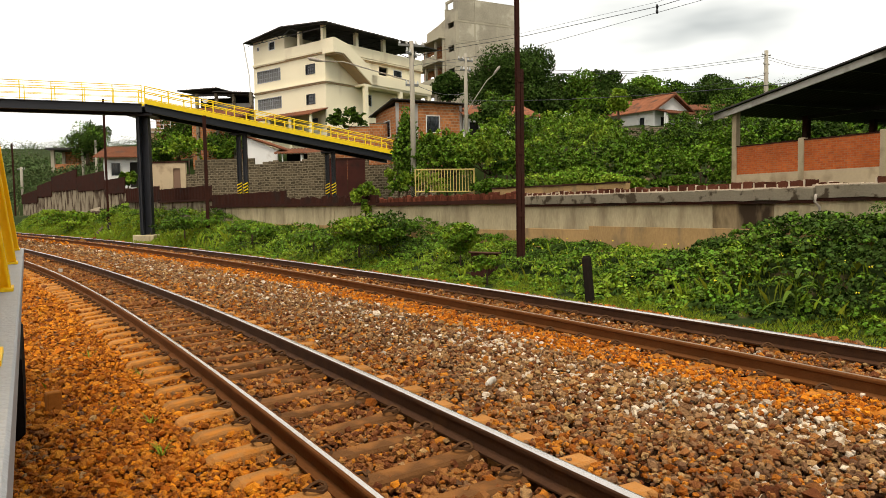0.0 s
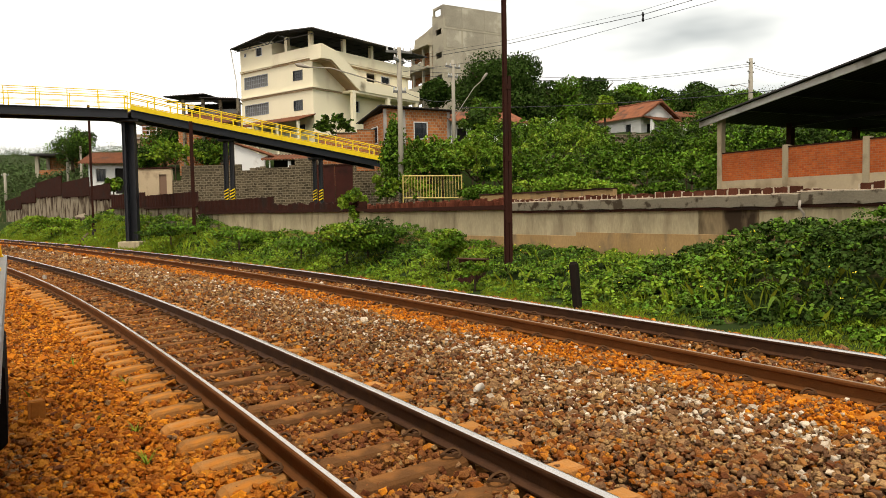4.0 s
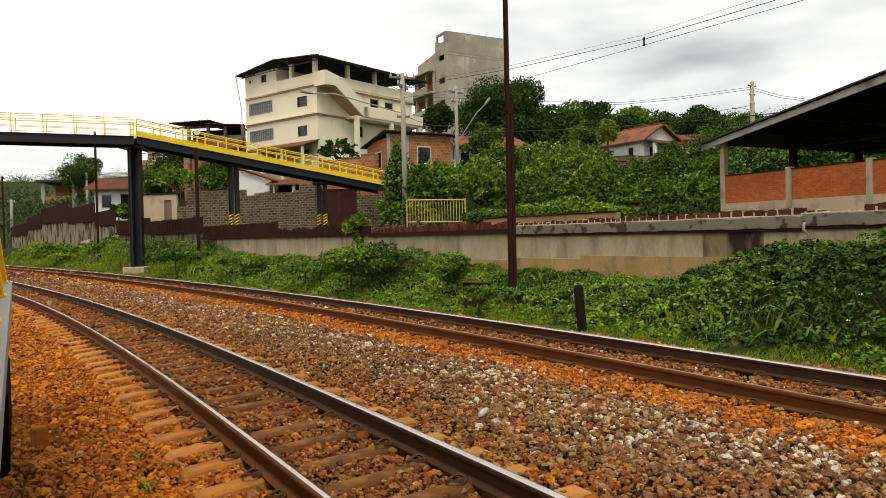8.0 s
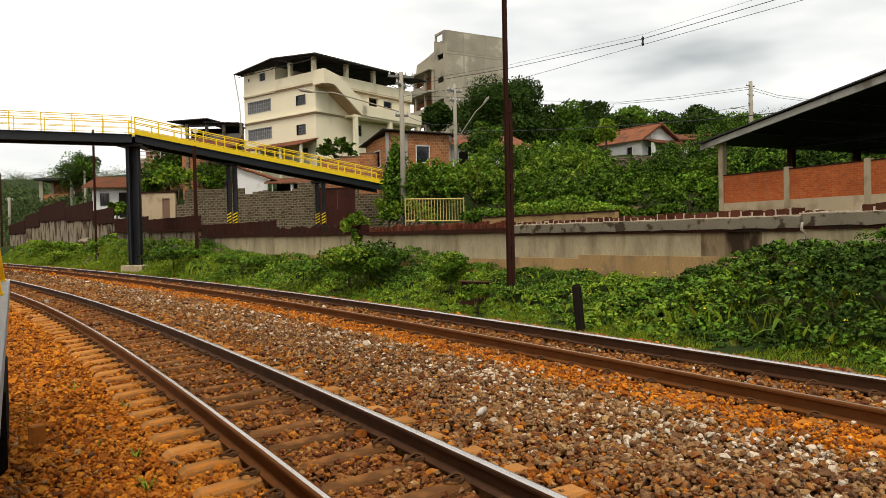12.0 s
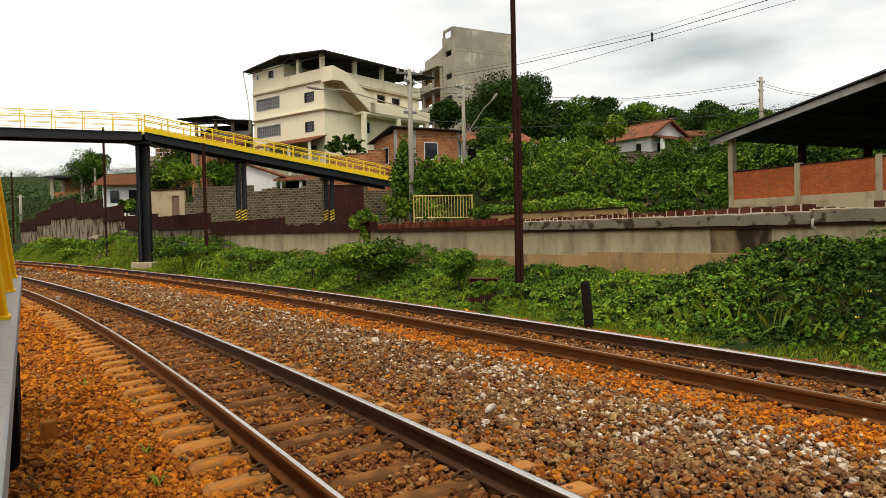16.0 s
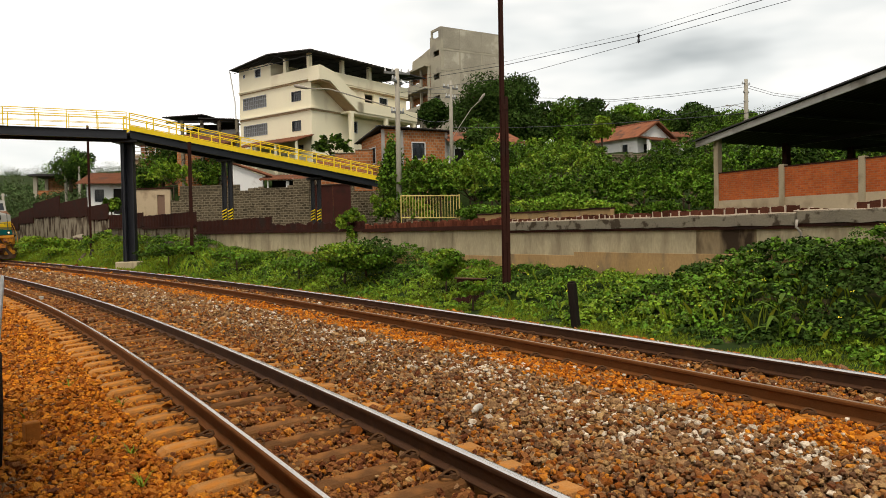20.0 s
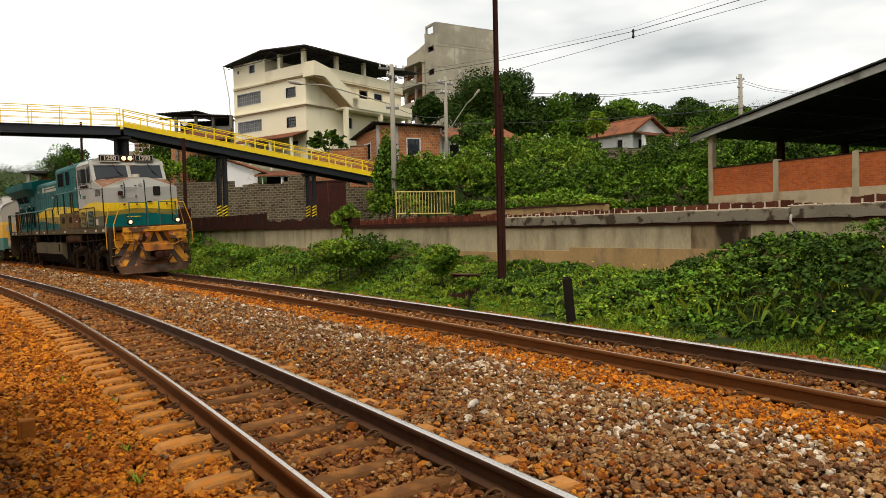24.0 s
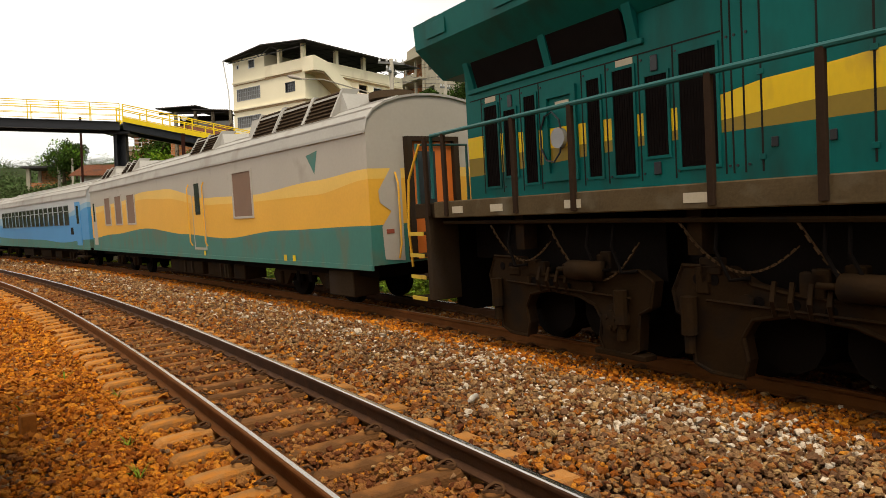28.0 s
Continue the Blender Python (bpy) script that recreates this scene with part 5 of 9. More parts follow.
    part("stair_parapet", prism(bmesh.new(), [(0.0, 15.6), (1.0, 15.6), (4.6, 13.2), (5.4, 13.2), (5.4, 14.2), (3.0, 15.6), (1.6, 16.5), (0.0, 16.85)], -1.5, -1.35, "y"), "cream", h)
    part("stair", prism(bmesh.new(), [(0.0, 15.45), (1.0, 15.45), (4.9, 13.0), (5.2, 13.25), (1.0, 15.85), (0.0, 15.85)], -1.35, 0.0, "y"), "ledge_tan", h)
    part("stair_landing", new_box(-0.3, 0.0, -1.5, 0.0, 15.55, 16.87), "cream", h)
    # porch roof and downpipe
    tile_roof(h, "porch_roof", -0.3, 9.0, -2.0, 10.05, -0.02, 10.7, "tile", axis="y")
    for y in (0.1, 3.0, 6.0, 8.8):
        part("porch_post", new_box(-1.9, -1.7, y - 0.1, y + 0.1, 6.0, 10.0), "cream", h)
    part("downpipe", tube(bmesh.new(), [(-0.9, 10.9, 18.0), (-0.5, 10.7, 15), (-0.3, 10.6, 9)], 0.06, 6), "frame_white", h)


cream_house()


def raw_tower():
    h = thing("unfinished_building", pose(0.95, 95.0, 0, 0, 0, 29.4), "unfinished grey rendered building with open floors", "building")
    part("wall", new_box(0, 10.2, 0, 0.25, 5, 28.9), "raw_concrete", h)
    for i, (z0, z1) in enumerate(((13.0, 16.6), (16.9, 19.9), (20.2, 23.0), (23.35, 25.75), (26.1, 28.75))):
        for x0, x1 in ((0.35, 2.7), (2.95, 6.3), (6.5, 9.95)):
            part("render_panel", new_box(x0 + 0.1 * (i % 2), x1 + 0.08 * ((i + 1) % 3), -0.03, 0.0, z0, z1, 0.012), "rough_render", h, "rough grey rendered panel")
    for z in (16.6, 19.9, 23.0, 25.75):
        part("floor_band", new_box(-0.02, 10.22, -0.045, 0.0, z + 0.03, z + 0.3, 0.01), "raw_concrete", h)
    part("wall", walls(bmesh.new(), 0.25, 2.7, 10, 28.9, 0, 0.25, [(0.5, 2.1, 25.2, 25.95), (0.5, 2.1, 22.1, 22.85), (0.5, 2.1, 19.2, 19.9), (0.6, 2.5, 27.6, 28.6)], "y"), "raw_concrete", h)
    part("wall", new_box(0.0, 9.7, 2.7, 2.95, 10, 28.0), "raw_concrete", h)
    part("wall", new_box(9.45, 9.7, 0.25, 2.7, 10, 28.6), "raw_concrete", h)
    part("landing", new_box(0.25, 9.4, 0.25, 2.7, 26.5, 26.7), "raw_concrete", h)
    # a near-black block stands in for the shade inside the shaft
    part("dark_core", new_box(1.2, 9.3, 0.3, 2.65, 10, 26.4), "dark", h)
    for z in (15.3, 18.3, 21.4, 24.4):
        part("floor_slab", new_box(-0.9, 9, 2.95, 12.5, z - 0.25, z, 0.02), "raw_concrete", h)
        if z < 24:
            part("parapet", new_box(-0.9, -0.75, 4.2, 12.5, z, z + 0.75), "raw_concrete", h)
            for y in (3.2, 5.4, 8.3, 12.2):
                part("pillar", new_box(-0.3, 0.0, y - 0.15, y + 0.15, z, z + 2.85), "raw_concrete", h)
            part("back_wall", walls(bmesh.new(), 3.1, 12.4, z, z + 2.8, 1.6, 1.8, [(4.0, 5.3, z, z + 2.1), (9.0, 10.6, z + 0.9, z + 2.0)], "y"), "hollow_brick" if z > 18 else "raw_concrete", h)
            # a near-black block stands in for the shade of each floor's rooms
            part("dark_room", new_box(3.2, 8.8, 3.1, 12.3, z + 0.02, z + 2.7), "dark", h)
    part("roof_parapet", prism(bmesh.new(), [(2.95, 24.4), (12.5, 24.4), (12.5, 24.9), (9.5, 25.0), (9.3, 26.2), (6, 26.6), (2.95, 27.2)], 0.6, 0.8, "x"), "raw_concrete", h)


raw_tower()


def brick_house():
    h = thing("brick_house", pose(-3.6, 48.0, 0, 0, 0, 25), "unrendered brick house with a sheet roof", "house")
    part("wall", walls(bmesh.new(), 0, 4.9, 3.5, 8.55, 0, 0.2, [(2.15, 3.2, 6.55, 7.75)], "x"), "hollow_brick", h)
    part("wall", walls(bmesh.new(), 0.2, 4.2, 3.5, 8.3, 0, 0.2, [(1.2, 2.5, 6.3, 7.5)], "y"), "hollow_brick", h)
    part("wall", new_box(0.2, 4.9, 4.2, 4.4, 3.5, 7.9), "hollow_brick", h)
    part("wall", new_box(4.7, 4.9, 0.2, 4.2, 3.5, 8.3), "hollow_brick", h)
    for x in (-0.02, 1.35, 4.7):
        part("pillar", new_box(x, x + 0.2, -0.03, 0.1, 3.5, 8.5), "concrete_grey", h)
    window(h, 2.15, 3.2, 6.55, 7.75, 0.0, "x", -1, 2)
    window(h, 1.2, 2.5, 6.3, 7.5, 0.0, "y", -1, 4)
    sheet(h, "roof", [(-0.4, -0.35, 8.72), (5.3, -0.35, 8.62), (5.3, 4.7, 8.1), (-0.4, 4.7, 8.1)], 0.06, "roof_dark", 22)
    w = thing("low_white_house", pose(0.9, 50.2, 0, 0, 0, 20), "low white house with a tiled roof behind shrubs", "house")
    part("wall", walls(bmesh.new(), 0, 5.4, 3.5, 7.9, 0, 0.2, [(0.5, 1.2, 5.6, 7.4)], "x"), "white_wall", w)
    part("wall", new_box(0, 0.2, 0.2, 4, 3.5, 7.9), "white_wall", w)
    part("door", new_box(0.5, 1.2, 0.06, 0.1, 5.6, 7.4), "dark", w)
    tile_roof(w, "roof", -0.3, 5.8, -0.6, 7.9, 2.2, 8.9)


brick_house()


def tiled_house():
    h = thing("tiled_cottage", pose(19.9, 69.9, 0, 0, 0, 33), "white cottage with a terracotta tiled gable roof and a porch", "house")
    part("wall", walls(bmesh.new(), 0.2, 7.0, 6.5, 10.65, 0, 0.2, [(1.2, 2.0, 8.9, 10.0)], "y"), "white_wall", h)
    window(h, 1.2, 2.0, 8.9, 10.0, 0.0, "y", -1, 2)
    part("wall", walls(bmesh.new(), 0, 5.0, 6.5, 10.65, 0, 0.2, [(0.9, 2.0, 7.6, 9.9), (3.0, 4.2, 7.6, 9.9)], "x"), "white_wall", h)
    part("door", new_box(0.9, 2.0, 0.08, 0.14, 7.6, 9.9), "dark", h)
    part("door", new_box(3.0, 4.2, 0.08, 0.14, 7.6, 9.9), "dark", h)
    part("wall", new_box(4.8, 5.0, 0.2, 7.0, 6.5, 10.65), "white_wall", h)
    part("wall", new_box(0.2, 4.8, 6.8, 7.0, 6.5, 10.65), "white_wall", h)
    part("gable", prism(bmesh.new(), [(0.0, 10.65), (5.0, 10.65), (2.5, 12.05)], 0.0, 0.2, "y"), "white_wall", h)
    part("gable", prism(bmesh.new(), [(0.0, 10.65), (5.0, 10.65), (2.5, 12.05)], 6.8, 7.0, "y"), "white_wall", h)
    for xe in (-0.5, 5.5):
        tile_roof(h, "roof_slope", -0.5, 7.4, xe, 10.5, 2.5, 12.25, axis="y")
        part("barge_board", prism(bmesh.new(), [(xe, 10.36), (xe, 10.5), (2.5, 12.22), (2.5, 12.06)], -0.52, -0.46, "y"), "tile", h)
    part("ridge", tube(bmesh.new(), [(2.5, -0.5, 12.27), (2.5, 7.4, 12.27)], 0.1, 8), "tile", h, smooth=True)
    tile_roof(h, "porch_roof", -0.2, 6.2, -1.7, 10.12, -0.02, 10.6)
    for x in (0.0, 2.4, 4.9):
        part("porch_post", new_box(x - 0.14, x + 0.14, -1.55, -1.27, 6.5, 10.1), "white_wall", h)
    part("porch_parapet", new_box(2.4, 4.9, -1.5, -1.36, 6.5, 8.3), "white_wall", h)
    g = thing("garden_wall", pose(13.7, 57.0, 0, 0, 0, 2), "dark blockwork garden wall with pillars above the shrubs", "wall", kind="structure")
    part("wall", new_box(0, 3.9, 0, 0.2, 5.0, 7.5), "block_wall", g)
    for x in (-0.1, 1.9, 3.7):
        part("pillar", new_box(x, x + 0.25, -0.04, 0.24, 5.0, 7.66), "coping", g)
    n = thing("plain_house", pose(25.6, 78.0, 0, 0, 0, 4), "long low tan house with a tiled roof edge", "house")
    part("wall", new_box(0, 6.5, 0, 4, 7, 11.6), "tan_wall", n)
    tile_roof(n, "roof", -0.3, 6.8, -0.4, 11.5, 4.2, 12.6)


tiled_house()


def left_houses():
    h = thing("white_house", pose(-31.2, 61.5, 0, 0, 0, 6), "white house with a rusty red tiled roof behind the wall", "house")
    holes = [(1.6, 2.5, 4.6, 5.8), (3.2, 3.9, 3.6, 5.8)]
    part("wall", walls(bmesh.new(), 1.0, 5.2, 2.0, 6.3, 0, 0.2, holes), "white_wall", h)
    part("wall", new_box(1.0, 1.2, 0.2, 5, 2, 6.3), "white_wall", h)
    part("wall", new_box(5.0, 5.2, 0.2, 5, 2, 6.4), "white_wall", h)
    window(h, *holes[0], 0.0, "x", -1, 2)
    part("door", new_box(3.2, 3.9, 0.1, 0.14, 3.6, 5.8), "dark", h)
    tile_roof(h, "roof_slope", 0.4, 5.7, -0.7, 6.25, 2.8, 7.4)
    tile_roof(h, "roof_slope", 0.4, 5.7, 6.0, 6.25, 2.8, 7.4)
    g = thing("half_built_house", pose(-48.4, 86.0, 0, 0, 0, 8), "half-built house with a flat slab roof on posts", "house")
    part("wall", new_box(0.3, 4.0, 0, 0.2, 3, 5.9), "raw_concrete", g)
    part("brick_course", new_box(0.3, 4.0, 0.02, 0.2, 5.9, 7.4), "hollow_brick", g)
    part("roof_slab", new_box(-0.5, 4.4, -0.6, 4, 9.1, 9.35, 0.02), "roof_dark", g)
    for x in (0.1, 3.8):
        for y in (0.1, 3.5):
            part("pillar", new_box(x - 0.2, x + 0.2, y - 0.2, y + 0.2, 3, 9.1), "raw_concrete", g)
    part("back_wall", new_box(0.3, 4.0, 3.4, 3.6, 3, 9.1), "hollow_brick", g)
    t = thing("tan_yard_wall", pose(-21.6, 50.5, 0, 0, 0, -12), "tan rendered yard wall with a narrow door", "wall", kind="structure")
    part("wall", walls(bmesh.new(), 0, 3.0, 1.5, 4.9, 0, 0.2, [(2.0, 2.6, 1.5, 4.5)]), "tan_wall", t)
    part("door", new_box(2.0, 2.6, 0.08, 0.12, 1.5, 4.5), "blind", t)
    part("coping", new_box(-0.1, 3.1, -0.06, 0.26, 4.9, 5.0, 0.01), "rust", t)
    b = thing("block_yard_wall", Matrix.Identity(4), "grey concrete-block yard wall with pillars", "wall", kind="structure")
    pts = [(-18.7, 50.0, 4.05), (-17.9, 49.85, 4.2), (-17.1, 49.7, 4.3), (-16.3, 49.55, 4.42), (-15.6, 49.4, 4.5), (-14.8, 49.25, 4.62), (-12.4, 48.8, 4.75), (-9.6, 48.3, 4.95), (-8.4, 48.1, 4.95)]
    pts2 = [(-5.6, 47.4, 4.7), (-3.0, 46.9, 4.35), (-1.0, 46.5, 4.2)]
    for seq in (pts, pts2):
        for (x0, y0, z0), (x1, y1, z1) in zip(seq, seq[1:]):
            L = math.hypot(x1 - x0, y1 - y0)
            w = part("wall", new_box(0, L, 0, 0.18, 1.4, min(z0, z1)), "block_wall", b)
            w.matrix_basis = pose(x0, y0, 0, 0, 0, math.degrees(math.atan2(y1 - y0, x1 - x0)))
            p = part("pillar", new_box(-0.1, 0.1, -0.03, 0.2, 1.4, z0 + 0.05), "block_wall", b)
            p.matrix_basis = pose(x0, y0, 0, 0, 0, math.degrees(math.atan2(y1 - y0, x1 - x0)))
    u = part("wall", new_box(0, 4.6, 0, 0.18, 3.0, 5.25), "block_old", b, "old mossy blockwork")
    u.matrix_basis = pose(-18.9, 52.5, 0, 0, 0, -8)
    rb = random.Random(4)
    for (x0, y0, z0), (x1, y1, z1) in zip(pts[4:], pts[5:]):   # loose blocks left on the top
        L = math.hypot(x1 - x0, y1 - y0)
        at = 0.2
        while at < L - 0.5:
            if rb.random() < 0.35:
                k = part("block", new_box(0, 0.38, 0.01, 0.16, 0, rb.uniform(0.1, 0.19), 0.008), "block", b)
                k.matrix_basis = pose(x0 + (x1 - x0) * at / L, y0 + (y1 - y0) * at / L, min(z0, z1), 0, 0, math.degrees(math.atan2(y1 - y0, x1 - x0)) + rb.uniform(-3, 3))
            at += 0.42
    p = part("pillar", new_box(0, 1.15, -0.06, 0.24, 1.4, 5.3, 0.02), "block_wall", b, "stout blockwork gate pillar")
    p.matrix_basis = pose(-9.7, 48.28, 0, 0, 0, -12)
    bg = thing("brick_garden_wall", pose(-8.3, 49.6, 0, 0, 0, 0), "low hollow-brick garden wall beside the brick house", "wall", kind="structure")
    for x0, x1, z in ((0.0, 1.3, 6.95), (1.3, 2.7, 7.1), (2.7, 3.95, 7.3)):
        part("wall", new_box(x0, x1, 0, 0.18, 3.5, z), "hollow_brick", bg)
        part("coping", new_box(x0, x1, -0.04, 0.22, z + 0.003, z + 0.07, 0.01), "coping", bg)
    part("pillar", new_box(-0.25, 0.0, -0.04, 0.22, 3.5, 7.15), "coping", bg)
    gt = thing("steel_gate", pose(-8.35, 48.1, 0, 0, 0, -14.3), "rust-red corrugated steel gate", "gate")
    sheet(gt, "leaf", [(0, 0.1, 4.75), (1.4, 0.1, 4.75), (1.4, 0.1, 1.5), (0, 0.1, 1.5)], 0.02, "gate_red", 10)
    sheet(gt, "leaf", [(1.42, 0.1, 4.75), (2.8, 0.1, 4.75), (2.8, 0.1, 1.5), (1.42, 0.1, 1.5)], 0.02, "gate_red", 10)
    part("frame", new_box(-0.05, 2.85, 0.06, 0.18, 4.75, 4.87), "rust", gt)
    s = thing("white_shed", pose(-15.9, 55.0, 0, 0, 0, -4), "small white house with a tiled lean-to roof", "house")
    part("wall", prism(bmesh.new(), [(0, 2), (2.6, 2), (2.6, 6.0), (0.5, 7.0), (0, 7.0)], 0, 0.2, "y"), "white_wall", s)
    tile_roof(s, "roof_slope", -0.3, 4.2, 0.2, 7.15, 3.4, 6.0, axis="y")
    tile_roof(s, "lean_to_roof", 2.6, 6.6, -1.0, 5.75, 2.0, 6.3)
    part("shade", new_box(2.8, 6.2, 1.6, 1.8, 2, 5.9), "dark", s)
    part("pipe_frame", tube(bmesh.new(), [(3.2, -0.8, 2.5), (3.2, -0.8, 5.7), (5.6, -0.8, 5.7), (5.6, -0.8, 5.2)], 0.07, 6), "frame_white", s)
    part("post", new_box(4.6, 4.8, -0.8, -0.6, 2, 5.6), "white_wall", s)
    d = thing("open_shed", pose(-22.6, 60.5, 0, 0, 0, -4), "open shed with a dark sheet roof on posts", "shed")
    sheet(d, "roof", [(-0.3, -0.5, 11.6), (3.2, -0.5, 11.75), (3.2, 4, 12.0), (-0.3, 4, 11.9)], 0.07, "roof_dark", 14)
    sheet(d, "roof", [(2.8, -0.5, 11.45), (5.9, -0.5, 11.3), (4.9, 4, 11.5), (2.8, 4, 11.6)], 0.07, "roof_dark", 16)
    for x in (1.2, 2.9, 4.4, 5.9):
        part("post", new_box(x - 0.11, x + 0.11, -0.1, 0.15, 5, 11.35), "coping", d)
    # near-black wall colour stands in for the shade under the roof
    part("back_wall", new_box(0, 4.8, 3.6, 3.8, 5, 11.5), "dark", d)
    part("front_wall", new_box(0.6, 6, 0.2, 0.4, 5, 10.2), "hollow_brick", d)
    part("front_parapet", new_box(2.7, 6.05, 0.12, 0.2, 10.0, 10.5, 0.01), "shutter", d, "grey rendered parapet")
    part("cross_beam", new_box(-0.2, 6.1, -0.08, 0.08, 11.12, 11.28), "roof_dark", d)
    dish = part("dish", disc(bmesh.new(), (2.05, -0.3, 10.75), (0.3, -1, 0.2), 0.24, 0.05, 16), "frame_white", d, "small white satellite dish")
    part("dish_arm", tube(bmesh.new(), [(2.05, 0.2, 10.4), (2.05, -0.27, 10.7)], 0.025, 5), "shutter", dish)
    tile_roof(d, "lower_roof", 2.4, 6.05, -1.6, 9.2, 0.1, 10.1)
    k = thing("balcony_house", pose(-28.3, 66.0, -0.35, 0, 0, 4), "unrendered brick house with a white railed balcony", "house")
    part("wall", new_box(1.0, 3.4, 0, 3, 5, 10.4), "hollow_brick", k)
    part("wall", new_box(0, 1.0, 0.3, 3, 5, 9.6), "tan_wall", k)
    part("roof", new_box(0.6, 3.6, -0.5, 3, 10.4, 10.52, 0.01), "roof_dark", k)
    part("balcony_slab", new_box(-0.1, 3.4, -0.9, 0.0, 9.0, 9.15, 0.01), "concrete_grey", k)
    rl = part("balcony_railing", tube(bmesh.new(), [(-0.1, -0.85, 10.1), (3.3, -0.85, 10.1)], 0.04, 5), "frame_white", k, "white balcony railing")
    for z in (9.4, 9.75):
        part("rail", tube(bmesh.new(), [(-0.1, -0.85, z), (3.3, -0.85, z)], 0.03, 5), "frame_white", rl)
    for i in range(6):
        part("baluster", tube(bmesh.new(), [(0.0 + 0.65 * i, -0.85, 9.15), (0.0 + 0.65 * i, -0.85, 10.1)], 0.03, 5), "frame_white", rl)


left_houses()


def shed():
    h = thing("open_barn", pose(11.08, 28.0, 0, 0, 0, -63.9), "open barn with a dark sheet roof and low red brick walls", "shed")
    for i in range(4):
        x = 2.95 * i
        part("column", new_box(x - 0.11, x + 0.11, -0.03, 0.2, 1.4, 5.0 if i == 0 else 3.72, 0.01), "post_tan", h)
        if i < 3:
            part("brick_panel", new_box(x + 0.11, x + 2.84, 0.02, 0.15, 2.55, 3.62), "brick_wall", h)
            part("plaster_base", new_box(x + 0.11, x + 2.84, 0.0, 0.17, 1.4, 2.55), "tan_wall", h)
            part("coping", new_box(x + 0.11, x + 2.84, -0.01, 0.18, 3.622, 3.66), "rust", h)
    for y in (4.1, 8.4, 12.6):
        part("column", new_box(-0.12, 0.12, y - 0.12, y + 0.12, 1.4, 5.0, 0.01), "rust", h)
        part("tie_beam", new_box(-0.4, 12, y - 0.06, y + 0.06, 4.85, 5.0), "black_steel", h)
    part("fascia", prism(bmesh.new(), [(-0.75, 4.72), (10.5, 6.62), (10.5, 6.86), (-0.75, 4.95)], -0.32, -0.26, "y"), "fascia", h)
    sheet(h, "roof", [(-0.8, -0.45, 5.0), (-0.8, 14, 5.0), (10.5, 14, 6.96), (10.5, -0.45, 6.96)], 0.05, "roof_dark", 44, 0.035)
    sheet(h, "roof", [(21.5, -0.45, 5.0), (21.5, 14, 5.0), (10.5, 14, 6.96), (10.5, -0.45, 6.96)], 0.05, "roof_dark", 44, 0.035)
    for k in range(1, 7):
        x = -0.6 + 1.75 * k
        part("purlin", new_box(x - 0.04, x + 0.04, -0.2, 14, 4.82 + 0.172 * (x + 0.8), 4.92 + 0.172 * (x + 0.8)), "black_steel", h)


shed()

# ---- poles, lamps, wires ----


def power_pole(name, x, y, z0, z1, r0, r1, label, arms, lamp=None):
    p = thing(name, pose(x, y, z0), label, "utility pole", "utility poles")
    part("shaft", tube(bmesh.new(), [(0, 0, -0.3), (0, 0, (z1 - z0) * 0.5), (0, 0, z1 - z0)], [r0, (r0 + r1) / 2, r1], 10), "pole", p, smooth=True)
    for z, w, a in arms:
        c, s_ = math.cos(radians(a)), math.sin(radians(a))
        arm = part("crossarm", new_box(-w, w, -0.05, 0.05, z - z0 - 0.05, z - z0 + 0.05, 0.005, Matrix.Rotation(radians(a), 4, "Z")), "shutter", p)
        for k in (-0.9, -0.35, 0.35, 0.9):
            bm = bmesh.new()
            for j in range(3):
                disc(bm, (k * w * c, k * w * s_, z - z0 + 0.09 + 0.05 * j), (0, 0, 1), 0.05 - 0.01 * j, 0.04, 8)
            part("insulator", bm, "frame_white", arm)
    if lamp:
        (lx, ly, lz), za = lamp
        q = Vector((lx - x, ly - y, lz - z0))
        s0 = Vector((0, 0, za - z0))
        arm = part("lamp_arm", tube(bmesh.new(), [s0, s0.lerp(q, 0.35) + Vector((0, 0, 0.1)), s0.lerp(q, 0.75) + Vector((0, 0, 0.2)), q], 0.03, 6), "pole", p)
        d = (q - s0).normalized()
        part("lamp_head", tube(bmesh.new(), [q - d * 0.05, q + d * 0.15, q + d * 0.5, q + d * 0.62], [0.035, 0.075, 0.085, 0.03], 8), "frame_dirty", arm, smooth=True)
    return p


power_pole("utility_pole", -1.72, 33.0, 1.6, 9.1, 0.14, 0.1, "grey concrete utility pole with crossarms and a long lamp arm", [(8.9, 0.62, 20), (8.5, 0.55, 70), (7.1, 0.3, 20)], ((-5.9, 33.0, 8.28), 7.25))
power_pole("utility_pole", 1.02, 45.0, 4.0, 11.05, 0.14, 0.1, "grey concrete utility pole with a curved street lamp", [(10.6, 0.6, 40), (10.0, 0.4, 40)], ((2.75, 44.4, 9.6), 7.4))
power_pole("utility_pole", 35.1, 80.0, 8.0, 18.1, 0.3, 0.2, "tall concrete utility pole on the hillside", [(17.6, 0.7, 30), (16.6, 0.5, 30), (15.6, 0.4, 30)], ((33.4, 80.0, 15.1), 14.8))
power_pole("utility_pole", -38.9, 75.0, 3.0, 9.9, 0.2, 0.13, "grey utility pole beside a dark tree", [(9.3, 0.5, 10)])
power_pole("utility_pole", -37.0, 74.0, 3.0, 9.0, 0.16, 0.1, "slim grey utility pole beside a tiled roof", [])
power_pole("utility_pole", -51.0, 84.0, 2.0, 7.0, 0.2, 0.14, "short grey utility pole before the wooded hill", [(6.7, 0.4, 10)])


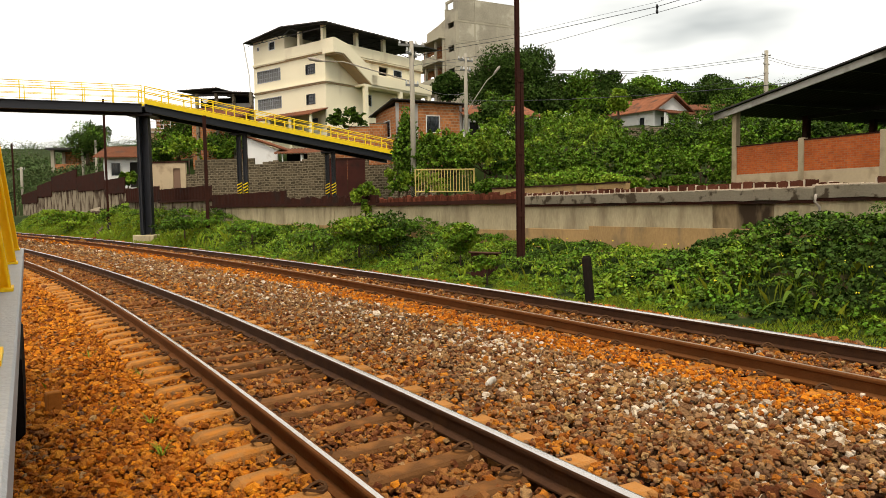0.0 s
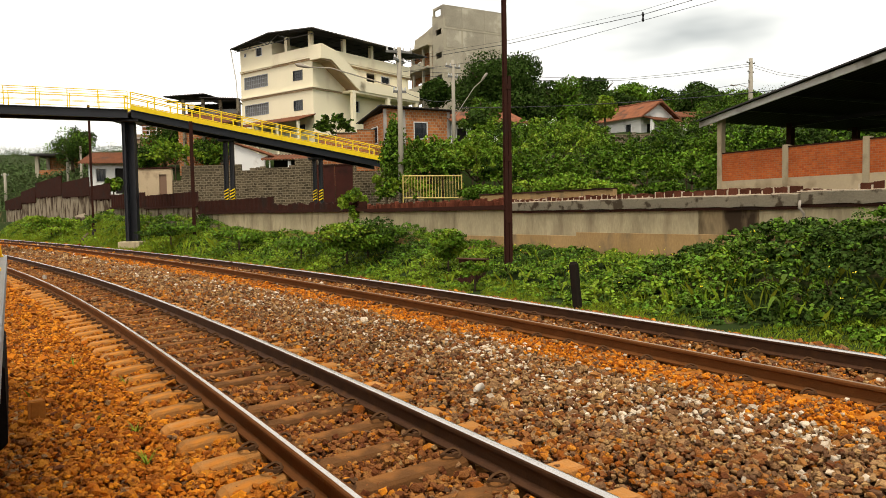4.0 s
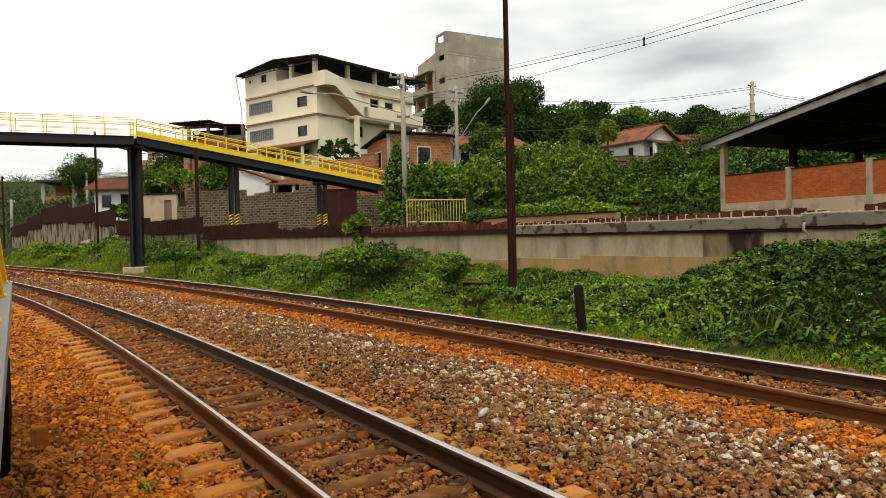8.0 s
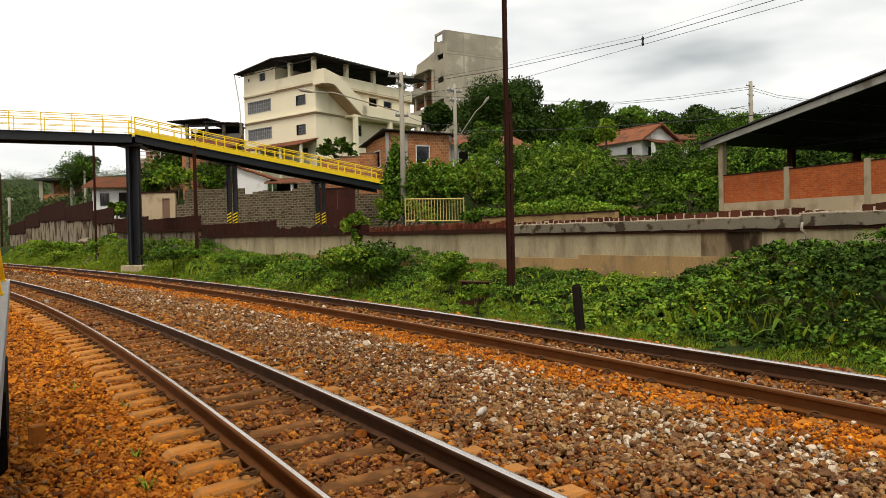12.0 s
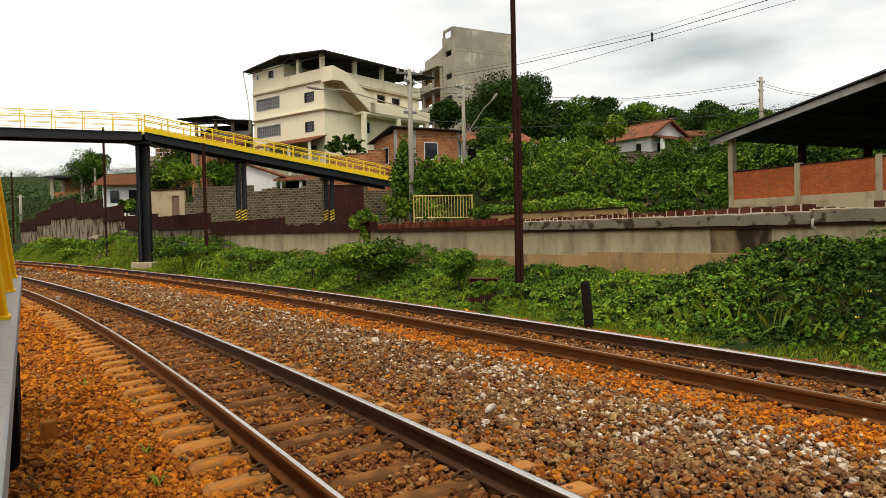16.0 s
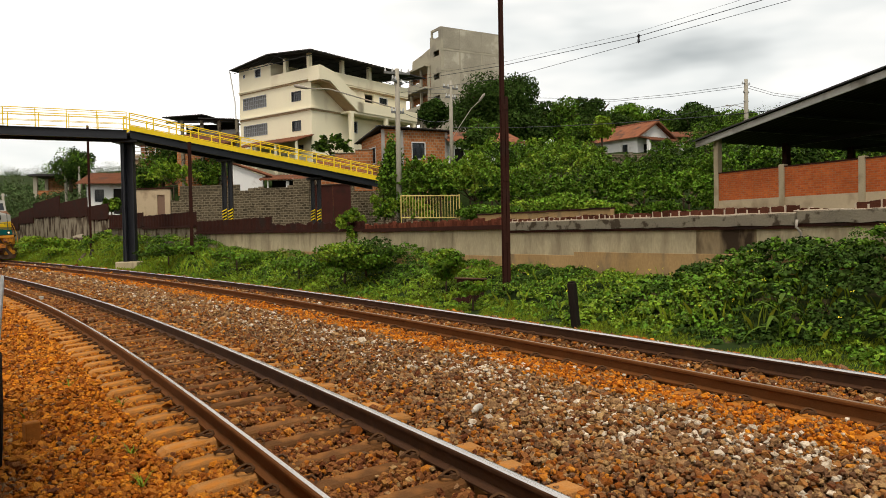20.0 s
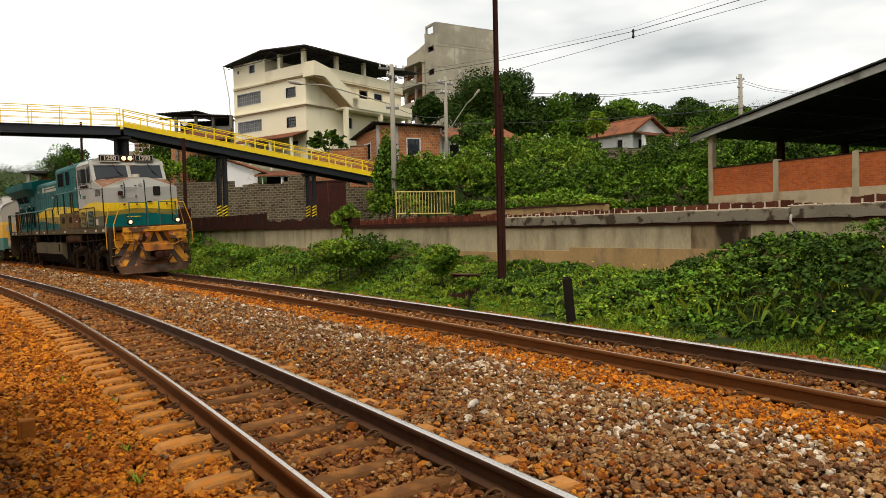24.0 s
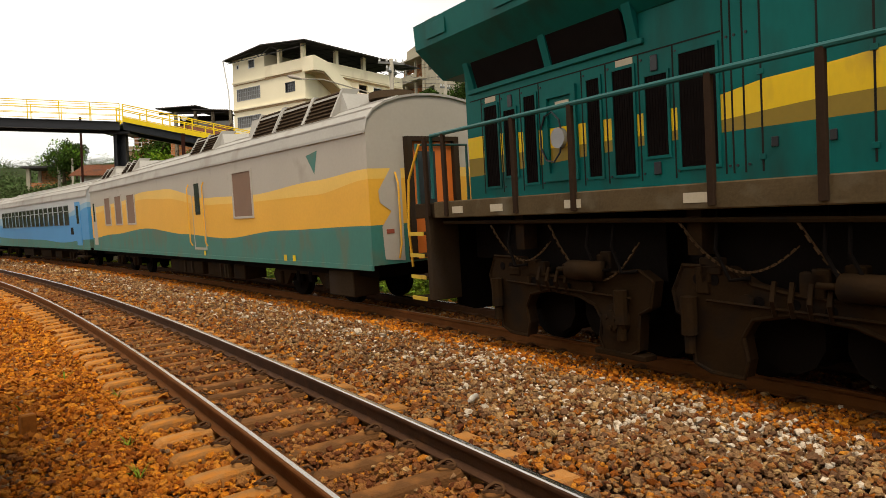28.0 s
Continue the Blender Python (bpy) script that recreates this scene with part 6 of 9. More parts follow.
def rail_post(s, lat, z0, z1, w, label, stub=0.0):
    p = thing("rail_post", along(s, lat, z0), label, "post", "old rails standing as posts")
    k = w / 0.136
    out = [(a * k, b * k + 0.082 * k) for a, b in RAIL]
    part("shaft", prism(bmesh.new(), out, -0.4, z1 - z0, "z"), "rust", p, "rusty upright rail")
    if stub:
        ob = part("stub", prism(bmesh.new(), [(a + 0.16 * k, b) for a, b in out], -0.4, stub - z0, "z"), "rust", p, "shorter rail bolted alongside")
        for z in (0.8, 2.2, stub - z0 - 0.3):
            part("bolt_plate", new_box(-0.05 * k, 0.2 * k, -0.1 * k, -0.085 * k, z, z + 0.12), "rust", ob)


rail_post(-10.6, 7.8, 0.45, 9.4, 0.088, "tall dark rail standing upright in the creepers", 4.55)
rail_post(28.2, 8.2, 1.0, 8.96, 0.14, "slim rusty rail standing upright on the bank")
rail_post(11.45, 8.2, 0.9, 6.04, 0.15, "slim dark rail standing upright on the bank")
rail_post(56.1, 9.0, 1.0, 8.27, 0.16, "slim dark rail standing far along the bank")

fence = thing("yellow_fence", pose(-1.55, 31.0, 2.05, 0, 0, 0), "faded yellow steel bar fence beside the pole", "fence")
for z in (0.12, 1.08):
    part("rail", tube(bmesh.new(), [(0, 0, z), (2.55, 0, z - 0.03)], 0.028, 6), "pale_yellow", fence)
for i in range(21):
    part("bar", tube(bmesh.new(), [(i * 0.1275, 0, -0.4 if i % 20 == 0 else 0.1), (i * 0.1275, 0, 1.1 if i % 20 == 0 else 1.07)], 0.03 if i % 20 == 0 else 0.014, 5), "pale_yellow", fence)
part("brace", tube(bmesh.new(), [(0, 0.02, 0.75), (0.3, 0.02, 1.05)], 0.016, 5), "pale_yellow", fence)
post = thing("marker_post", along(-14.0, 6.6, -0.25) @ pose(0, 0, 0, -4, -2.5, 20), "short charred wooden post beside the line", "post")
part("shaft", box(bmesh.new(), -0.075, 0.075, -0.065, 0.065, 0, 0.84, 0.02), "charred", post)
part("cap", new_box(-0.06, 0.06, -0.05, 0.05, 0.84, 0.86, 0.01), "charred", post)
crate = thing("rusty_box", along(-10.0, 7.28, 0.0) @ pose(0, 0, 0, 0, 4, 12), "rusty steel lineside box overgrown by creepers", "box")
part("body", new_box(-0.2, 0.2, -0.26, 0.26, -0.15, 0.42, 0.015), "rust", crate)
part("lid", new_box(-0.24, 0.24, -0.3, 0.3, 0.42, 0.46, 0.012), "plow_steel", crate)


def wire(pts, r, name="overhead_wire", label="thin dark overhead wire between poles", sag=0.0):
    pts = [Vector(p) for p in pts]
    out = []
    for a, b in zip(pts, pts[1:]):
        for i in range(12):
            t = i / 12
            out.append(a.lerp(b, t) - Vector((0, 0, 4 * sag * t * (1 - t))))
    out.append(pts[-1])
    return tagged(mesh_ob(name, tube(bmesh.new(), out, r, 5), "black_steel"), label, "wire", "overhead wires")


wire([(-1.73, 33.0, 8.45), (2.82, 29.0, 8.25), (7.01, 24.3, 8.08), (9.79, 20.6, 8.13), (12.74, 17.0, 8.25)], 0.011)
wire([(-1.74, 33.0, 7.98), (3.13, 28.8, 7.74), (7.0, 24.3, 7.88), (10.3, 20.0, 7.92), (12.74, 17.0, 7.98)], 0.008)
wire([(-1.7, 33.0, 8.6), (2.92, 28.8, 8.36), (7.01, 24.3, 8.23), (9.32, 21.0, 8.27), (12.74, 17.0, 8.5)], 0.005)
wire([(34.9, 79.8, 17.45), (26.44, 79.0, 16.37), (20.15, 79.0, 15.89), (11.37, 79.0, 16.21), (-4.92, 79.0, 17.2)], 0.022)
wire([(34.9, 79.8, 17.2), (26.43, 79.0, 16.12), (20.15, 79.0, 15.7), (11.37, 79.0, 15.84), (-4.93, 79.0, 16.7)], 0.022)
wire([(34.9, 79.8, 15.39), (30.41, 78.0, 14.55), (22.36, 76.0, 12.87)], 0.022)
wire([(34.92, 80.0, 17.5), (37.73, 79.0, 16.3), (40.96, 78.0, 15.52), (47.62, 76.0, 14.3)], 0.022)
wire([(34.92, 80.0, 17.2), (37.73, 79.0, 16.05), (40.96, 78.0, 15.3), (47.62, 76.0, 14.0)], 0.022)
wire([(1.1, 45.0, 8.1), (16.6, 24.0, 5.9)], 0.018, sag=0.35)
wire([(-1.7, 33.0, 8.7), (1.0, 45.0, 10.6)], 0.012, sag=0.3)
wire([(-1.7, 33.0, 7.2), (1.0, 45.0, 8.6)], 0.012, sag=0.3)
spacer = thing("wire_spacer", pose(7.0, 24.3, 8.0), "small porcelain spacer hanging between the wires", "insulator")
part("body", tube(bmesh.new(), [(0, 0, -0.16), (0, 0, -0.1), (0, 0, 0), (0, 0, 0.1), (0, 0, 0.16)], [0.02, 0.05, 0.03, 0.05, 0.02], 8), "black_steel", spacer)

# ---- trees and shrubs ----
WORDS = {"leaf_dark": "dark green", "leaf": "green", "leaf_bright": "bright green"}
# bush leaf colours also carry shade: dark in hollows, bright on mound tops
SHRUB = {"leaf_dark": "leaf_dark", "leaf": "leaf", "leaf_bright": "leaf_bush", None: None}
SEEDS = iter(range(100, 400))


def leafy(kind, foot, cz, rad, n, leaf, m1, m2, trunk, lobes, flat):
    """Kind, foot, crown height and radii, leaves and their size, two leaf colours, trunk, lobes, how far the leaves face outwards."""
    cat = "tree" if "tree" in kind else "bush"
    words = WORDS[m1]
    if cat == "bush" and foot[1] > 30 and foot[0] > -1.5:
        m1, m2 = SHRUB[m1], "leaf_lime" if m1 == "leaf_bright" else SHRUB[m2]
    size = "broad" if rad[0] > 2.2 else "small"
    plant(kind, foot, (foot[0], foot[1], cz), rad, n, leaf, m1, f"{size} {words} leafy {cat} with an uneven crown", cat, next(SEEDS), trunk, lobes, flat, "trees on the hillside" if cat == "tree" else "bushes by the wall", m2)


leafy('mango_tree', (6.49, 75.00, 8.81), 14.30, (4.9, 4.32, 3.5), 44000, 0.21, 'leaf_dark', None, 0.4, 46, 0.6)
leafy('mango_tree', (-0.09, 88.00, 10.25), 16.22, (2.12, 1.80, 1.70), 9000, 0.28, 'leaf_dark', None, 0.3, 24, 0.5)
leafy('tree', (13.67, 78.00, 9.56), 13.75, (3.06, 2.60, 2.19), 10200, 0.24, 'leaf', 'leaf_dark', 0.25, 18, 0.5)
leafy('tree', (11.5, 90.0, 11.0), 15.2, (4.2, 3.2, 2.6), 5200, 0.3, 'leaf_dark', 'leaf', 0.25, 22, 0.5)
leafy('tree', (16.8, 94.0, 11.2), 15.4, (3.6, 3.0, 2.2), 4600, 0.3, 'leaf_dark', None, 0.25, 20, 0.5)
leafy('tree', (20.88, 92.00, 11.51), 16.64, (2.96, 2.51, 2.58), 6800, 0.27, 'leaf_dark', None, 0.25, 14, 0.5)
leafy('tree', (25.06, 90.00, 11.48), 15.49, (2.73, 2.32, 1.89), 5440, 0.27, 'leaf', None, 0.25, 14, 0.5)
leafy('tree', (38.42, 105.00, 13.51), 17.86, (3.94, 3.35, 2.03), 6120, 0.30, 'leaf_dark', None, 0.25, 14, 0.5)
leafy('tree', (15.48, 66.00, 8.32), 10.94, (1.30, 1.10, 1.39), 2600, 0.22, 'leaf_bright', None, 0.12, 14, 0.5)
leafy('tree', (3.05, 48.00, 2.39), 8.06, (1.29, 1.09, 1.26), 2600, 0.16, 'leaf', 'leaf_dark', 0.1, 14, 0.5)
leafy('tree', (2.54, 46.00, 1.78), 7.18, (1.64, 1.40, 0.73), 2200, 0.16, 'leaf_dark', 'leaf', 0.1, 14, 0.5)
leafy('tree', (10.29, 74.00, 8.93), 11.89, (2.64, 2.25, 1.56), 6120, 0.26, 'leaf_dark', None, 0.15, 20, 0.5)
leafy('tree', (15.40, 76.00, 9.49), 11.94, (2.85, 2.42, 1.60), 6120, 0.26, 'leaf', 'leaf_dark', 0.15, 20, 0.5)
leafy('tree', (21.04, 84.00, 10.68), 13.48, (2.70, 2.29, 1.77), 6120, 0.26, 'leaf_dark', None, 0.15, 20, 0.5)
leafy('tree', (29.09, 95.00, 12.13), 15.68, (3.39, 2.88, 1.83), 6120, 0.26, 'leaf', 'leaf_dark', 0.15, 20, 0.5)
leafy('tree', (35.07, 98.00, 12.73), 16.01, (3.85, 3.27, 1.89), 6120, 0.26, 'leaf_dark', None, 0.15, 20, 0.5)
leafy('tree', (41.35, 100.00, 13.27), 16.74, (4.46, 3.79, 1.93), 6120, 0.26, 'leaf', 'leaf_dark', 0.15, 20, 0.5)
leafy('tree', (7.79, 70.00, 8.36), 11.54, (2.50, 2.12, 1.60), 6120, 0.26, 'leaf_dark', None, 0.15, 20, 0.5)
leafy('bush', (7.65, 44.00, 1.72), 5.49, (3.34, 2.84, 1.49), 5600, 0.117, 'leaf_bright', 'leaf', 0.06, 34, 0.42)
leafy('bush', (4.72, 40.00, 1.70), 4.86, (2.50, 2.12, 1.61), 5600, 0.117, 'leaf', 'leaf_dark', 0.06, 34, 0.42)
leafy('bush', (9.28, 46.00, 1.72), 5.71, (2.26, 1.92, 1.48), 5600, 0.117, 'leaf_dark', 'leaf', 0.06, 34, 0.42)
leafy('bush', (0.22, 37.00, 1.71), 4.0, (2.05, 1.74, 1.55), 5600, 0.117, 'leaf_bright', 'leaf', 0.06, 34, 0.42)
leafy('bush', (1.89, 35.00, 1.67), 3.80, (2.19, 1.86, 1.47), 5600, 0.117, 'leaf_bright', 'leaf', 0.06, 34, 0.42)
leafy('bush', (-0.60, 33.50, 1.68), 3.5, (1.50, 1.27, 1.4), 5600, 0.117, 'leaf', 'leaf_bright', 0.06, 34, 0.42)
leafy('bush', (11.72, 40.00, 1.65), 4.39, (2.68, 2.28, 1.29), 5600, 0.117, 'leaf_dark', 'leaf', 0.06, 34, 0.42)
leafy('bush', (15.35, 44.00, 1.66), 5.49, (2.36, 2.00, 1.70), 5600, 0.117, 'leaf', 'leaf_dark', 0.06, 34, 0.42)
leafy('bush', (12.11, 34.00, 1.62), 3.23, (1.67, 1.42, 1.04), 5600, 0.117, 'leaf', 'leaf_bright', 0.06, 34, 0.42)
leafy('bush', (9.36, 32.00, 1.62), 2.92, (1.71, 1.46, 0.93), 5600, 0.117, 'leaf', 'leaf_bright', 0.06, 34, 0.42)
leafy('bush', (7.73, 35.00, 1.63), 3.25, (2.34, 1.99, 1.19), 5600, 0.117, 'leaf', 'leaf_bright', 0.06, 34, 0.42)
leafy('bush', (4.66, 33.00, 1.63), 3.08, (2.06, 1.75, 1.06), 5600, 0.117, 'leaf', 'leaf_bright', 0.06, 34, 0.42)
leafy('bush', (3.18, 34.00, 1.65), 3.16, (1.37, 1.16, 1.10), 5600, 0.117, 'leaf', 'leaf_dark', 0.06, 34, 0.42)
leafy('bush', (7.33, 31.00, 1.62), 2.35, (1.11, 0.94, 0.40), 5600, 0.117, 'leaf_bright', None, 0.06, 34, 0.42)
leafy('bush', (9.80, 31.00, 1.62), 2.30, (1.25, 1.06, 0.45), 5600, 0.117, 'leaf', None, 0.06, 34, 0.42)
leafy('bush', (20.08, 46.00, 2.28), 5.58, (2.67, 2.27, 1.56), 5600, 0.117, 'leaf', 'leaf_dark', 0.06, 34, 0.42)
leafy('bush', (23.05, 44.00, 1.68), 5.49, (3.14, 2.67, 1.60), 5600, 0.117, 'leaf', 'leaf_dark', 0.06, 34, 0.42)
leafy('bush', (25.01, 42.00, 1.62), 5.41, (2.81, 2.39, 1.52), 5600, 0.117, 'leaf', 'leaf_dark', 0.06, 34, 0.42)
leafy('bush', (21.40, 55.00, 6.43), 7.74, (1.96, 1.67, 1.11), 5600, 0.117, 'leaf_dark', 'leaf', 0.06, 34, 0.42)
leafy('tree', (-2.3, 37.00, 1.73), 4.3, (0.72, 0.7, 2.1), 7500, 0.12, 'leaf', 'leaf_dark', 0.07, 34, 0.5)
leafy('bush', (-1.14, 36.00, 1.71), 4.31, (0.84, 0.71, 1.01), 2600, 0.13, 'leaf_bright', 'leaf', 0.06, 14, 0.5)
leafy('bush', (-2.51, 34.00, 1.70), 3.02, (0.73, 0.62, 0.83), 2000, 0.11, 'leaf', 'leaf_bright', 0.05, 14, 0.5)
leafy('bush', (-8.4, 58.00, 7.2), 8.35, (1.5, 1.3, 1.35), 5000, 0.16, 'leaf', 'leaf_dark', 0.05, 30, 0.5)
leafy('tree', (-23.62, 58.00, 2.74), 6.36, (1.24, 1.06, 1.22), 2600, 0.18, 'leaf', 'leaf_dark', 0.12, 14, 0.5)
leafy('tree', (-23.74, 62.00, 6.07), 7.89, (2.10, 1.79, 2.17), 7140, 0.16, 'leaf', 'leaf_dark', 0.15, 14, 0.5)
leafy('tree', (-19.16, 60.00, 5.94), 7.36, (1.93, 1.64, 1.89), 7140, 0.16, 'leaf', 'leaf_dark', 0.15, 14, 0.5)
leafy('bush', (-21.0, 57.0, 4.5), 6.3, (2.3, 1.6, 1.1), 3600, 0.15, 'leaf_bright', 'leaf', 0.05, 24, 0.5)
leafy('bush', (-16.9, 57.5, 4.5), 6.6, (1.5, 1.3, 1.0), 2600, 0.15, 'leaf', 'leaf_bright', 0.05, 20, 0.5)
leafy('tree', (-38.39, 75.00, 6.42), 8.9, (2.3, 1.93, 2.1), 5600, 0.17, 'leaf_dark', 'leaf', 0.18, 30, 0.5)
leafy('tree', (-38.55, 78.00, 6.70), 9.72, (1.53, 1.30, 1.78), 2000, 0.24, 'leaf_dark', None, 0.12, 14, 0.5)
leafy('palm_bush', (-23.72, 52.00, 2.27), 3.97, (0.74, 0.63, 0.73), 500, 0.3, 'leaf', 'leaf_bright', 0.06, 14, 0.3)
leafy('bush', (-25.41, 60.00, 4.26), 6.07, (0.96, 0.82, 0.95), 1400, 0.18, 'leaf_dark', 'leaf', 0.06, 14, 0.5)
leafy('bush', (7.41, 52.00, 5.80), 7.15, (2.32, 1.97, 1.09), 5600, 0.117, 'leaf_bright', 'leaf', 0.06, 34, 0.42)
leafy('bush', (10.67, 55.00, 6.34), 7.15, (2.45, 2.09, 1.06), 5600, 0.117, 'leaf', 'leaf_bright', 0.06, 34, 0.42)
leafy('bush', (18.76, 52.00, 5.42), 5.99, (1.86, 1.58, 1.26), 5600, 0.117, 'leaf', 'leaf_dark', 0.06, 34, 0.42)
leafy('bush', (28.92, 70.00, 9.09), 10.51, (4.37, 3.72, 1.36), 5600, 0.117, 'leaf', 'leaf_dark', 0.06, 34, 0.42)
leafy('bush', (6.60, 38.00, 1.67), 4.65, (2.71, 2.31, 1.38), 5600, 0.117, 'leaf_bright', 'leaf', 0.06, 34, 0.42)
leafy('bush', (9.39, 36.00, 1.62), 3.78, (2.25, 1.91, 1.22), 5600, 0.117, 'leaf', 'leaf_dark', 0.06, 34, 0.42)
leafy('bush', (1.81, 38.00, 1.70), 4.00, (1.97, 1.67, 1.29), 5600, 0.117, 'leaf_bright', 'leaf', 0.06, 34, 0.42)
leafy('bush', (3.30, 42.00, 1.73), 5.40, (1.69, 1.43, 1.52), 5600, 0.117, 'leaf_bright', 'leaf', 0.06, 34, 0.42)
leafy('bush', (11.72, 37.00, 1.62), 3.86, (1.98, 1.68, 1.25), 5600, 0.117, 'leaf', 'leaf_dark', 0.06, 34, 0.42)
leafy('bush', (-0.23, 38.00, 1.72), 3.44, (1.36, 1.15, 0.98), 5600, 0.117, 'leaf', 'leaf_bright', 0.06, 34, 0.42)
leafy('bush', (13.70, 36.00, 1.62), 4.03, (1.29, 1.09, 1.45), 5600, 0.117, 'leaf', 'leaf_bright', 0.06, 34, 0.42)
leafy('bush', (5.44, 31.50, 1.62), 2.61, (2.25, 1.91, 0.56), 5600, 0.117, 'leaf_bright', 'leaf', 0.06, 34, 0.42)
leafy('bush', (2.39, 31.00, 1.63), 2.36, (1.66, 1.41, 0.40), 5600, 0.117, 'leaf', 'leaf_bright', 0.06, 34, 0.42)
leafy('bush', (18.09, 40.00, 1.62), 4.56, (2.50, 2.12, 1.40), 3600, 0.19, 'leaf', 'leaf_dark', 0.06, 30, 0.5)
leafy('bush', (20.21, 38.00, 1.62), 4.49, (2.71, 2.31, 1.33), 3600, 0.19, 'leaf_dark', 'leaf', 0.06, 30, 0.5)
leafy('bush', (21.86, 36.00, 1.62), 4.42, (2.25, 1.91, 1.26), 3600, 0.19, 'leaf', 'leaf_dark', 0.06, 30, 0.5)
leafy('bush', (-1.5, 31.9, 1.62), 2.35, (1.25, 1.0, 0.9), 4200, 0.105, 'leaf_bright', 'leaf', 0.04, 30, 0.42)
leafy('bush', (12.5, 31.6, 1.62), 2.4, (1.3, 1.1, 0.95), 4200, 0.105, 'leaf', 'leaf_bright', 0.04, 30, 0.42)
leafy('bush', (0.75, 15.3, 0.05), 0.3, (0.5, 0.42, 0.22), 1500, 0.06, 'leaf', 'leaf_bright', 0.02, 14, 0.5)
leafy('bush', (-3.02, 25.00, 0.90), 1.85, (0.58, 0.49, 0.57), 1900, 0.09, 'leaf_bright', 'leaf', 0.03, 14, 0.5)
leafy('bush', (-2.08, 20.50, 0.55), 0.85, (1.32, 1.12, 0.65), 5200, 0.075, 'leaf', 'leaf_dark', 0.03, 20, 0.5)
leafy('bush', (-2.67, 20.30, 0.40), 0.78, (1.27, 1.08, 0.57), 4200, 0.075, 'leaf', 'leaf_bright', 0.03, 20, 0.5)
leafy('bush', (0.20, 17.20, 0.30), 0.70, (0.69, 0.59, 0.39), 2600, 0.07, 'leaf', 'leaf_bright', 0.02, 14, 0.5)
leafy('bush', (-4.50, 23.00, 0.39), 0.53, (1.23, 1.05, 0.30), 1600, 0.085, 'leaf', 'leaf_dark', 0.02, 14, 0.5)
leafy('bush', (-12.49, 33.00, 0.50), 0.97, (1.77, 1.50, 0.43), 1600, 0.11, 'leaf', 'leaf_dark', 0.03, 14, 0.5)
leafy('bush', (-7.92, 28.00, 0.40), 0.72, (1.50, 1.27, 0.34), 1600, 0.1, 'leaf', 'leaf_bright', 0.03, 14, 0.5)
leafy('bush', (6.79, 11.20, 0.50), 0.91, (0.42, 0.36, 0.45), 2600, 0.07, 'leaf', 'leaf_bright', 0.03, 18, 0.5)
leafy('bush', (6.33, 11.60, 0.40), 0.62, (0.47, 0.40, 0.31), 2200, 0.07, 'leaf', 'leaf_dark', 0.03, 18, 0.5)
leafy('bush', (5.68, 12.20, 0.35), 0.55, (0.54, 0.46, 0.28), 2200, 0.07, 'leaf_dark', 'leaf', 0.03, 18, 0.5)
leafy('bush', (-27.28, 50.00, 0.71), 1.07, (2.68, 2.28, 0.79), 2000, 0.16, 'leaf_bright', 'leaf', 0.03, 14, 0.5)


def far_woods():
    r = np.random.default_rng(77)
    V, F, base = [], [], 0
    for n, s0, s1, l0, span_, lo_, hi, k in ((420, -40, 70, 100, 260, 2.0, 4.2, 70), (1600, 60, 240, 30, 300, 1.3, 2.8, 44), (360, 40, 330, 150, 260, 2.2, 4.0, 70), (420, 48, 76, 11, 26, 0.6, 1.1, 70)):
        s = r.uniform(s0, s1, n)
        lat = l0 + span_ * r.random(n) ** 1.3
        x, y = line_np(s, lat)
        z = ground_z(s, lat)
        rad = r.uniform(lo_, hi, n) * (1 + lat / 350)
        rad = np.where((np.abs(s - 69) < 5) & (np.abs(lat - 24) < 5), 0.05, rad)   # clear of the half-built house
        for i in range(n):
            e = r.normal(size=(k, 3))
            e[:, 2] = np.abs(e[:, 2]) * 0.9 - 0.1
            e /= np.linalg.norm(e, axis=1)[:, None]
            bump = 1 + 0.25 * np.sin(5 * e[:, :1] + i) * np.sin(4 * e[:, 1:2] + 2 * i)
            p = np.array([x[i], y[i], z[i] + rad[i] * 0.1]) + e * rad[i] * np.array([1, 1, 0.9]) * r.uniform(0.75, 1.0, (k, 1)) * bump
            v, f = leaf_arrays(p, e, min(0.21 * rad[i], 0.42) , 0.55, r)
            V.append(v), F.append(f + base)
            base += len(v)
    ob = raw_mesh("far_woods", np.concatenate(V), np.concatenate(F), ["leaf_far"])
    tagged(ob, "dark green woods over the distant hills", "woods", kind="stuff")


far_woods()

# ---- the train ----


def train_pose(sm, a):
    """A vehicle's pose with its middle sm metres along the far track and its bogies a metres from it."""
    p, q = line(sm - a, 4.6), line(sm + a, 4.6)
    f = (p - q).normalized()
    o = (p + q) / 2 + Vector((0, 0, 0.0256))
    m = Matrix((f, Vector((-f.y, f.x, 0)), Vector((0, 0, 1)))).transposed().to_4x4()
    return Matrix.Translation(o) @ m @ Matrix.Rotation(CANT, 4, "X")


def curve_of(*pairs):
    """A smooth height along a vehicle through (x, z) pairs."""
    xs, zs = [p[0] for p in pairs], [p[1] for p in pairs]

    def f(x):
        for (x0, z0), (x1, z1) in zip(pairs, pairs[1:]):
            if x0 <= x <= x1:
                t = (x - x0) / (x1 - x0)
                t = t * t * (3 - 2 * t)
                return z0 + (z1 - z0) * t
        return zs[0] if x < xs[0] else zs[-1]
    return f


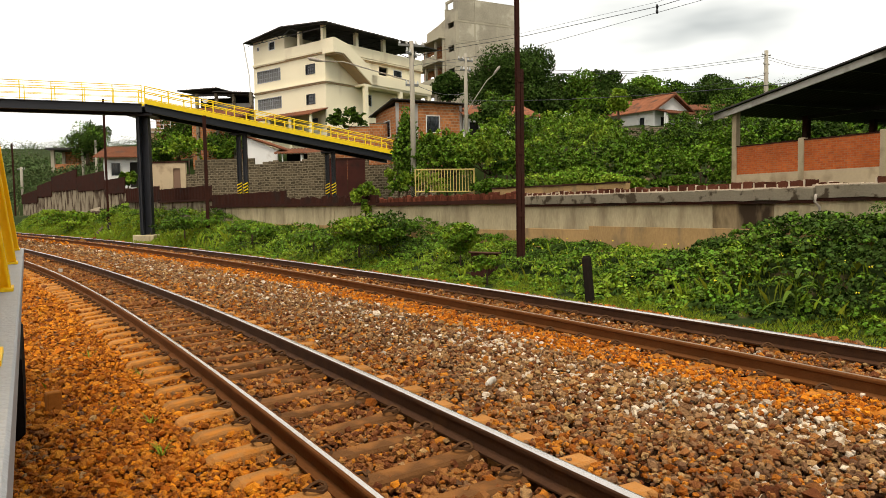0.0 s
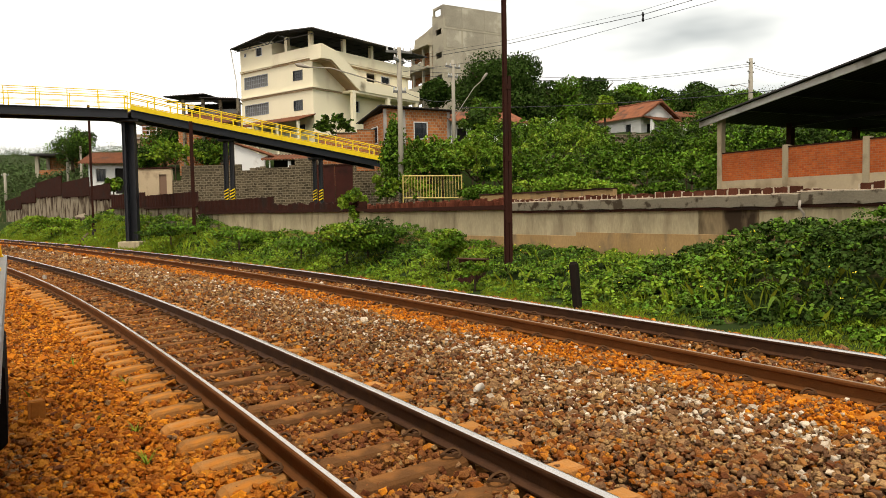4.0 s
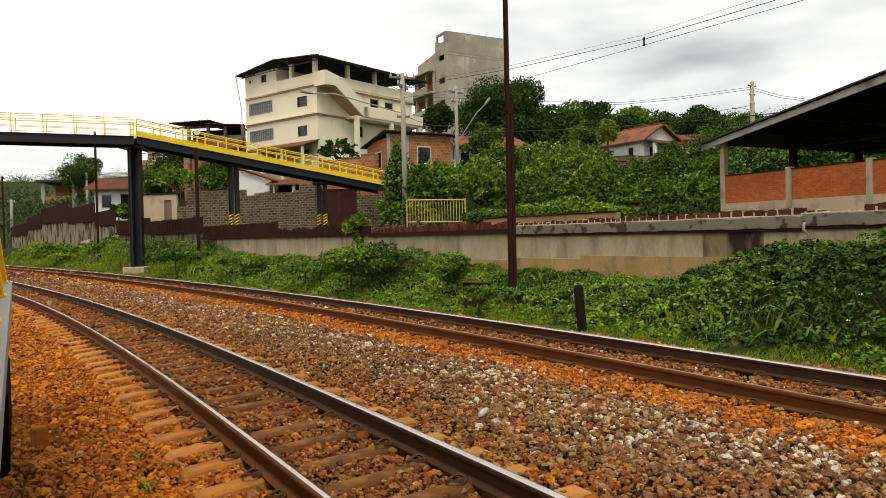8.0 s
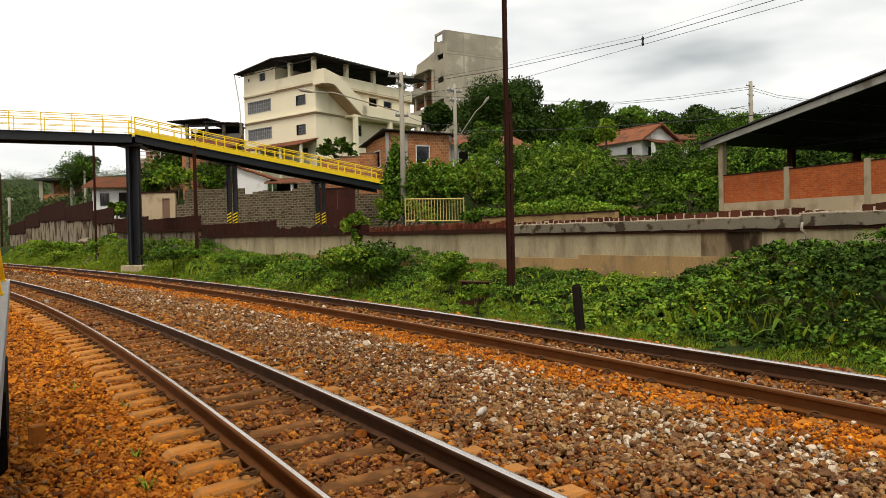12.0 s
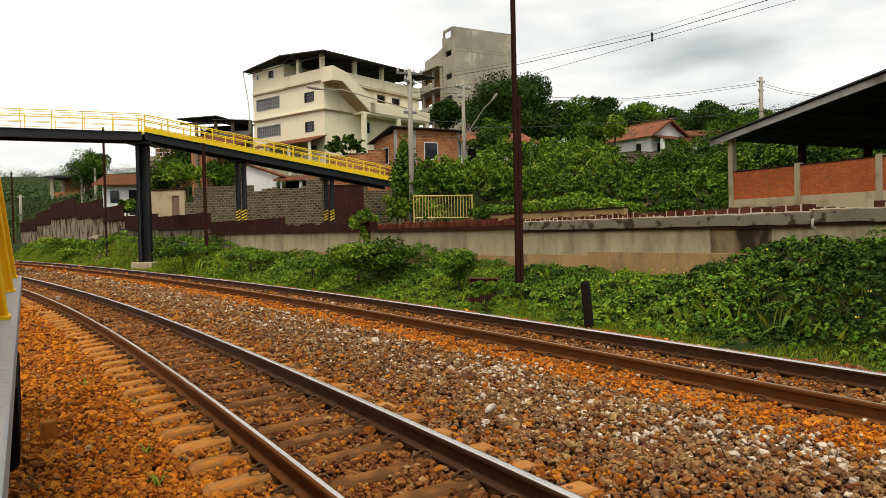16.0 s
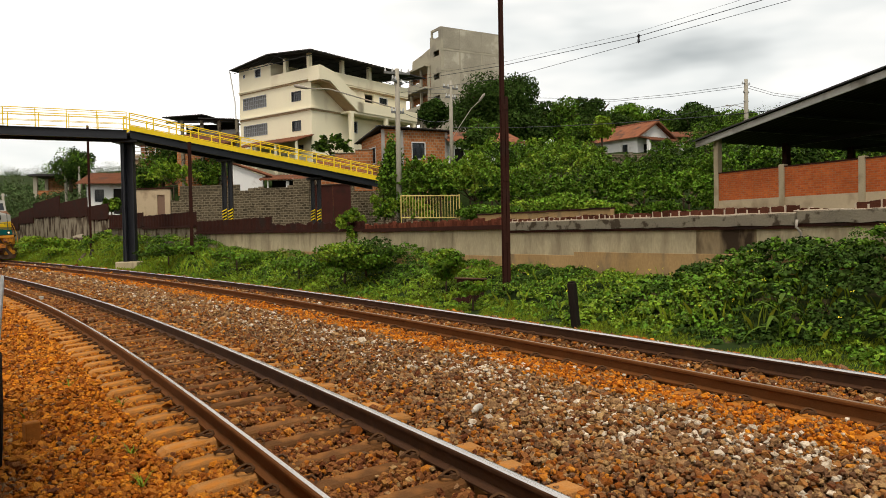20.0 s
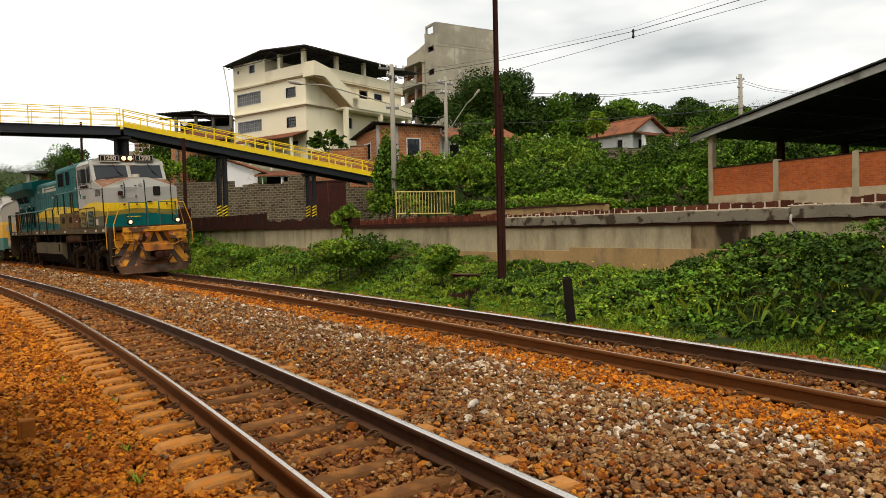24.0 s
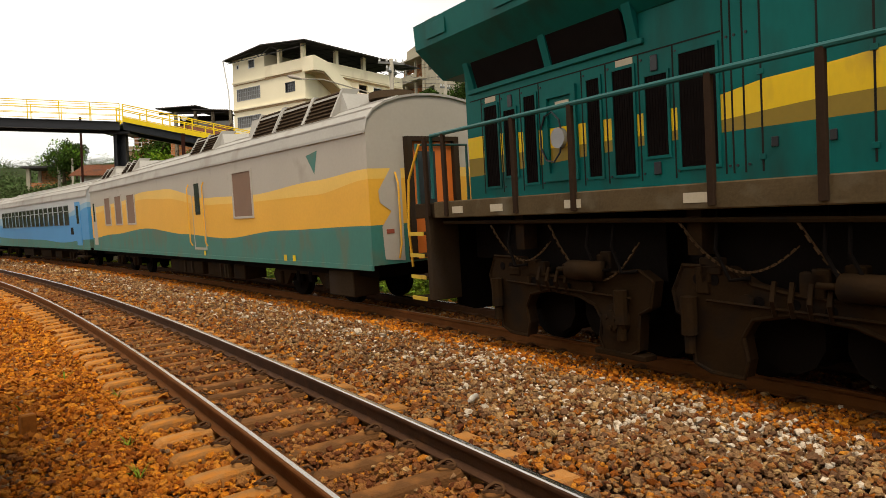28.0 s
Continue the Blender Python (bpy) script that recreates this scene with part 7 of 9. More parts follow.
def livery(bm, pts, z0, z1, bands, step=0.3, mi0=0):
    """An upright painted skin along pts [(u, x, y)], z0 to z1, its colours parted by the band curves (functions of u), lowest first."""
    us = []
    for (u0, *_), (u1, *_) in zip(pts, pts[1:]):
        n = max(1, int(abs(u1 - u0) / step))
        us += [u0 + (u1 - u0) * i / n for i in range(n)]
    us.append(pts[-1][0])

    def place(u):
        for (u0, x0, y0), (u1, x1, y1) in zip(pts, pts[1:]):
            if min(u0, u1) - 1e-6 <= u <= max(u0, u1) + 1e-6:
                t = (u - u0) / (u1 - u0)
                return x0 + (x1 - x0) * t, y0 + (y1 - y0) * t
    cols = []
    for u in us:
        x, y = place(u)
        zs = [z0] + [min(max(b(u), z0), z1) for b in bands] + [z1(u) if callable(z1) else z1]
        cols.append([bm.verts.new((x, y, z)) for z in zs])
    for a, b in zip(cols, cols[1:]):
        for k in range(len(a) - 1):
            if (a[k + 1].co - a[k].co).length > 1e-5 or (b[k + 1].co - b[k].co).length > 1e-5:
                bm.faces.new((a[k], b[k], b[k + 1], a[k + 1])).material_index = mi0 + k
    return bm


def lettering(parent, text, size, m, material, name="lettering", label=""):
    cu = bpy.data.curves.new(name, "FONT")
    cu.body, cu.size, cu.extrude, cu.align_x, cu.align_y = text, size, 0.004, "CENTER", "CENTER"
    cu.offset = 0.008 * size / 0.25
    tmp = bpy.data.objects.new(name, cu)
    me = bpy.data.meshes.new_from_object(tmp)
    bpy.data.objects.remove(tmp)
    me.materials.clear()
    me.materials.append(M[material])
    ob = new(name, me)
    ob.parent, ob.matrix_basis = parent, m
    if label:
        tagged(ob, label=label)
    return ob


RIGHT = Matrix(((1, 0, 0, 0), (0, 0, -1, 0), (0, 1, 0, 0), (0, 0, 0, 1)))   # text on the right-hand side, read from outside
FACE = Matrix(((0, 0, 1, 0), (1, 0, 0, 0), (0, 1, 0, 0), (0, 0, 0, 1)))     # text on the front


def louvres(parent, x0, x1, z0, z1, y, n, material="dark", name="louvre", slat=""):
    """A grille of n slats on the right-hand side."""
    g = part(name, new_box(x0, x1, y, y + 0.02, z0, z1), material, parent)
    for i in range(n):
        z = z0 + (z1 - z0) * (i + 0.5) / n
        part("slat", prism(bmesh.new(), [(y - 0.03, z - 0.02), (y - 0.002, z + 0.012), (y - 0.002, z - 0.02)], x0 + 0.02, x1 - 0.02, "x"), slat or "grime", g)
    return g


def wheelset(parent, x, r, gauge=1.0):
    bm = bmesh.new()
    tube(bm, [(0, -1.05, 0), (0, 1.05, 0)], 0.08, 8)
    for s_ in (-1, 1):
        y = s_ * (gauge / 2 + 0.04)
        tube(bm, [(0, y - s_ * 0.075, 0), (0, y - s_ * 0.045, 0), (0, y - s_ * 0.04, 0), (0, y + s_ * 0.07, 0)], [r + 0.03, r + 0.03, r + 0.003, r - 0.004], 22)
        for k in range(5):
            a = k * 2 * math.pi / 5
            tube(bm, [(0.5 * r * math.cos(a), y + s_ * 0.06, 0.5 * r * math.sin(a)), (0.5 * r * math.cos(a), y + s_ * 0.085, 0.5 * r * math.sin(a))], 0.07, 8)
    w = part("wheelset", bm, "under", parent)
    w.matrix_basis = pose(x, 0, r)
    WHEELS.append((w, x, r))
    return w


WHEELS = []


def loco_truck(parent, c):
    """A two-axle locomotive bogie with cast side frames."""
    out = [(-1.40, 0.86), (-1.36, 0.66), (-1.22, 0.60), (-1.17, 0.2), (-1.0, 0.14), (-0.66, 0.14), (-0.62, 0.3), (-0.66, 0.5), (-0.56, 0.66), (-0.2, 0.74), (0.3, 0.7), (0.54, 0.62), (0.64, 0.48), (0.6, 0.26), (0.66, 0.14), (1.02, 0.13),
           (1.14, 0.2), (1.18, 0.58), (1.33, 0.66), (1.38, 0.92), (1.2, 1.02), (0.8, 0.98), (0.5, 0.86), (-0.2, 0.9), (-0.55, 0.96), (-0.8, 1.1), (-1.28, 1.1)]
    for side in (-1, 1):
        y = side * 1.16
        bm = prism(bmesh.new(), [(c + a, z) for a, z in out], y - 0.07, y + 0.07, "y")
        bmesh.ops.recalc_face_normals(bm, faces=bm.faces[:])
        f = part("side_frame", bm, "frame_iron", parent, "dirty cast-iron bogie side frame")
        rim = [(c + a, y + side * 0.07, z) for a, z in out]
        part("frame_rim", tube(bmesh.new(), rim + rim[:2], 0.022, 5), "frame_iron", f)
        # each hole is a flat near-black disc instead of real depth
        for ax, az in ((-1.12, 0.98), (-0.94, 0.98), (-0.5, 0.82), (-0.18, 0.82), (0.12, 0.79)):
            part("frame_hole", disc(bmesh.new(), (c + ax, y + side * 0.07, az), (0, 1, 0), 0.05, 0.012, 12), "under", f)
        for ax in (0.88,) if side < 0 else (-0.9, 0.88):
            bm = bmesh.new()
            disc(bm, (c + ax, y + side * 0.09, 0.5), (0, 1, 0), 0.17, 0.12, 18)
            disc(bm, (c + ax, y + side * 0.16, 0.5), (0, 1, 0), 0.11, 0.05, 14)
            for k in range(3):
                a = k * 2.09 + 0.5
                disc(bm, (c + ax + 0.07 * math.cos(a), y + side * 0.19, 0.5 + 0.07 * math.sin(a)), (0, 1, 0), 0.025, 0.03, 6)
            part("axle_box", bm, "frame_iron", f)
            part("pedestal_tie", new_box(c + ax - 0.36, c + ax + 0.36, y - 0.09, y + 0.09, 0.1, 0.16, 0.01), "frame_iron", f)
        for ax in (-1.18, 0.98):
            bm = tube(bmesh.new(), [(c + ax, y + side * 0.13, 0.3), (c + ax, y + side * 0.13, 0.46), (c + ax, y + side * 0.13, 0.47), (c + ax, y + side * 0.13, 0.82)], [0.05, 0.05, 0.075, 0.075], 10)
            part("damper", bm, "frame_iron", f)
        bm = bmesh.new()
        tube(bm, [(c + 0.25, y + side * 0.14, 1.0), (c + 0.75, y + side * 0.14, 1.0)], 0.11, 12)
        tube(bm, [(c + 0.05, y + side * 0.14, 1.0), (c + 0.25, y + side * 0.14, 1.0)], 0.03, 6)
        part("brake_cylinder", bm, "frame_iron", f, smooth=True)
        bm = bmesh.new()
        for k in range(4):
            tube(bm, [(c - 0.35 + 0.16 * k, y + side * 0.08, 0.72), (c - 0.33 + 0.16 * k, y + side * 0.15, 0.85), (c - 0.35 + 0.16 * k, y + side * 0.08, 1.0)], 0.025, 5)
        tube(bm, [(c - 1.0, y + side * 0.11, 0.8), (c + 1.1, y + side * 0.11, 0.74)], 0.014, 5)
        part("brake_rigging", bm, "frame_iron", f)
        if side < 0:
            for a, b, drop in ((-1.25, -0.1, 0.32), (-0.1, 1.25, 0.5)):
                bm = bmesh.new()
                for i in range(40):
                    u, w = i / 40, (i + 1.2) / 40
                    p, q = [Vector((c + a + (b - a) * v, y - 0.13 + 0.012 * (i % 2), 1.5 - 0.2 * v - drop * 4 * v * (1 - v))) for v in (u, w)]
                    tube(bm, [p, q], 0.008 if i % 2 else 0.014, 4)
                part("safety_chain", bm, "chain", f, "hanging safety chain")
        # hoses, brackets and boxes crowd the upper frame
        rr = random.Random(int(c * 10) + side)
        for i in range(9):
            x, z = c + rr.uniform(-1.1, 1.0), rr.uniform(0.86, 1.12)
            w, h = rr.uniform(0.04, 0.13), rr.uniform(0.05, 0.14)
            part("bracket", new_box(x - w, x + w, y + side * 0.05 - 0.04, y + side * 0.05 + 0.06, z - h, z + h, 0.012), "frame_iron", f)
        for i in range(4):
            x = c + rr.uniform(-1.1, 0.9)
            part("hose", tube(bmesh.new(), [(x, y + side * 0.02, 1.62), (x + 0.05, y + side * 0.14, 1.25), (x + 0.2, y + side * 0.16, 1.0), (x + 0.36, y + side * 0.1, 1.02)], 0.018, 6), "under", f)
        for ax in (-0.6, 0.5):
            part("bolt_boss", disc(bmesh.new(), (c + ax, y + side * 0.08, 0.82), (0, 1, 0), 0.06, 0.06, 10), "frame_iron", f)
    # near-black blocks and plates fill the gaps behind the frames as shade
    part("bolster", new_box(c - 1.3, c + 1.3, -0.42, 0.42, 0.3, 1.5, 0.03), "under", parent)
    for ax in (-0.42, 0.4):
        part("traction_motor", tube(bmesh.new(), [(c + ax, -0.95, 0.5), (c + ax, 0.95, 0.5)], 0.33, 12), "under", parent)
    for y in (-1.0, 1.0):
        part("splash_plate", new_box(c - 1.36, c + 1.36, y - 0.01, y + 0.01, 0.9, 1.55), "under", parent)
    for ax in (-0.9, 0.88):
        wheelset(parent, c + ax, 0.47)




def build_loco():
    lo = thing("locomotive", train_pose(100, 6.2), "dirty teal and grey diesel locomotive with a yellow wave", "locomotive")
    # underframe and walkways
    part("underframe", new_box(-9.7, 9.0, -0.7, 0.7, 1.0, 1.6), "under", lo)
    for side in (-1, 1):
        sill = part("sill", box(bmesh.new(), -9.7, 8.95, min(side * 1.40, side * 1.32), max(side * 1.40, side * 1.32), 1.62, 1.85, 0.012), "sill_grime", lo, "grimy side sill")
        for x in (-9.2, -8.3, -6.9, -5.3, -3.0, -1.4, 0.6, 2.6, 5.9, 7.4, 8.4):
            part("reflector", new_box(x, x + 0.26, side * 1.404 - 0.003, side * 1.404 + 0.003, 1.68, 1.77), "pale_patch", sill)
    part("walkway", new_box(-9.7, 8.95, -1.32, 1.32, 1.78, 1.845), "grime", lo)
    # hood
    top = curve_of((-9.6, 2.71), (-9.0, 2.71), (-7.6, 2.63), (-5.6, 2.6), (-4.6, 2.72), (-1.9, 2.93), (0.2, 2.9), (3.6, 2.74), (5.4, 2.64))
    mid = curve_of((-9.6, 2.42), (-6, 2.38), (-4, 2.47), (-0.8, 2.45), (2.2, 2.36), (5.4, 2.35))
    low = curve_of((-9.6, 2.17), (-5, 2.3), (-3.9, 2.3), (-0.8, 2.11), (1.9, 1.98), (5.4, 1.95))
    HM = ["teal", "olive", "loco_yellow", "teal"]
    for name, x0, x1, zt, w in (("engine_hood", -9.4, -0.15, 4.02, 0.95), ("equipment_hood", -0.15, 5.3, 4.5, 0.96)):
        bm = bmesh.new()
        for side in (-1, 1):
            livery(bm, [(x0, x0, side * w), (x1, x1, side * w)], 1.85, zt, [low, mid, top])
        livery(bm, [(x0, x0, -w), (x0 + 1e-3, x0, w)], 1.85, zt, [low, mid, top])
        roof = [(-w, zt), (-w + 0.05, zt + 0.12), (-w + 0.2, zt + 0.2), (0, zt + 0.25), (w - 0.2, zt + 0.2), (w - 0.05, zt + 0.12), (w, zt)]
        loft(bm, [[(x, y, z) for y, z in roof] for x in (x0, x1)], mi=3)
        if name == "equipment_hood":
            livery(bm, [(x0, x0 - 0.002, -w), (x0 + 1e-3, x0 - 0.002, w)], 1.85, zt, [low, mid, top])
        h = part(name, bm, HM, lo)
        # doors: seams, hinges, latches
        n = int((x1 - x0) / 0.46)
        rd = random.Random(int(x0 * 7))
        for i in range(1, n):
            x = x0 + (x1 - x0) * i / n + rd.uniform(-0.04, 0.04)
            if x < -4.9:
                continue
            hi = zt - (0.42 if i % 5 else 0.12)
            part("door_seam", new_box(x - 0.009, x + 0.009, -w - 0.003, -w + 0.01, 1.92, hi), "dark", h)
            if i % 3 != 1:
                part("head_seam", new_box(x, x + 0.4, -w - 0.003, -w + 0.01, hi, hi + 0.014), "dark", h)
            for z in (2.12, hi - 0.16):
                part("latch", new_box(x + 0.09, x + 0.15, -w - 0.02, -w, z, z + 0.085, 0.004), "black_steel", h)
            for z in (2.02, 2.75, hi - 0.3):
                part("hinge", new_box(x - 0.03, x + 0.03, -w - 0.012, -w, z, z + 0.05, 0.003), "teal", h)
        for x in np.arange(x0 + 0.12, x1, 0.3):
            if x > -4.9:
                part("rivet", disc(bmesh.new(), (x, -w - 0.004, zt - 0.09), (0, 1, 0), 0.012, 0.014, 6), "black_steel", h)
        part("gutter", new_box(x0, x1, -w - 0.012, -w, zt - 0.03, zt), "teal", h)
    eng = lo.children[-2]
    # company lettering on the hood shows as bars
    for x0, x1, z0, z1 in ((-2.6, -0.55, 3.86, 3.93), (-2.6, -0.35, 3.7, 3.81)):
        part("lettering_bar", new_box(x0, x1, -0.957, -0.951, z0, z1), "pale_patch", lo, "faded pale lettering bar")
    part("emblem", new_box(-3.15, -2.8, -0.957, -0.951, 3.7, 3.95), "pale_patch", lo, "faded pale emblem")
    for x, z in ((-1.2, 3.35), (0.9, 4.05), (3.1, 3.55), (-4.1, 3.75), (4.7, 3.85)):
        part("notice_plate", new_box(x, x + 0.26, -0.966, -0.962, z, z + 0.08), "pale_patch", lo)
    # radiator housing that overhangs at the rear
    wing = [(-0.97, 3.62), (-1.40, 4.02), (-1.42, 4.36), (-0.9, 4.46), (0.9, 4.46), (1.42, 4.36), (1.40, 4.02), (0.97, 3.62)]
    bm = loft(bmesh.new(), [[(x, y * (0.8 if x > -4.8 else 1), z) for y, z in wing] for x in (-9.95, -5.3, -4.55)])
    bmesh.ops.recalc_face_normals(bm, faces=bm.faces[:])
    rad = part("radiator_housing", bm, "teal", lo)
    for x0, x1 in ((-9.08, -7.64), (-7.5, -6.33)):
        bm = loft(bmesh.new(), [[(x, -0.962, 3.36), (x, -1.09, 3.82), (x, -1.0, 3.82), (x, -0.94, 3.36)] for x in (x0, x1)])
        part("air_screen", bm, "screen", rad, "dark sloping air screen")
    for x in (-9.2, -7.57, -6.22):
        part("screen_post", loft(bmesh.new(), [[(q, -0.97, 3.34), (q, -1.11, 3.84), (q, -1.0, 3.84), (q, -0.94, 3.34)] for q in (x - 0.06, x + 0.06)]), "teal", rad)
    part("screen_sill", new_box(-9.3, -6.1, -0.985, -0.95, 3.3, 3.36, 0.006), "teal", rad)
    for x in (-9.6, -8.0, -6.2):
        part("rivet_plate", new_box(x, x + 0.5, -1.428, -1.42, 4.1, 4.3, 0.003), "teal", rad)
    # screens in the rear doors
    for x, w_, z0, z1 in ((-8.96, 0.3, 2.01, 3.08), (-8.52, 0.25, 2.13, 2.97), (-8.09, 0.23, 2.01, 3.08), (-6.95, 0.2, 2.01, 3.08), (-6.55, 0.29, 2.0, 3.1), (-6.1, 0.28, 2.16, 2.96), (-5.67, 0.42, 2.02, 3.1)):
        vs = part("vent_screen", new_box(x, x + w_, -0.958, -0.948, z0, z1), "screen", lo, "narrow dark vent screen")
        part("screen_frame", walls(bmesh.new(), x - 0.03, x + w_ + 0.03, z0 - 0.03, z1 + 0.03, -0.968, -0.951, [(x, x + w_, z0, z1)]), "teal", vs)
        bm = bmesh.new()
        for k in range(int(w_ / 0.035)):
            box(bm, x + 0.012 + 0.035 * k, x + 0.022 + 0.035 * k, -0.963, -0.958, z0 + 0.01, z1 - 0.01)
        part("ribs", bm, "screen", vs)
    for x in (-9.03, -8.6, -8.17, -7.8, -7.04, -6.66, -6.19, -5.75, -5.18, -5.1, -4.98):
        part("door_seam", new_box(x - 0.009, x + 0.009, -0.953, -0.94, 1.92, 3.2 if x < -5.2 else 3.9), "dark", eng)
        for z in (1.99, 3.14):
            part("rivet", disc(bmesh.new(), (x + 0.04, -0.954, z), (0, 1, 0), 0.014, 0.012, 6), "black_steel", eng)
    part("head_seam", new_box(-9.3, -5.2, -0.953, -0.94, 3.2, 3.215), "dark", eng)
    for x in (-8.42, -6.02):
        part("latch", new_box(x, x + 0.09, -0.97, -0.95, 3.0, 3.16, 0.008), "black_steel", eng)
        part("latch", new_box(x, x + 0.09, -0.97, -0.95, 1.97, 2.1, 0.008), "black_steel", eng)
    for x, z in ((-8.93, 3.13), (-7.5, 2.86), (-6.5, 3.13)):
        part("notice_plate", new_box(x, x + 0.24, -0.957, -0.951, z, z + 0.07), "pale_patch", eng)
    door = part("access_door", walls(bmesh.new(), -7.72, -7.12, 2.0, 3.08, -0.985, -0.951, [(-7.62, -7.2, 2.1, 2.98)]), "teal", lo)
    part("cable_loop", tube(bmesh.new(), [(-7.55 + 0.2 * math.cos(k * 0.7), -1.0, 2.52 + 0.3 * math.sin(k * 0.7)) for k in range(10)], 0.012, 5), "black_steel", door)
    part("horn_box", disc(bmesh.new(), (-7.42, -0.985, 2.5), (0, 1, 0), 0.12, 0.06, 16), "steel_grey", door)
    # upper windows of the equipment hood
    for x0, x1 in ((0.3, 1.32), (1.76, 2.36)):
        part("intake_frame", new_box(x0 - 0.05, x1 + 0.05, -0.985, -0.955, 3.76, 4.45, 0.008), "teal", lo)
        part("intake_screen", new_box(x0, x1, -0.992, -0.98, 3.8, 4.4), "screen", lo)
    part("lifting_eye", tube(bmesh.new(), [(2.5, -0.9, 4.62), (2.6, -0.98, 4.75), (2.8, -0.98, 4.75), (2.9, -0.9, 4.62)], 0.025, 6), "rust", lo)
    part("roof_vent", new_box(0.3, 1.1, -0.5, 0.5, 4.7, 4.82, 0.03), "black_steel", lo)
    # a red-brown hatch, its ledge and a lock beside the cab
    hr = part("hatch", new_box(4.46, 5.24, -1.412, -1.39, 1.9, 2.42, 0.004), "hatch_rust", lo, "red-brown hatch with a round lock")
    part("ledge", new_box(4.36, 5.32, -1.43, -1.39, 2.53, 2.575, 0.004), "grime", hr)
    part("lock", disc(bmesh.new(), (4.85, -1.414, 2.3), (0, 1, 0), 0.045, 0.02, 12), "black_steel", hr)
    part("tag", new_box(4.76, 4.96, -1.416, -1.412, 2.12, 2.16), "pale_patch", hr)
    for x in np.arange(1.98, 3.9, 0.21):
        part("rivet", disc(bmesh.new(), (x, -1.392, 1.9), (0, 1, 0), 0.012, 0.014, 6), "rust", hr)
    # battery boxes beside the walkway
    bb = part("battery_box", box(bmesh.new(), 1.9, 5.4, -1.39, -0.97, 1.85, 2.53, 0.02), "battery_grime", lo, "rust-brown battery box")
    for x in (3.15, 4.32):
        part("seam", new_box(x - 0.008, x + 0.008, -1.395, -1.388, 1.9, 2.5), "dark", bb)
    louvres(bb, 2.3, 2.82, 2.1, 2.37, -1.392, 5)
    louvres(bb, 3.55, 4.03, 2.1, 2.37, -1.392, 5)
    part("battery_box", box(bmesh.new(), 1.9, 5.18, 0.97, 1.39, 1.85, 2.53, 0.02), "green_olive", lo)
    # cab and nose
    b1 = curve_of((5.0, 2.58), (5.4, 2.62), (7.0, 2.82), (7.9, 2.83), (8.75, 2.76), (10.2, 2.72), (11.6, 2.84))
    b2 = curve_of((5.0, 2.3), (5.4, 2.33), (7.0, 2.5), (7.9, 2.5), (8.75, 2.43), (10.0, 2.52), (11.6, 2.4))
    b3 = curve_of((5.0, 2.05), (6.5, 2.12), (7.7, 2.26), (8.75, 2.27), (10.0, 2.34), (11.6, 2.2))
    CM = ["green_olive", "olive", "loco_yellow", "loco_grey"]
    NM = ["teal", "olive", "loco_yellow", "loco_grey"]
    nose_top = 3.32
    bm = bmesh.new()
    for side in (-1, 1):
        livery(bm, [(5.3, 5.3, side * 1.4), (7.35, 7.35, side * 1.4)], 1.85, 4.34, [b3, b2, b1])
        livery(bm, [(7.35, 7.35, side * 1.4), (8.72, 8.72, side * 1.38)], 1.85, 3.32, [b3, b2, b1])
        # cheek of the nose up to the windscreen
        q = [bm.verts.new(p) for p in ((7.35, side * 1.4, 3.32), (8.72, side * 1.38, 3.32), (7.62, side * 1.39, 3.66), (7.35, side * 1.4, 4.34))]
        bm.faces.new(q).material_index = 3
    livery(bm, [(5.28, 5.3, 1.4), (5.281, 5.3, -1.4)], 1.85, 4.34, [b3, b2, b1])
    cabr = [(-1.4, 4.34), (-1.25, 4.5), (-0.95, 4.6), (0, 4.64), (0.95, 4.6), (1.25, 4.5), (1.4, 4.34)]
    loft(bm, [[(x, y, z) for y, z in cabr] for x in (5.3, 7.3)], mi=3)
    cab = part("cab", bm, CM, lo, "grey cab with a yellow wave")
    bm = bmesh.new()
    livery(bm, [(8.75, 8.72, -1.38), (10.13, 8.78, 0.0), (11.5, 8.72, 1.38)], 1.85, 3.32, [b3, b2, b1])
    q = [bm.verts.new(p) for p in ((8.72, -1.38, 3.32), (8.78, 0, 3.32), (8.72, 1.38, 3.32), (8.66, 0.35, 3.68), (8.66, -0.35, 3.68))]
    bm.faces.new(q).material_index = 3
    nose = part("nose", bm, NM, lo, "grey nose with yellow, olive and teal waves")
    bm = bmesh.new()
    pts = [(7.62, -1.39, 3.66), (8.72, -1.38, 3.32), (8.66, -0.35, 3.68), (8.66, 0.35, 3.68), (8.72, 1.38, 3.32), (7.62, 1.39, 3.66), (7.6, 0.0, 3.78)]
    v = [bm.verts.new(p) for p in pts]
    for t in ((0, 1, 2), (0, 2, 6), (2, 3, 6), (3, 5, 6), (3, 4, 5)):
        bm.faces.new([v[i] for i in t])
    part("nose_top", bm, "cab_roof", nose, "rust-brown nose top")
    # windscreens in a sloping frame
    def shield(y0, y1, name):
        bm = bmesh.new()
        lo_, hi = (7.60, 3.72), (7.33, 4.28)
        loft(bm, [[(lo_[0], y0, lo_[1]), (lo_[0], y1, lo_[1]), (hi[0], y1, hi[1]), (hi[0], y0, hi[1])], [(lo_[0] - 0.05, y0, lo_[1]), (lo_[0] - 0.05, y1, lo_[1]), (hi[0] - 0.05, y1, hi[1]), (hi[0] - 0.05, y0, hi[1])]])
        return bm
    bm = bmesh.new()
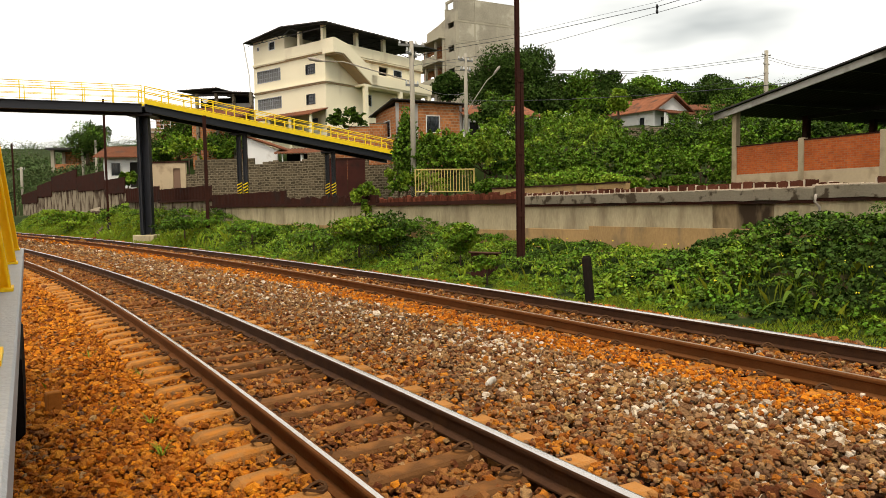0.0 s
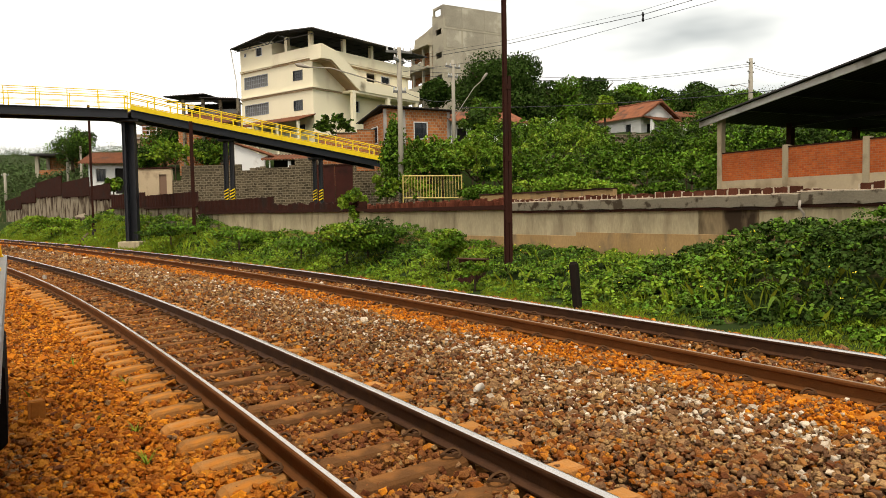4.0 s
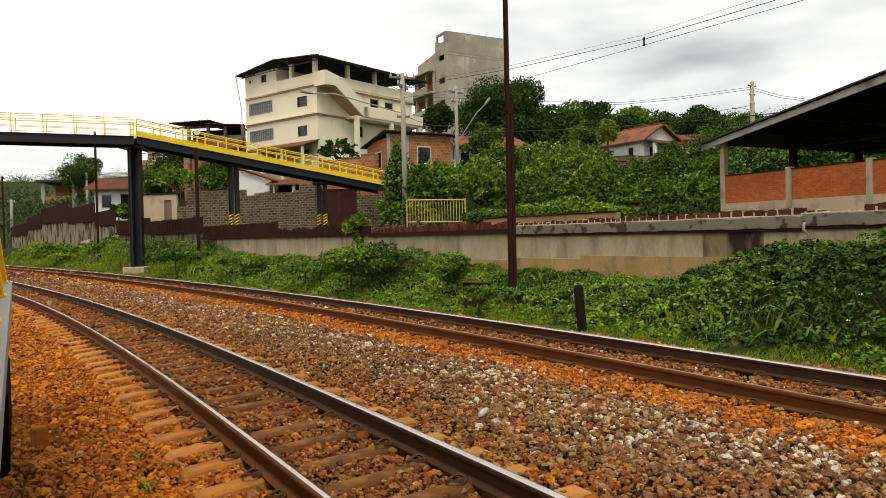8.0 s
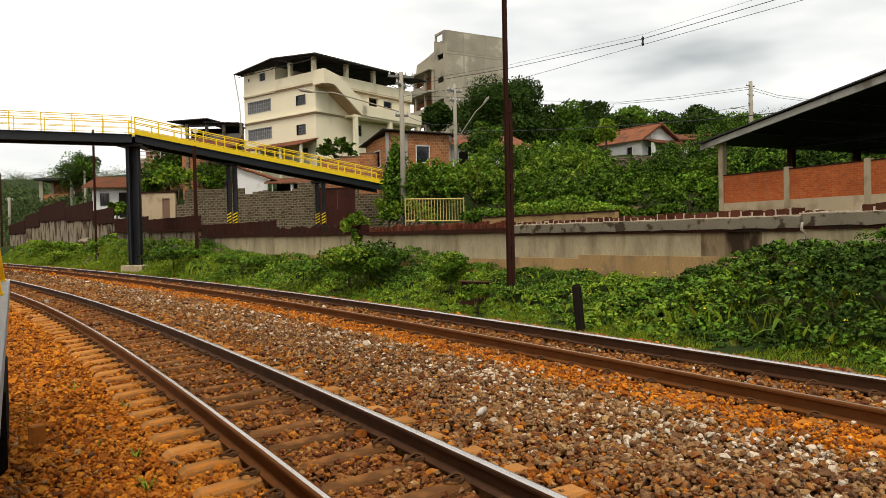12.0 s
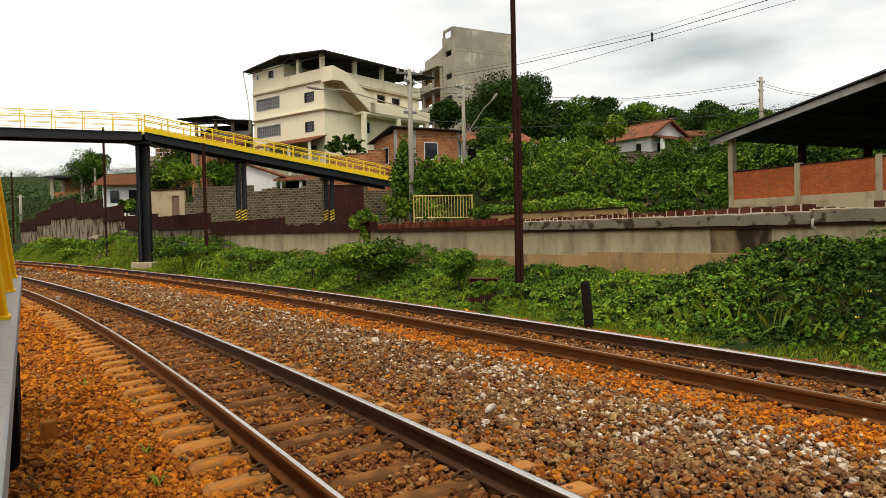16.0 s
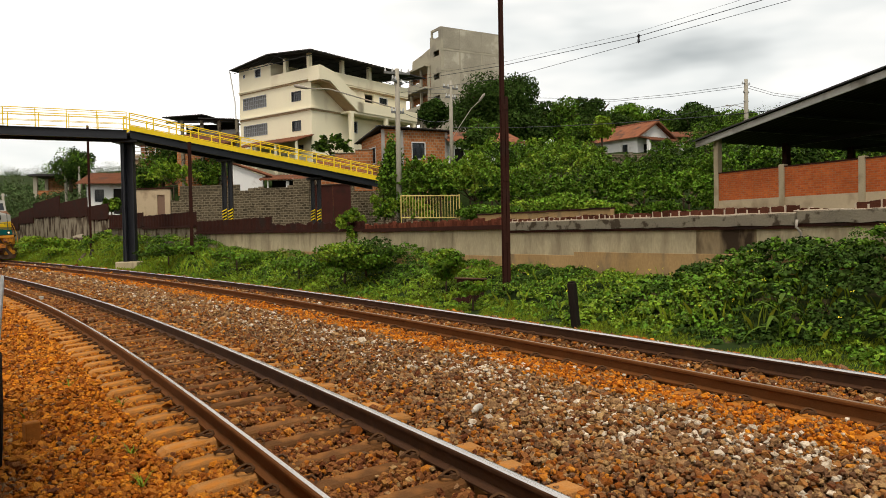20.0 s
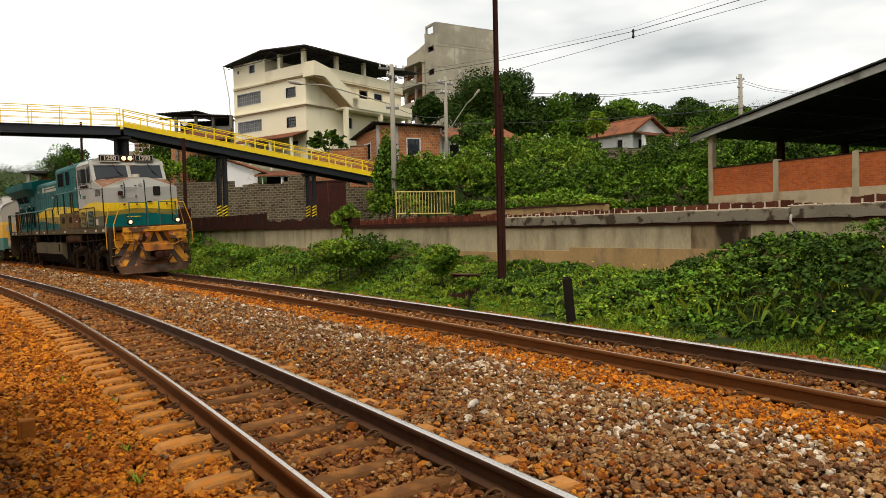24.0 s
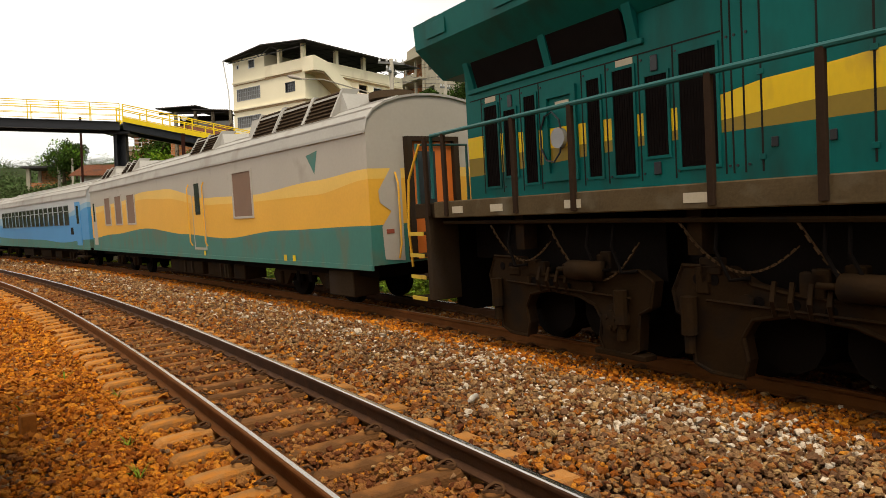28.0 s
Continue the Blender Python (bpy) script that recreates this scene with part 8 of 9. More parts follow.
    for y0, y1 in ((-1.40, -1.27), (-0.07, 0.07), (1.27, 1.40)):
        loft(bm, [[(7.63, y0, 3.64), (7.63, y1, 3.64), (7.33, y1, 4.36), (7.33, y0, 4.36)], [(7.5, y0, 3.64), (7.5, y1, 3.64), (7.2, y1, 4.36), (7.2, y0, 4.36)]])
    for z0, z1, x0, x1 in ((3.62, 3.74, 7.635, 7.585), (4.26, 4.44, 7.365, 7.29)):
        loft(bm, [[(x0, -1.4, z0), (x0, 1.4, z0), (x1, 1.4, z1), (x1, -1.4, z1)], [(x0 - 0.12, -1.4, z0), (x0 - 0.12, 1.4, z0), (x1 - 0.12, 1.4, z1), (x1 - 0.12, -1.4, z1)]])
    part("windscreen_frame", bm, "loco_grey", cab)
    for y0, y1 in ((-1.27, -0.07), (0.07, 1.27)):
        part("windscreen", shield(y0, y1, ""), "loco_glass", cab, "dark windscreen pane")
        part("wiper", tube(bmesh.new(), [(7.36, (y0 + y1) / 2 + 0.1, 4.34), (7.52, (y0 + y1) / 2 + 0.3, 3.98)], 0.012, 4), "black_steel", cab)
        part("wiper", tube(bmesh.new(), [(7.50, (y0 + y1) / 2 + 0.22, 4.04), (7.57, (y0 + y1) / 2 + 0.4, 3.86)], 0.016, 4), "black_steel", cab)
    # side window and mirrors
    sw = part("side_window_frame", walls(bmesh.new(), 5.42, 6.76, 3.5, 4.26, -1.425, -1.398, [(5.5, 6.04, 3.56, 4.2), (6.09, 6.7, 3.56, 4.2)]), "frame_dirty", cab)
    part("pane", new_box(5.5, 6.04, -1.412, -1.404, 3.56, 4.2), "loco_glass", sw)
    part("pane", new_box(6.09, 6.7, -1.412, -1.404, 3.56, 4.2), "loco_glass", sw)
    sw2 = part("quarter_window_frame", walls(bmesh.new(), 6.92, 7.3, 3.6, 4.24, -1.42, -1.398, [(6.97, 7.25, 3.66, 4.18)]), "black_steel", cab)
    part("pane", new_box(6.97, 7.25, -1.41, -1.404, 3.66, 4.18), "loco_glass", sw2)
    part("arm_rest", new_box(6.1, 6.95, -1.5, -1.42, 3.44, 3.52, 0.02), "rust", cab)
    part("mirror", new_box(6.82, 6.86, -1.62, -1.44, 3.62, 4.15, 0.01), "black_steel", cab)
    # emblem, lettering and patches
    bm = bmesh.new()
    v = [bm.verts.new((x, -1.405, z)) for x, z in ((5.48, 3.37), (5.96, 3.37), (5.73, 2.98))]
    bm.faces.new(v)
    part("emblem", bm, "teal", cab, "teal triangular emblem")
    bm = bmesh.new()
    v = [bm.verts.new((x, -1.407, z)) for x, z in ((5.71, 3.37), (5.96, 3.37), (5.84, 3.2), (5.73, 3.27))]
    bm.faces.new(v)
    part("emblem_tip", bm, "white", cab, "white tip of the emblem")
    part("lettering_bar", new_box(6.04, 6.5, -1.408, -1.402, 3.0, 3.14), "grey_stripe", cab, "dark grey lettering bar")
    lettering(cab, "1290", 0.34, Matrix.Translation((8.12, -1.408, 3.15)) @ RIGHT, "grey_stripe", label="dark grey road number")
    part("pale_plate", new_box(7.68, 7.98, -1.41, -1.4, 1.95, 2.18), "pale_patch", cab, "pale plate")
    lp = part("louvre_door", new_box(5.52, 7.6, -1.415, -1.4, 1.87, 2.62, 0.004), "olive", cab, "hinged louvre door")
    bm = livery(bmesh.new(), [(5.54, 5.54, -1.417), (7.58, 7.58, -1.417)], 1.88, 2.61, [b3, b2, b1])
    part("door_skin", bm, ["green_olive", "olive", "loco_yellow_dirty", "loco_grey"], lp)
    bm = bmesh.new()
    box(bm, 5.5, 7.62, -1.43, -1.415, 2.61, 2.64)
    for x in (5.5, 6.46, 7.6):
        box(bm, x, x + 0.02, -1.43, -1.415, 1.87, 2.61)
    part("door_edge", bm, "rust", lp)
    louvres(lp, 5.65, 6.28, 1.9, 2.5, -1.42, 12, slat="olive_grime")
    louvres(lp, 6.68, 7.4, 1.9, 2.5, -1.42, 12, slat="teal_grime")
    for x in np.arange(5.55, 7.2, 0.21):
        part("rivet", disc(bmesh.new(), (x, -1.402, 4.29), (0, 1, 0), 0.012, 0.012, 6), "black_steel", cab)
    for pts, r_ in (([(5.32, -1.402, 1.86), (5.32, -1.402, 4.3)], 0.014), ([(5.35, -1.403, 3.42), (6.9, -1.403, 3.43), (7.35, -1.403, 3.36), (8.68, -1.383, 3.24)], 0.008), ([(7.35, -1.403, 3.36), (7.36, -1.403, 3.62), (7.62, -1.393, 3.66)], 0.008),
                    ([(5.35, -1.403, 1.87), (8.7, -1.383, 1.87)], 0.014), ([(8.71, -1.385, 1.86), (8.715, -1.385, 3.3)], 0.022)):
        part("rusty_seam", tube(bmesh.new(), pts, r_, 5), "rust", cab, "dark rusty seam")
    for pts in ([(7.62, -1.395, 3.67), (8.1, -1.39, 3.52), (8.72, -1.385, 3.33), (8.69, -0.85, 3.51), (8.665, -0.35, 3.69), (8.665, 0.35, 3.69)], [(7.33, -1.405, 4.33), (5.4, -1.405, 4.34)]):
        part("chipped_edge", tube(bmesh.new(), pts, 0.014, 5), "pale_patch", cab, "chipped pale edge")
    # number boards and headlamps
    for y0, y1 in ((-1.02, -0.3), (0.3, 1.02)):
        nb = part("number_board", new_box(7.24, 7.40, y0, y1, 4.40, 4.68, 0.012), "dark", cab)
        part("board_frame", walls(bmesh.new(), y0 + 0.02, y1 - 0.02, 4.42, 4.66, 7.40, 7.406, [(y0 + 0.04, y1 - 0.04, 4.44, 4.64)], "y"), "frame_dirty", nb)
        lettering(nb, "1290", 0.24, Matrix.Translation((7.405, (y0 + y1) / 2, 4.535)) @ FACE, "pale_patch", label="pale road number on black")
    hb = part("headlamp_box", new_box(7.22, 7.36, -0.26, 0.26, 4.42, 4.66, 0.02), "rust", cab)
    for y in (-0.12, 0.12):
        part("headlamp", disc(bmesh.new(), (7.37, y, 4.54), (1, 0, 0), 0.085, 0.03, 16), "lamp", hb, "lit round headlamp", True)
    bm = tube(bmesh.new(), [(8.1, 0.05, 3.74), (8.1, 0.05, 3.86)], 0.14, 14)
    part("antenna_dome", bm, "white", nose, "white antenna dome")
    part("bell", disc(bmesh.new(), (8.0, -0.95, 3.66), (0, 0, 1), 0.09, 0.06, 10), "cab_roof", nose)
    part("roof_rail", tube(bmesh.new(), [(7.42, -1.3, 4.4), (7.46, -0.3, 4.4)], 0.018, 5), "loco_grey", cab)
    part("nose_rail", tube(bmesh.new(), [(7.7, -1.3, 3.68), (7.75, -0.3, 3.84)], 0.015, 5), "rust", nose)
    # nose fittings
    part("door_seam", new_box(8.74, 8.79, 0.12, 0.145, 1.9, 3.6), "dark", nose)
    part("nose_door_window", box(bmesh.new(), 8.745, 8.79, 0.45, 0.72, 2.98, 3.34, 0.03), "dark", nose, "small rounded nose door window")
    for y0, y1, z in ((-0.7, -0.2, 3.33), (-0.7, -0.2, 2.93), (-0.65, -0.2, 2.62), (-0.6, -0.1, 2.2), (0.95, 1.25, 2.62)):
        bm = tube(bmesh.new(), [(8.76, y0, z + 0.04), (8.84, y0, z), (8.84, y1, z), (8.76, y1, z + 0.04)], 0.014, 5)
        part("grab_iron", bm, "loco_grey" if z > 2.8 else "loco_yellow", nose)
        for y in (y0, y1):
            part("bracket", disc(bmesh.new(), (8.77, y, z + 0.04), (1, 0, 0), 0.035, 0.05, 8), "rust", nose)
    part("multiple_unit_hose", tube(bmesh.new(), [(8.8, -0.62, 3.5), (8.9, -0.64, 3.2), (8.88, -0.66, 2.95), (8.84, -0.72, 2.9)], 0.022, 6), "black_steel", nose)
    part("cable_socket", new_box(8.76, 8.88, -0.86, -0.7, 3.02, 3.18, 0.02), "rust", nose)
    part("socket", new_box(8.74, 8.79, -1.05, -0.98, 2.1, 2.22, 0.01), "black_steel", nose)
    part("door_seam", new_box(8.74, 8.786, 1.12, 1.14, 1.95, 3.5), "dark", nose)
    part("door_latch", new_box(8.76, 8.83, 0.2, 0.36, 2.74, 2.78, 0.01), "rust", nose)
    part("notice", new_box(8.77, 8.776, 0.42, 0.56, 2.84, 2.93), "pale_patch", nose, "small pale notice")
    part("mast_lamp", disc(bmesh.new(), (8.78, -0.02, 3.42), (1, 0, 0), 0.06, 0.06, 12), "steel_grey", nose)
    # front platform, steps and railings
    fp = part("front_platform", box(bmesh.new(), 8.8, 10.0, -1.35, 1.35, 1.7, 1.84, 0.015), "grime", lo)
    part("anticlimber", prism(bmesh.new(), [(9.85, 1.58), (10.06, 1.62), (10.06, 1.78), (9.85, 1.84)], -1.15, 1.15, "y"), "orange_paint", fp, "chipped orange anticlimber")
    for side in (-1, 1):
        y = side * 0.86
        dl = part("ditch_lamp", tube(bmesh.new(), [(9.83, y, 1.99), (9.85, y, 1.99), (9.9, y, 1.99), (9.99, y, 1.99), (10.02, y, 1.99)], [0.03, 0.075, 0.105, 0.112, 0.1], 18), "stanchion", fp, "lit ditch lamp", True)
        part("lens", disc(bmesh.new(), (10.02, y, 1.99), (1, 0, 0), 0.066, 0.02, 16), "lamp_dim", dl)
        st = part("step_well", new_box(9.02, 9.35, min(side * 1.4, side * 0.95), max(side * 1.4, side * 0.95), 0.42, 1.78, 0.01), "grime", lo, "grimy step side plate")
        for z, d in ((0.42, 0.0), (0.74, 0.06), (1.04, 0.1), (1.34, 0.14), (1.62, 0.2)):
            part("step", new_box(9.35, 9.7, min(side * (1.45 - d), side * 0.9), max(side * (1.45 - d), side * 0.9), z, z + 0.035), "grime", st)
            e = side * (1.45 - d)
            part("step_edge", new_box(9.35, 9.7, min(e, e + side * 0.02), max(e, e + side * 0.02), z, z + 0.04), "step_rust", st, "rusty orange step edge")
        part("step_back", new_box(9.35, 9.64, min(side * 0.9, side * 0.86), max(side * 0.9, side * 0.86), 0.4, 1.75), "under", st)
        for x, pts in ((9.0, [(8.95, 1.43, 1.0), (9.0, 1.45, 1.1), (9.02, 1.45, 1.9), (9.05, 1.3, 2.55), (8.85, 1.2, 2.72)]), (9.9, [(9.98, 1.3, 1.02), (9.92, 1.42, 1.15), (9.9, 1.42, 1.9), (9.95, 1.15, 2.66), (9.95, 0.85, 2.7)])):
            part("handrail", tube(bmesh.new(), [(a, side * b, c) for a, b, c in pts], 0.02, 6), "hand_yellow", lo, "worn yellow stair handrail")
        # end railing
        bm = bmesh.new()
        tube(bm, [(9.95, side * 0.85, 1.84), (9.95, side * 0.85, 2.7), (9.95, side * 0.22, 2.7), (9.95, side * 0.22, 1.84)], 0.028, 6)
        tube(bm, [(9.95, side * 0.85, 2.3), (9.95, side * 0.22, 2.3)], 0.016, 5)
        part("end_railing", bm, "rail_teal", fp, "dark green end railing")
    part("platform_chain", tube(bmesh.new(), [(9.95, -0.2, 2.35), (9.97, 0, 2.26), (9.95, 0.2, 2.35)], 0.012, 4), "black_steel", fp)
    # pilot plough: an orange front with dark diagonal stripes above a bare brown blade
    cols = ((-1.3, 9.72, 9.7), (-0.78, 9.8, 9.94), (0.0, 9.85, 10.08), (0.78, 9.8, 9.94), (1.3, 9.72, 9.7))
    zs = (1.64, 1.2, 0.75, 0.45, 0.1)

    def blade(y, z):
        a = np.interp(y, [c[0] for c in cols], [c[1] for c in cols])
        b = np.interp(y, [c[0] for c in cols], [c[2] for c in cols])
        t = (1.64 - z) / 1.54
        return Vector((a + (b - a) * t - 0.1 * math.sin(math.pi * t), y * (1 + float(np.interp(t, [0, 0.4, 0.74, 1], [0, 0.02, 0.1, -0.06])) * ramp01((abs(y) - 0.6) / 0.6)), z))
    bm = bmesh.new()
    ys = np.linspace(-1.3, 1.3, 27)
    zz = np.linspace(1.64, 0.08, 17)
    grid = [[bm.verts.new(blade(y, z)) for z in zz] for y in ys]
    for a in range(26):
        for b in range(16):
            y, z = abs((ys[a] + ys[a + 1]) / 2), (zz[b] + zz[b + 1]) / 2
            bm.faces.new((grid[a][b], grid[a + 1][b], grid[a + 1][b + 1], grid[a][b + 1])).material_index = 1 if z < 0.36 else 0
    plow = part("pilot_plough", bm, ["plow_dark", "plow_steel"], lo, "brown pilot plough with orange diagonal stripes")
    for side in (-1, 1):
        for t0, t1, b0, b1, zb in ((0.30, 0.60, 1.0, 1.28, 0.38), (0.0, 0.12, 0.5, 0.76, 0.38), (0.84, 1.29, 1.22, 1.29, 0.86)):
            rows_ = []
            for k in range(11):
                f = k / 10
                z = 1.62 + (zb - 1.62) * f
                ya, yb = t0 + (b0 - t0) * f, t1 + (b1 - t1) * f
                off = Vector((0.012, side * 0.008, 0))
                p, m_, q = blade(side * ya, z) + off, blade(side * (ya + yb) / 2, z) + off, blade(side * yb, z) + off
                back = Vector((-0.016, 0, 0))
                rows_.append([p, m_, q, q + back, m_ + back, p + back])
            part("warning_stripe", loft(bmesh.new(), rows_), "orange_paint", plow, "orange warning stripe")
    part("pilot_back", new_box(9.0, 9.3, -1.2, 1.2, 0.3, 1.7), "grime", plow)
    for side in (-1, 1):
        part("plough_rib", new_box(9.5, 9.7, side * 1.0 - 0.02, side * 1.0 + 0.02, 0.5, 1.6), "orange_paint", plow)
        part("plough_flange", tube(bmesh.new(), [blade(side * y, 0.1) + Vector((0.01, 0, 0)) for y in (0.02, 0.4, 0.8, 1.28)], 0.025, 5), "plow_steel", plow)
    # coupler and draught gear: a dark open pocket under a bent orange plate
    cp = part("coupler_box", walls(bmesh.new(), -0.4, 0.4, 0.55, 1.06, 9.78, 10.12, [(-0.28, 0.28, 0.66, 0.98)], "y"), "plow_steel", lo, "rusty coupler pocket")
    part("pocket_plate", loft(bmesh.new(), [[(9.72, -0.42, 1.26), (9.72, 0.42, 1.26), (9.7, 0.42, 1.2), (9.7, -0.42, 1.2)], [(10.24, -0.54, 1.08), (10.24, 0.54, 1.08), (10.24, 0.54, 1.03), (10.24, -0.54, 1.03)], [(10.3, -0.52, 0.9), (10.3, 0.52, 0.9), (10.26, 0.52, 0.88), (10.26, -0.52, 0.88)]]), "plate_rust", cp, "bent orange plate")
    part("pocket_back", new_box(9.74, 9.78, -0.4, 0.4, 0.55, 1.06), "dark", cp)
    part("coupler_shank", new_box(9.8, 10.4, -0.14, 0.14, 0.66, 0.84, 0.03), "rust", cp)
    bm = bmesh.new()
    box(bm, 10.34, 10.62, -0.2, 0.06, 0.62, 0.86, 0.04)
    box(bm, 10.42, 10.66, 0.06, 0.24, 0.62, 0.86, 0.04)
    part("knuckle", bm, "rust", cp, "rusty coupler knuckle")
    for side in (-1, 1):
        part("hanging_plate", prism(bmesh.new(), [(9.92, 1.6), (10.0, 1.6), (10.03, 1.3), (9.99, 1.28)], min(side * 0.5, side * 1.12), max(side * 0.5, side * 1.12), "y"), "orange_paint", cp, "chipped orange plate under the platform")
        part("side_hose", tube(bmesh.new(), [(9.98, side * 0.7, 1.35), (10.2, side * 0.85, 1.15), (10.25, side * 0.95, 0.85), (10.1, side * 1.0, 0.7)], 0.02, 7), "plow_dark", cp, "dirty hanging hose", True)
        part("lifting_rod", tube(bmesh.new(), [(10.02, side * 0.55, 1.5), (10.14, side * 0.75, 1.34), (10.16, side * 1.05, 1.38), (10.04, side * 1.2, 1.6)], 0.016, 5), "orange_paint", cp)
    part("uncoupling_lever", tube(bmesh.new(), [(9.9, -1.15, 1.25), (10.05, -0.75, 1.2), (10.2, -0.2, 1.12), (10.2, 0.6, 1.1), (10.0, 1.15, 1.25)], 0.018, 5), "orange_paint", cp)
    part("air_hose", tube(bmesh.new(), [(9.9, -0.55, 1.05), (10.15, -0.62, 1.1), (10.3, -0.5, 0.8), (10.2, -0.3, 0.5), (10.05, -0.6, 0.45)], 0.026, 8), "plow_dark", cp, "dirty air hose", True)
    part("air_hose", tube(bmesh.new(), [(9.9, 0.55, 1.05), (10.15, 0.62, 1.0), (10.25, 0.5, 0.7), (10.1, 0.4, 0.5)], 0.026, 8), "plow_dark", cp, "dirty air hose", True)
    for y in (-0.3, 0.55):
        part("marker_lamp", disc(bmesh.new(), (10.0, y, 1.5), (1, 0, 0), 0.09, 0.08, 14), "marker_red", lo, "dull red marker lamp")
    for side in (-1, 1):
        bm = tube(bmesh.new(), [(10.0, side * 1.02, 1.2), (10.12, side * 1.0, 1.62), (10.12, side * 0.86, 1.66), (10.02, side * 0.8, 1.2)], 0.022, 6)
        part("lever_bracket", bm, "orange_paint", lo)
    # side handrail with posts
    for side in (-1, 1):
        y = side * 1.41
        rail = part("handrail", tube(bmesh.new(), [(-9.68, y, 1.9), (-9.66, y, 2.78), (0.95, y, 2.78), (1.12, y, 2.9), (1.58, y, 3.36), (1.7, y, 3.4), (5.24, y, 3.4)], 0.028, 8), "rail_teal", lo, "teal side handrail")
        for x in (-9.85, -9.34, -7.76, -6.74, -4.99, -4.01, -2.26, -0.61, 0.79):
            part("stanchion", new_box(x - 0.035, x + 0.035, y - 0.025, y + 0.025, 1.65, 2.78, 0.005), "stanchion", rail, "brown stanchion")
        for x in (1.83, 3.0, 4.12, 4.45):
            part("stanchion", new_box(x - 0.03, x + 0.03, y - 0.02, y + 0.02, 2.5 if x < 4.4 else 2.58, 3.4, 0.005), "stanchion", rail, "brown stanchion")
    # rear platform and steps
    rp = part("rear_platform", new_box(-10.35, -9.7, -1.35, 1.35, 1.62, 1.84, 0.015), "grime", lo)
    for side in (-1, 1):
        st = part("step_well", new_box(-9.98, -9.86, min(side * 1.4, side * 0.9), max(side * 1.4, side * 0.9), 0.42, 1.75, 0.01), "grime", lo)
        for z in (0.42, 0.74, 1.06, 1.38):
            part("step", new_box(-10.4, -9.98, min(side * 1.43, side * 0.9), max(side * 1.43, side * 0.9), z, z + 0.035), "grime", st)
            part("step_edge", new_box(-10.4, -9.98, min(side * 1.43, side * 1.45), max(side * 1.43, side * 1.45), z - 0.01, z + 0.045), "loco_yellow_dirty", st, "yellow step edge")
        part("handrail", tube(bmesh.new(), [(-10.42, side * 1.4, 0.9), (-10.45, side * 1.42, 1.5), (-10.4, side * 1.4, 2.2), (-10.2, side * 1.3, 2.72)], 0.02, 6), "hand_yellow", lo, "worn yellow stair handrail")
        part("end_railing", tube(bmesh.new(), [(-10.3, side * 1.3, 1.84), (-10.3, side * 1.3, 2.72), (-10.3, side * 0.4, 2.72), (-10.3, side * 0.4, 1.84)], 0.025, 6), "rail_teal", rp)
    part("rear_pilot", prism(bmesh.new(), [(-0.9, 1.62), (-0.9, 0.3), (-0.6, 0.2), (0.6, 0.2), (0.9, 0.3), (0.9, 1.62)], -10.02, -9.97, "x"), "under", lo, "near-black rear pilot plate")
    part("coupler", new_box(-10.9, -10.0, -0.14, 0.14, 0.72, 0.98, 0.03), "rust", lo)
    for y in (-0.55, 0.5):
        part("air_hose", tube(bmesh.new(), [(-10.03, y, 0.85), (-10.3, y, 0.7), (-10.6, y * 0.9, 0.42), (-10.95, y * 0.8, 0.5)], 0.03, 7), "under", lo)
    # fuel tank, reservoir, pipes
    prof = [(-1.4, 1.25), (-1.4, 0.74), (-1.08, 0.3), (1.08, 0.3), (1.4, 0.74), (1.4, 1.25)]
    bm = loft(bmesh.new(), [[(-3.25, a, z) for a, z in prof], [(1.95, a, z) for a, z in prof]])
    # shade put into colour: the downward-facing slopes take the near-black material
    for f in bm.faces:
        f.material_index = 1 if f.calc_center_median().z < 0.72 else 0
    bmesh.ops.recalc_face_normals(bm, faces=bm.faces[:])
    tk = part("fuel_tank", bm, ["tank", "under"], lo, "dusty grey fuel tank with near-black lower slopes")
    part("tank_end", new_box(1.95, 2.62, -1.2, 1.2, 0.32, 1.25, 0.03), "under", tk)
    part("fuel_filler", new_box(-3.33, -3.07, -1.42, -1.2, 1.2, 1.56, 0.02), "frame_iron", tk)
    part("sight_glass", new_box(1.5, 1.58, -1.44, -1.4, 0.85, 1.2, 0.01), "frame_iron", tk)
    for x in (-1.2, 0.3, 1.2):
        part("tank_bracket", new_box(x, x + 0.2, -1.3, -1.1, 1.25, 1.62), "under", tk)
    rs = part("air_reservoir", tube(bmesh.new(), [(2.5, -1.15, 1.42), (2.56, -1.15, 1.42), (4.75, -1.15, 1.42), (4.82, -1.15, 1.42)], [0.12, 0.2, 0.2, 0.12], 18), "reservoir", lo, "brown cylindrical air reservoir", True)
    for x in (2.8, 4.2):
        part("strap", tube(bmesh.new(), [(x - 0.03, -1.15, 1.42), (x + 0.03, -1.15, 1.42)], 0.208, 18), "frame_iron", rs)
    for x, z in ((5.6, 1.3), (6.8, 1.45), (-5.4, 1.4), (-8.0, 1.4), (-3.4, 1.35)):
        part("hanger", new_box(x, x + 0.16, -1.25, -1.05, z - 0.2, 1.62), "frame_iron", lo)
    part("brake_pipe", tube(bmesh.new(), [(-9.6, -1.3, 1.55), (-6.0, -1.3, 1.53), (-3.0, -1.3, 1.5)], 0.025, 6), "frame_iron", lo)
    part("brake_pipe", tube(bmesh.new(), [(4.8, -1.25, 1.45), (5.1, -1.3, 1.3), (6.5, -1.3, 1.32), (9.0, -1.3, 1.4)], 0.022, 6), "frame_iron", lo)
    for c in (-7.22, -4.2, 4.53, 7.64):
        loco_truck(lo, c)
    return lo



loco = build_loco()


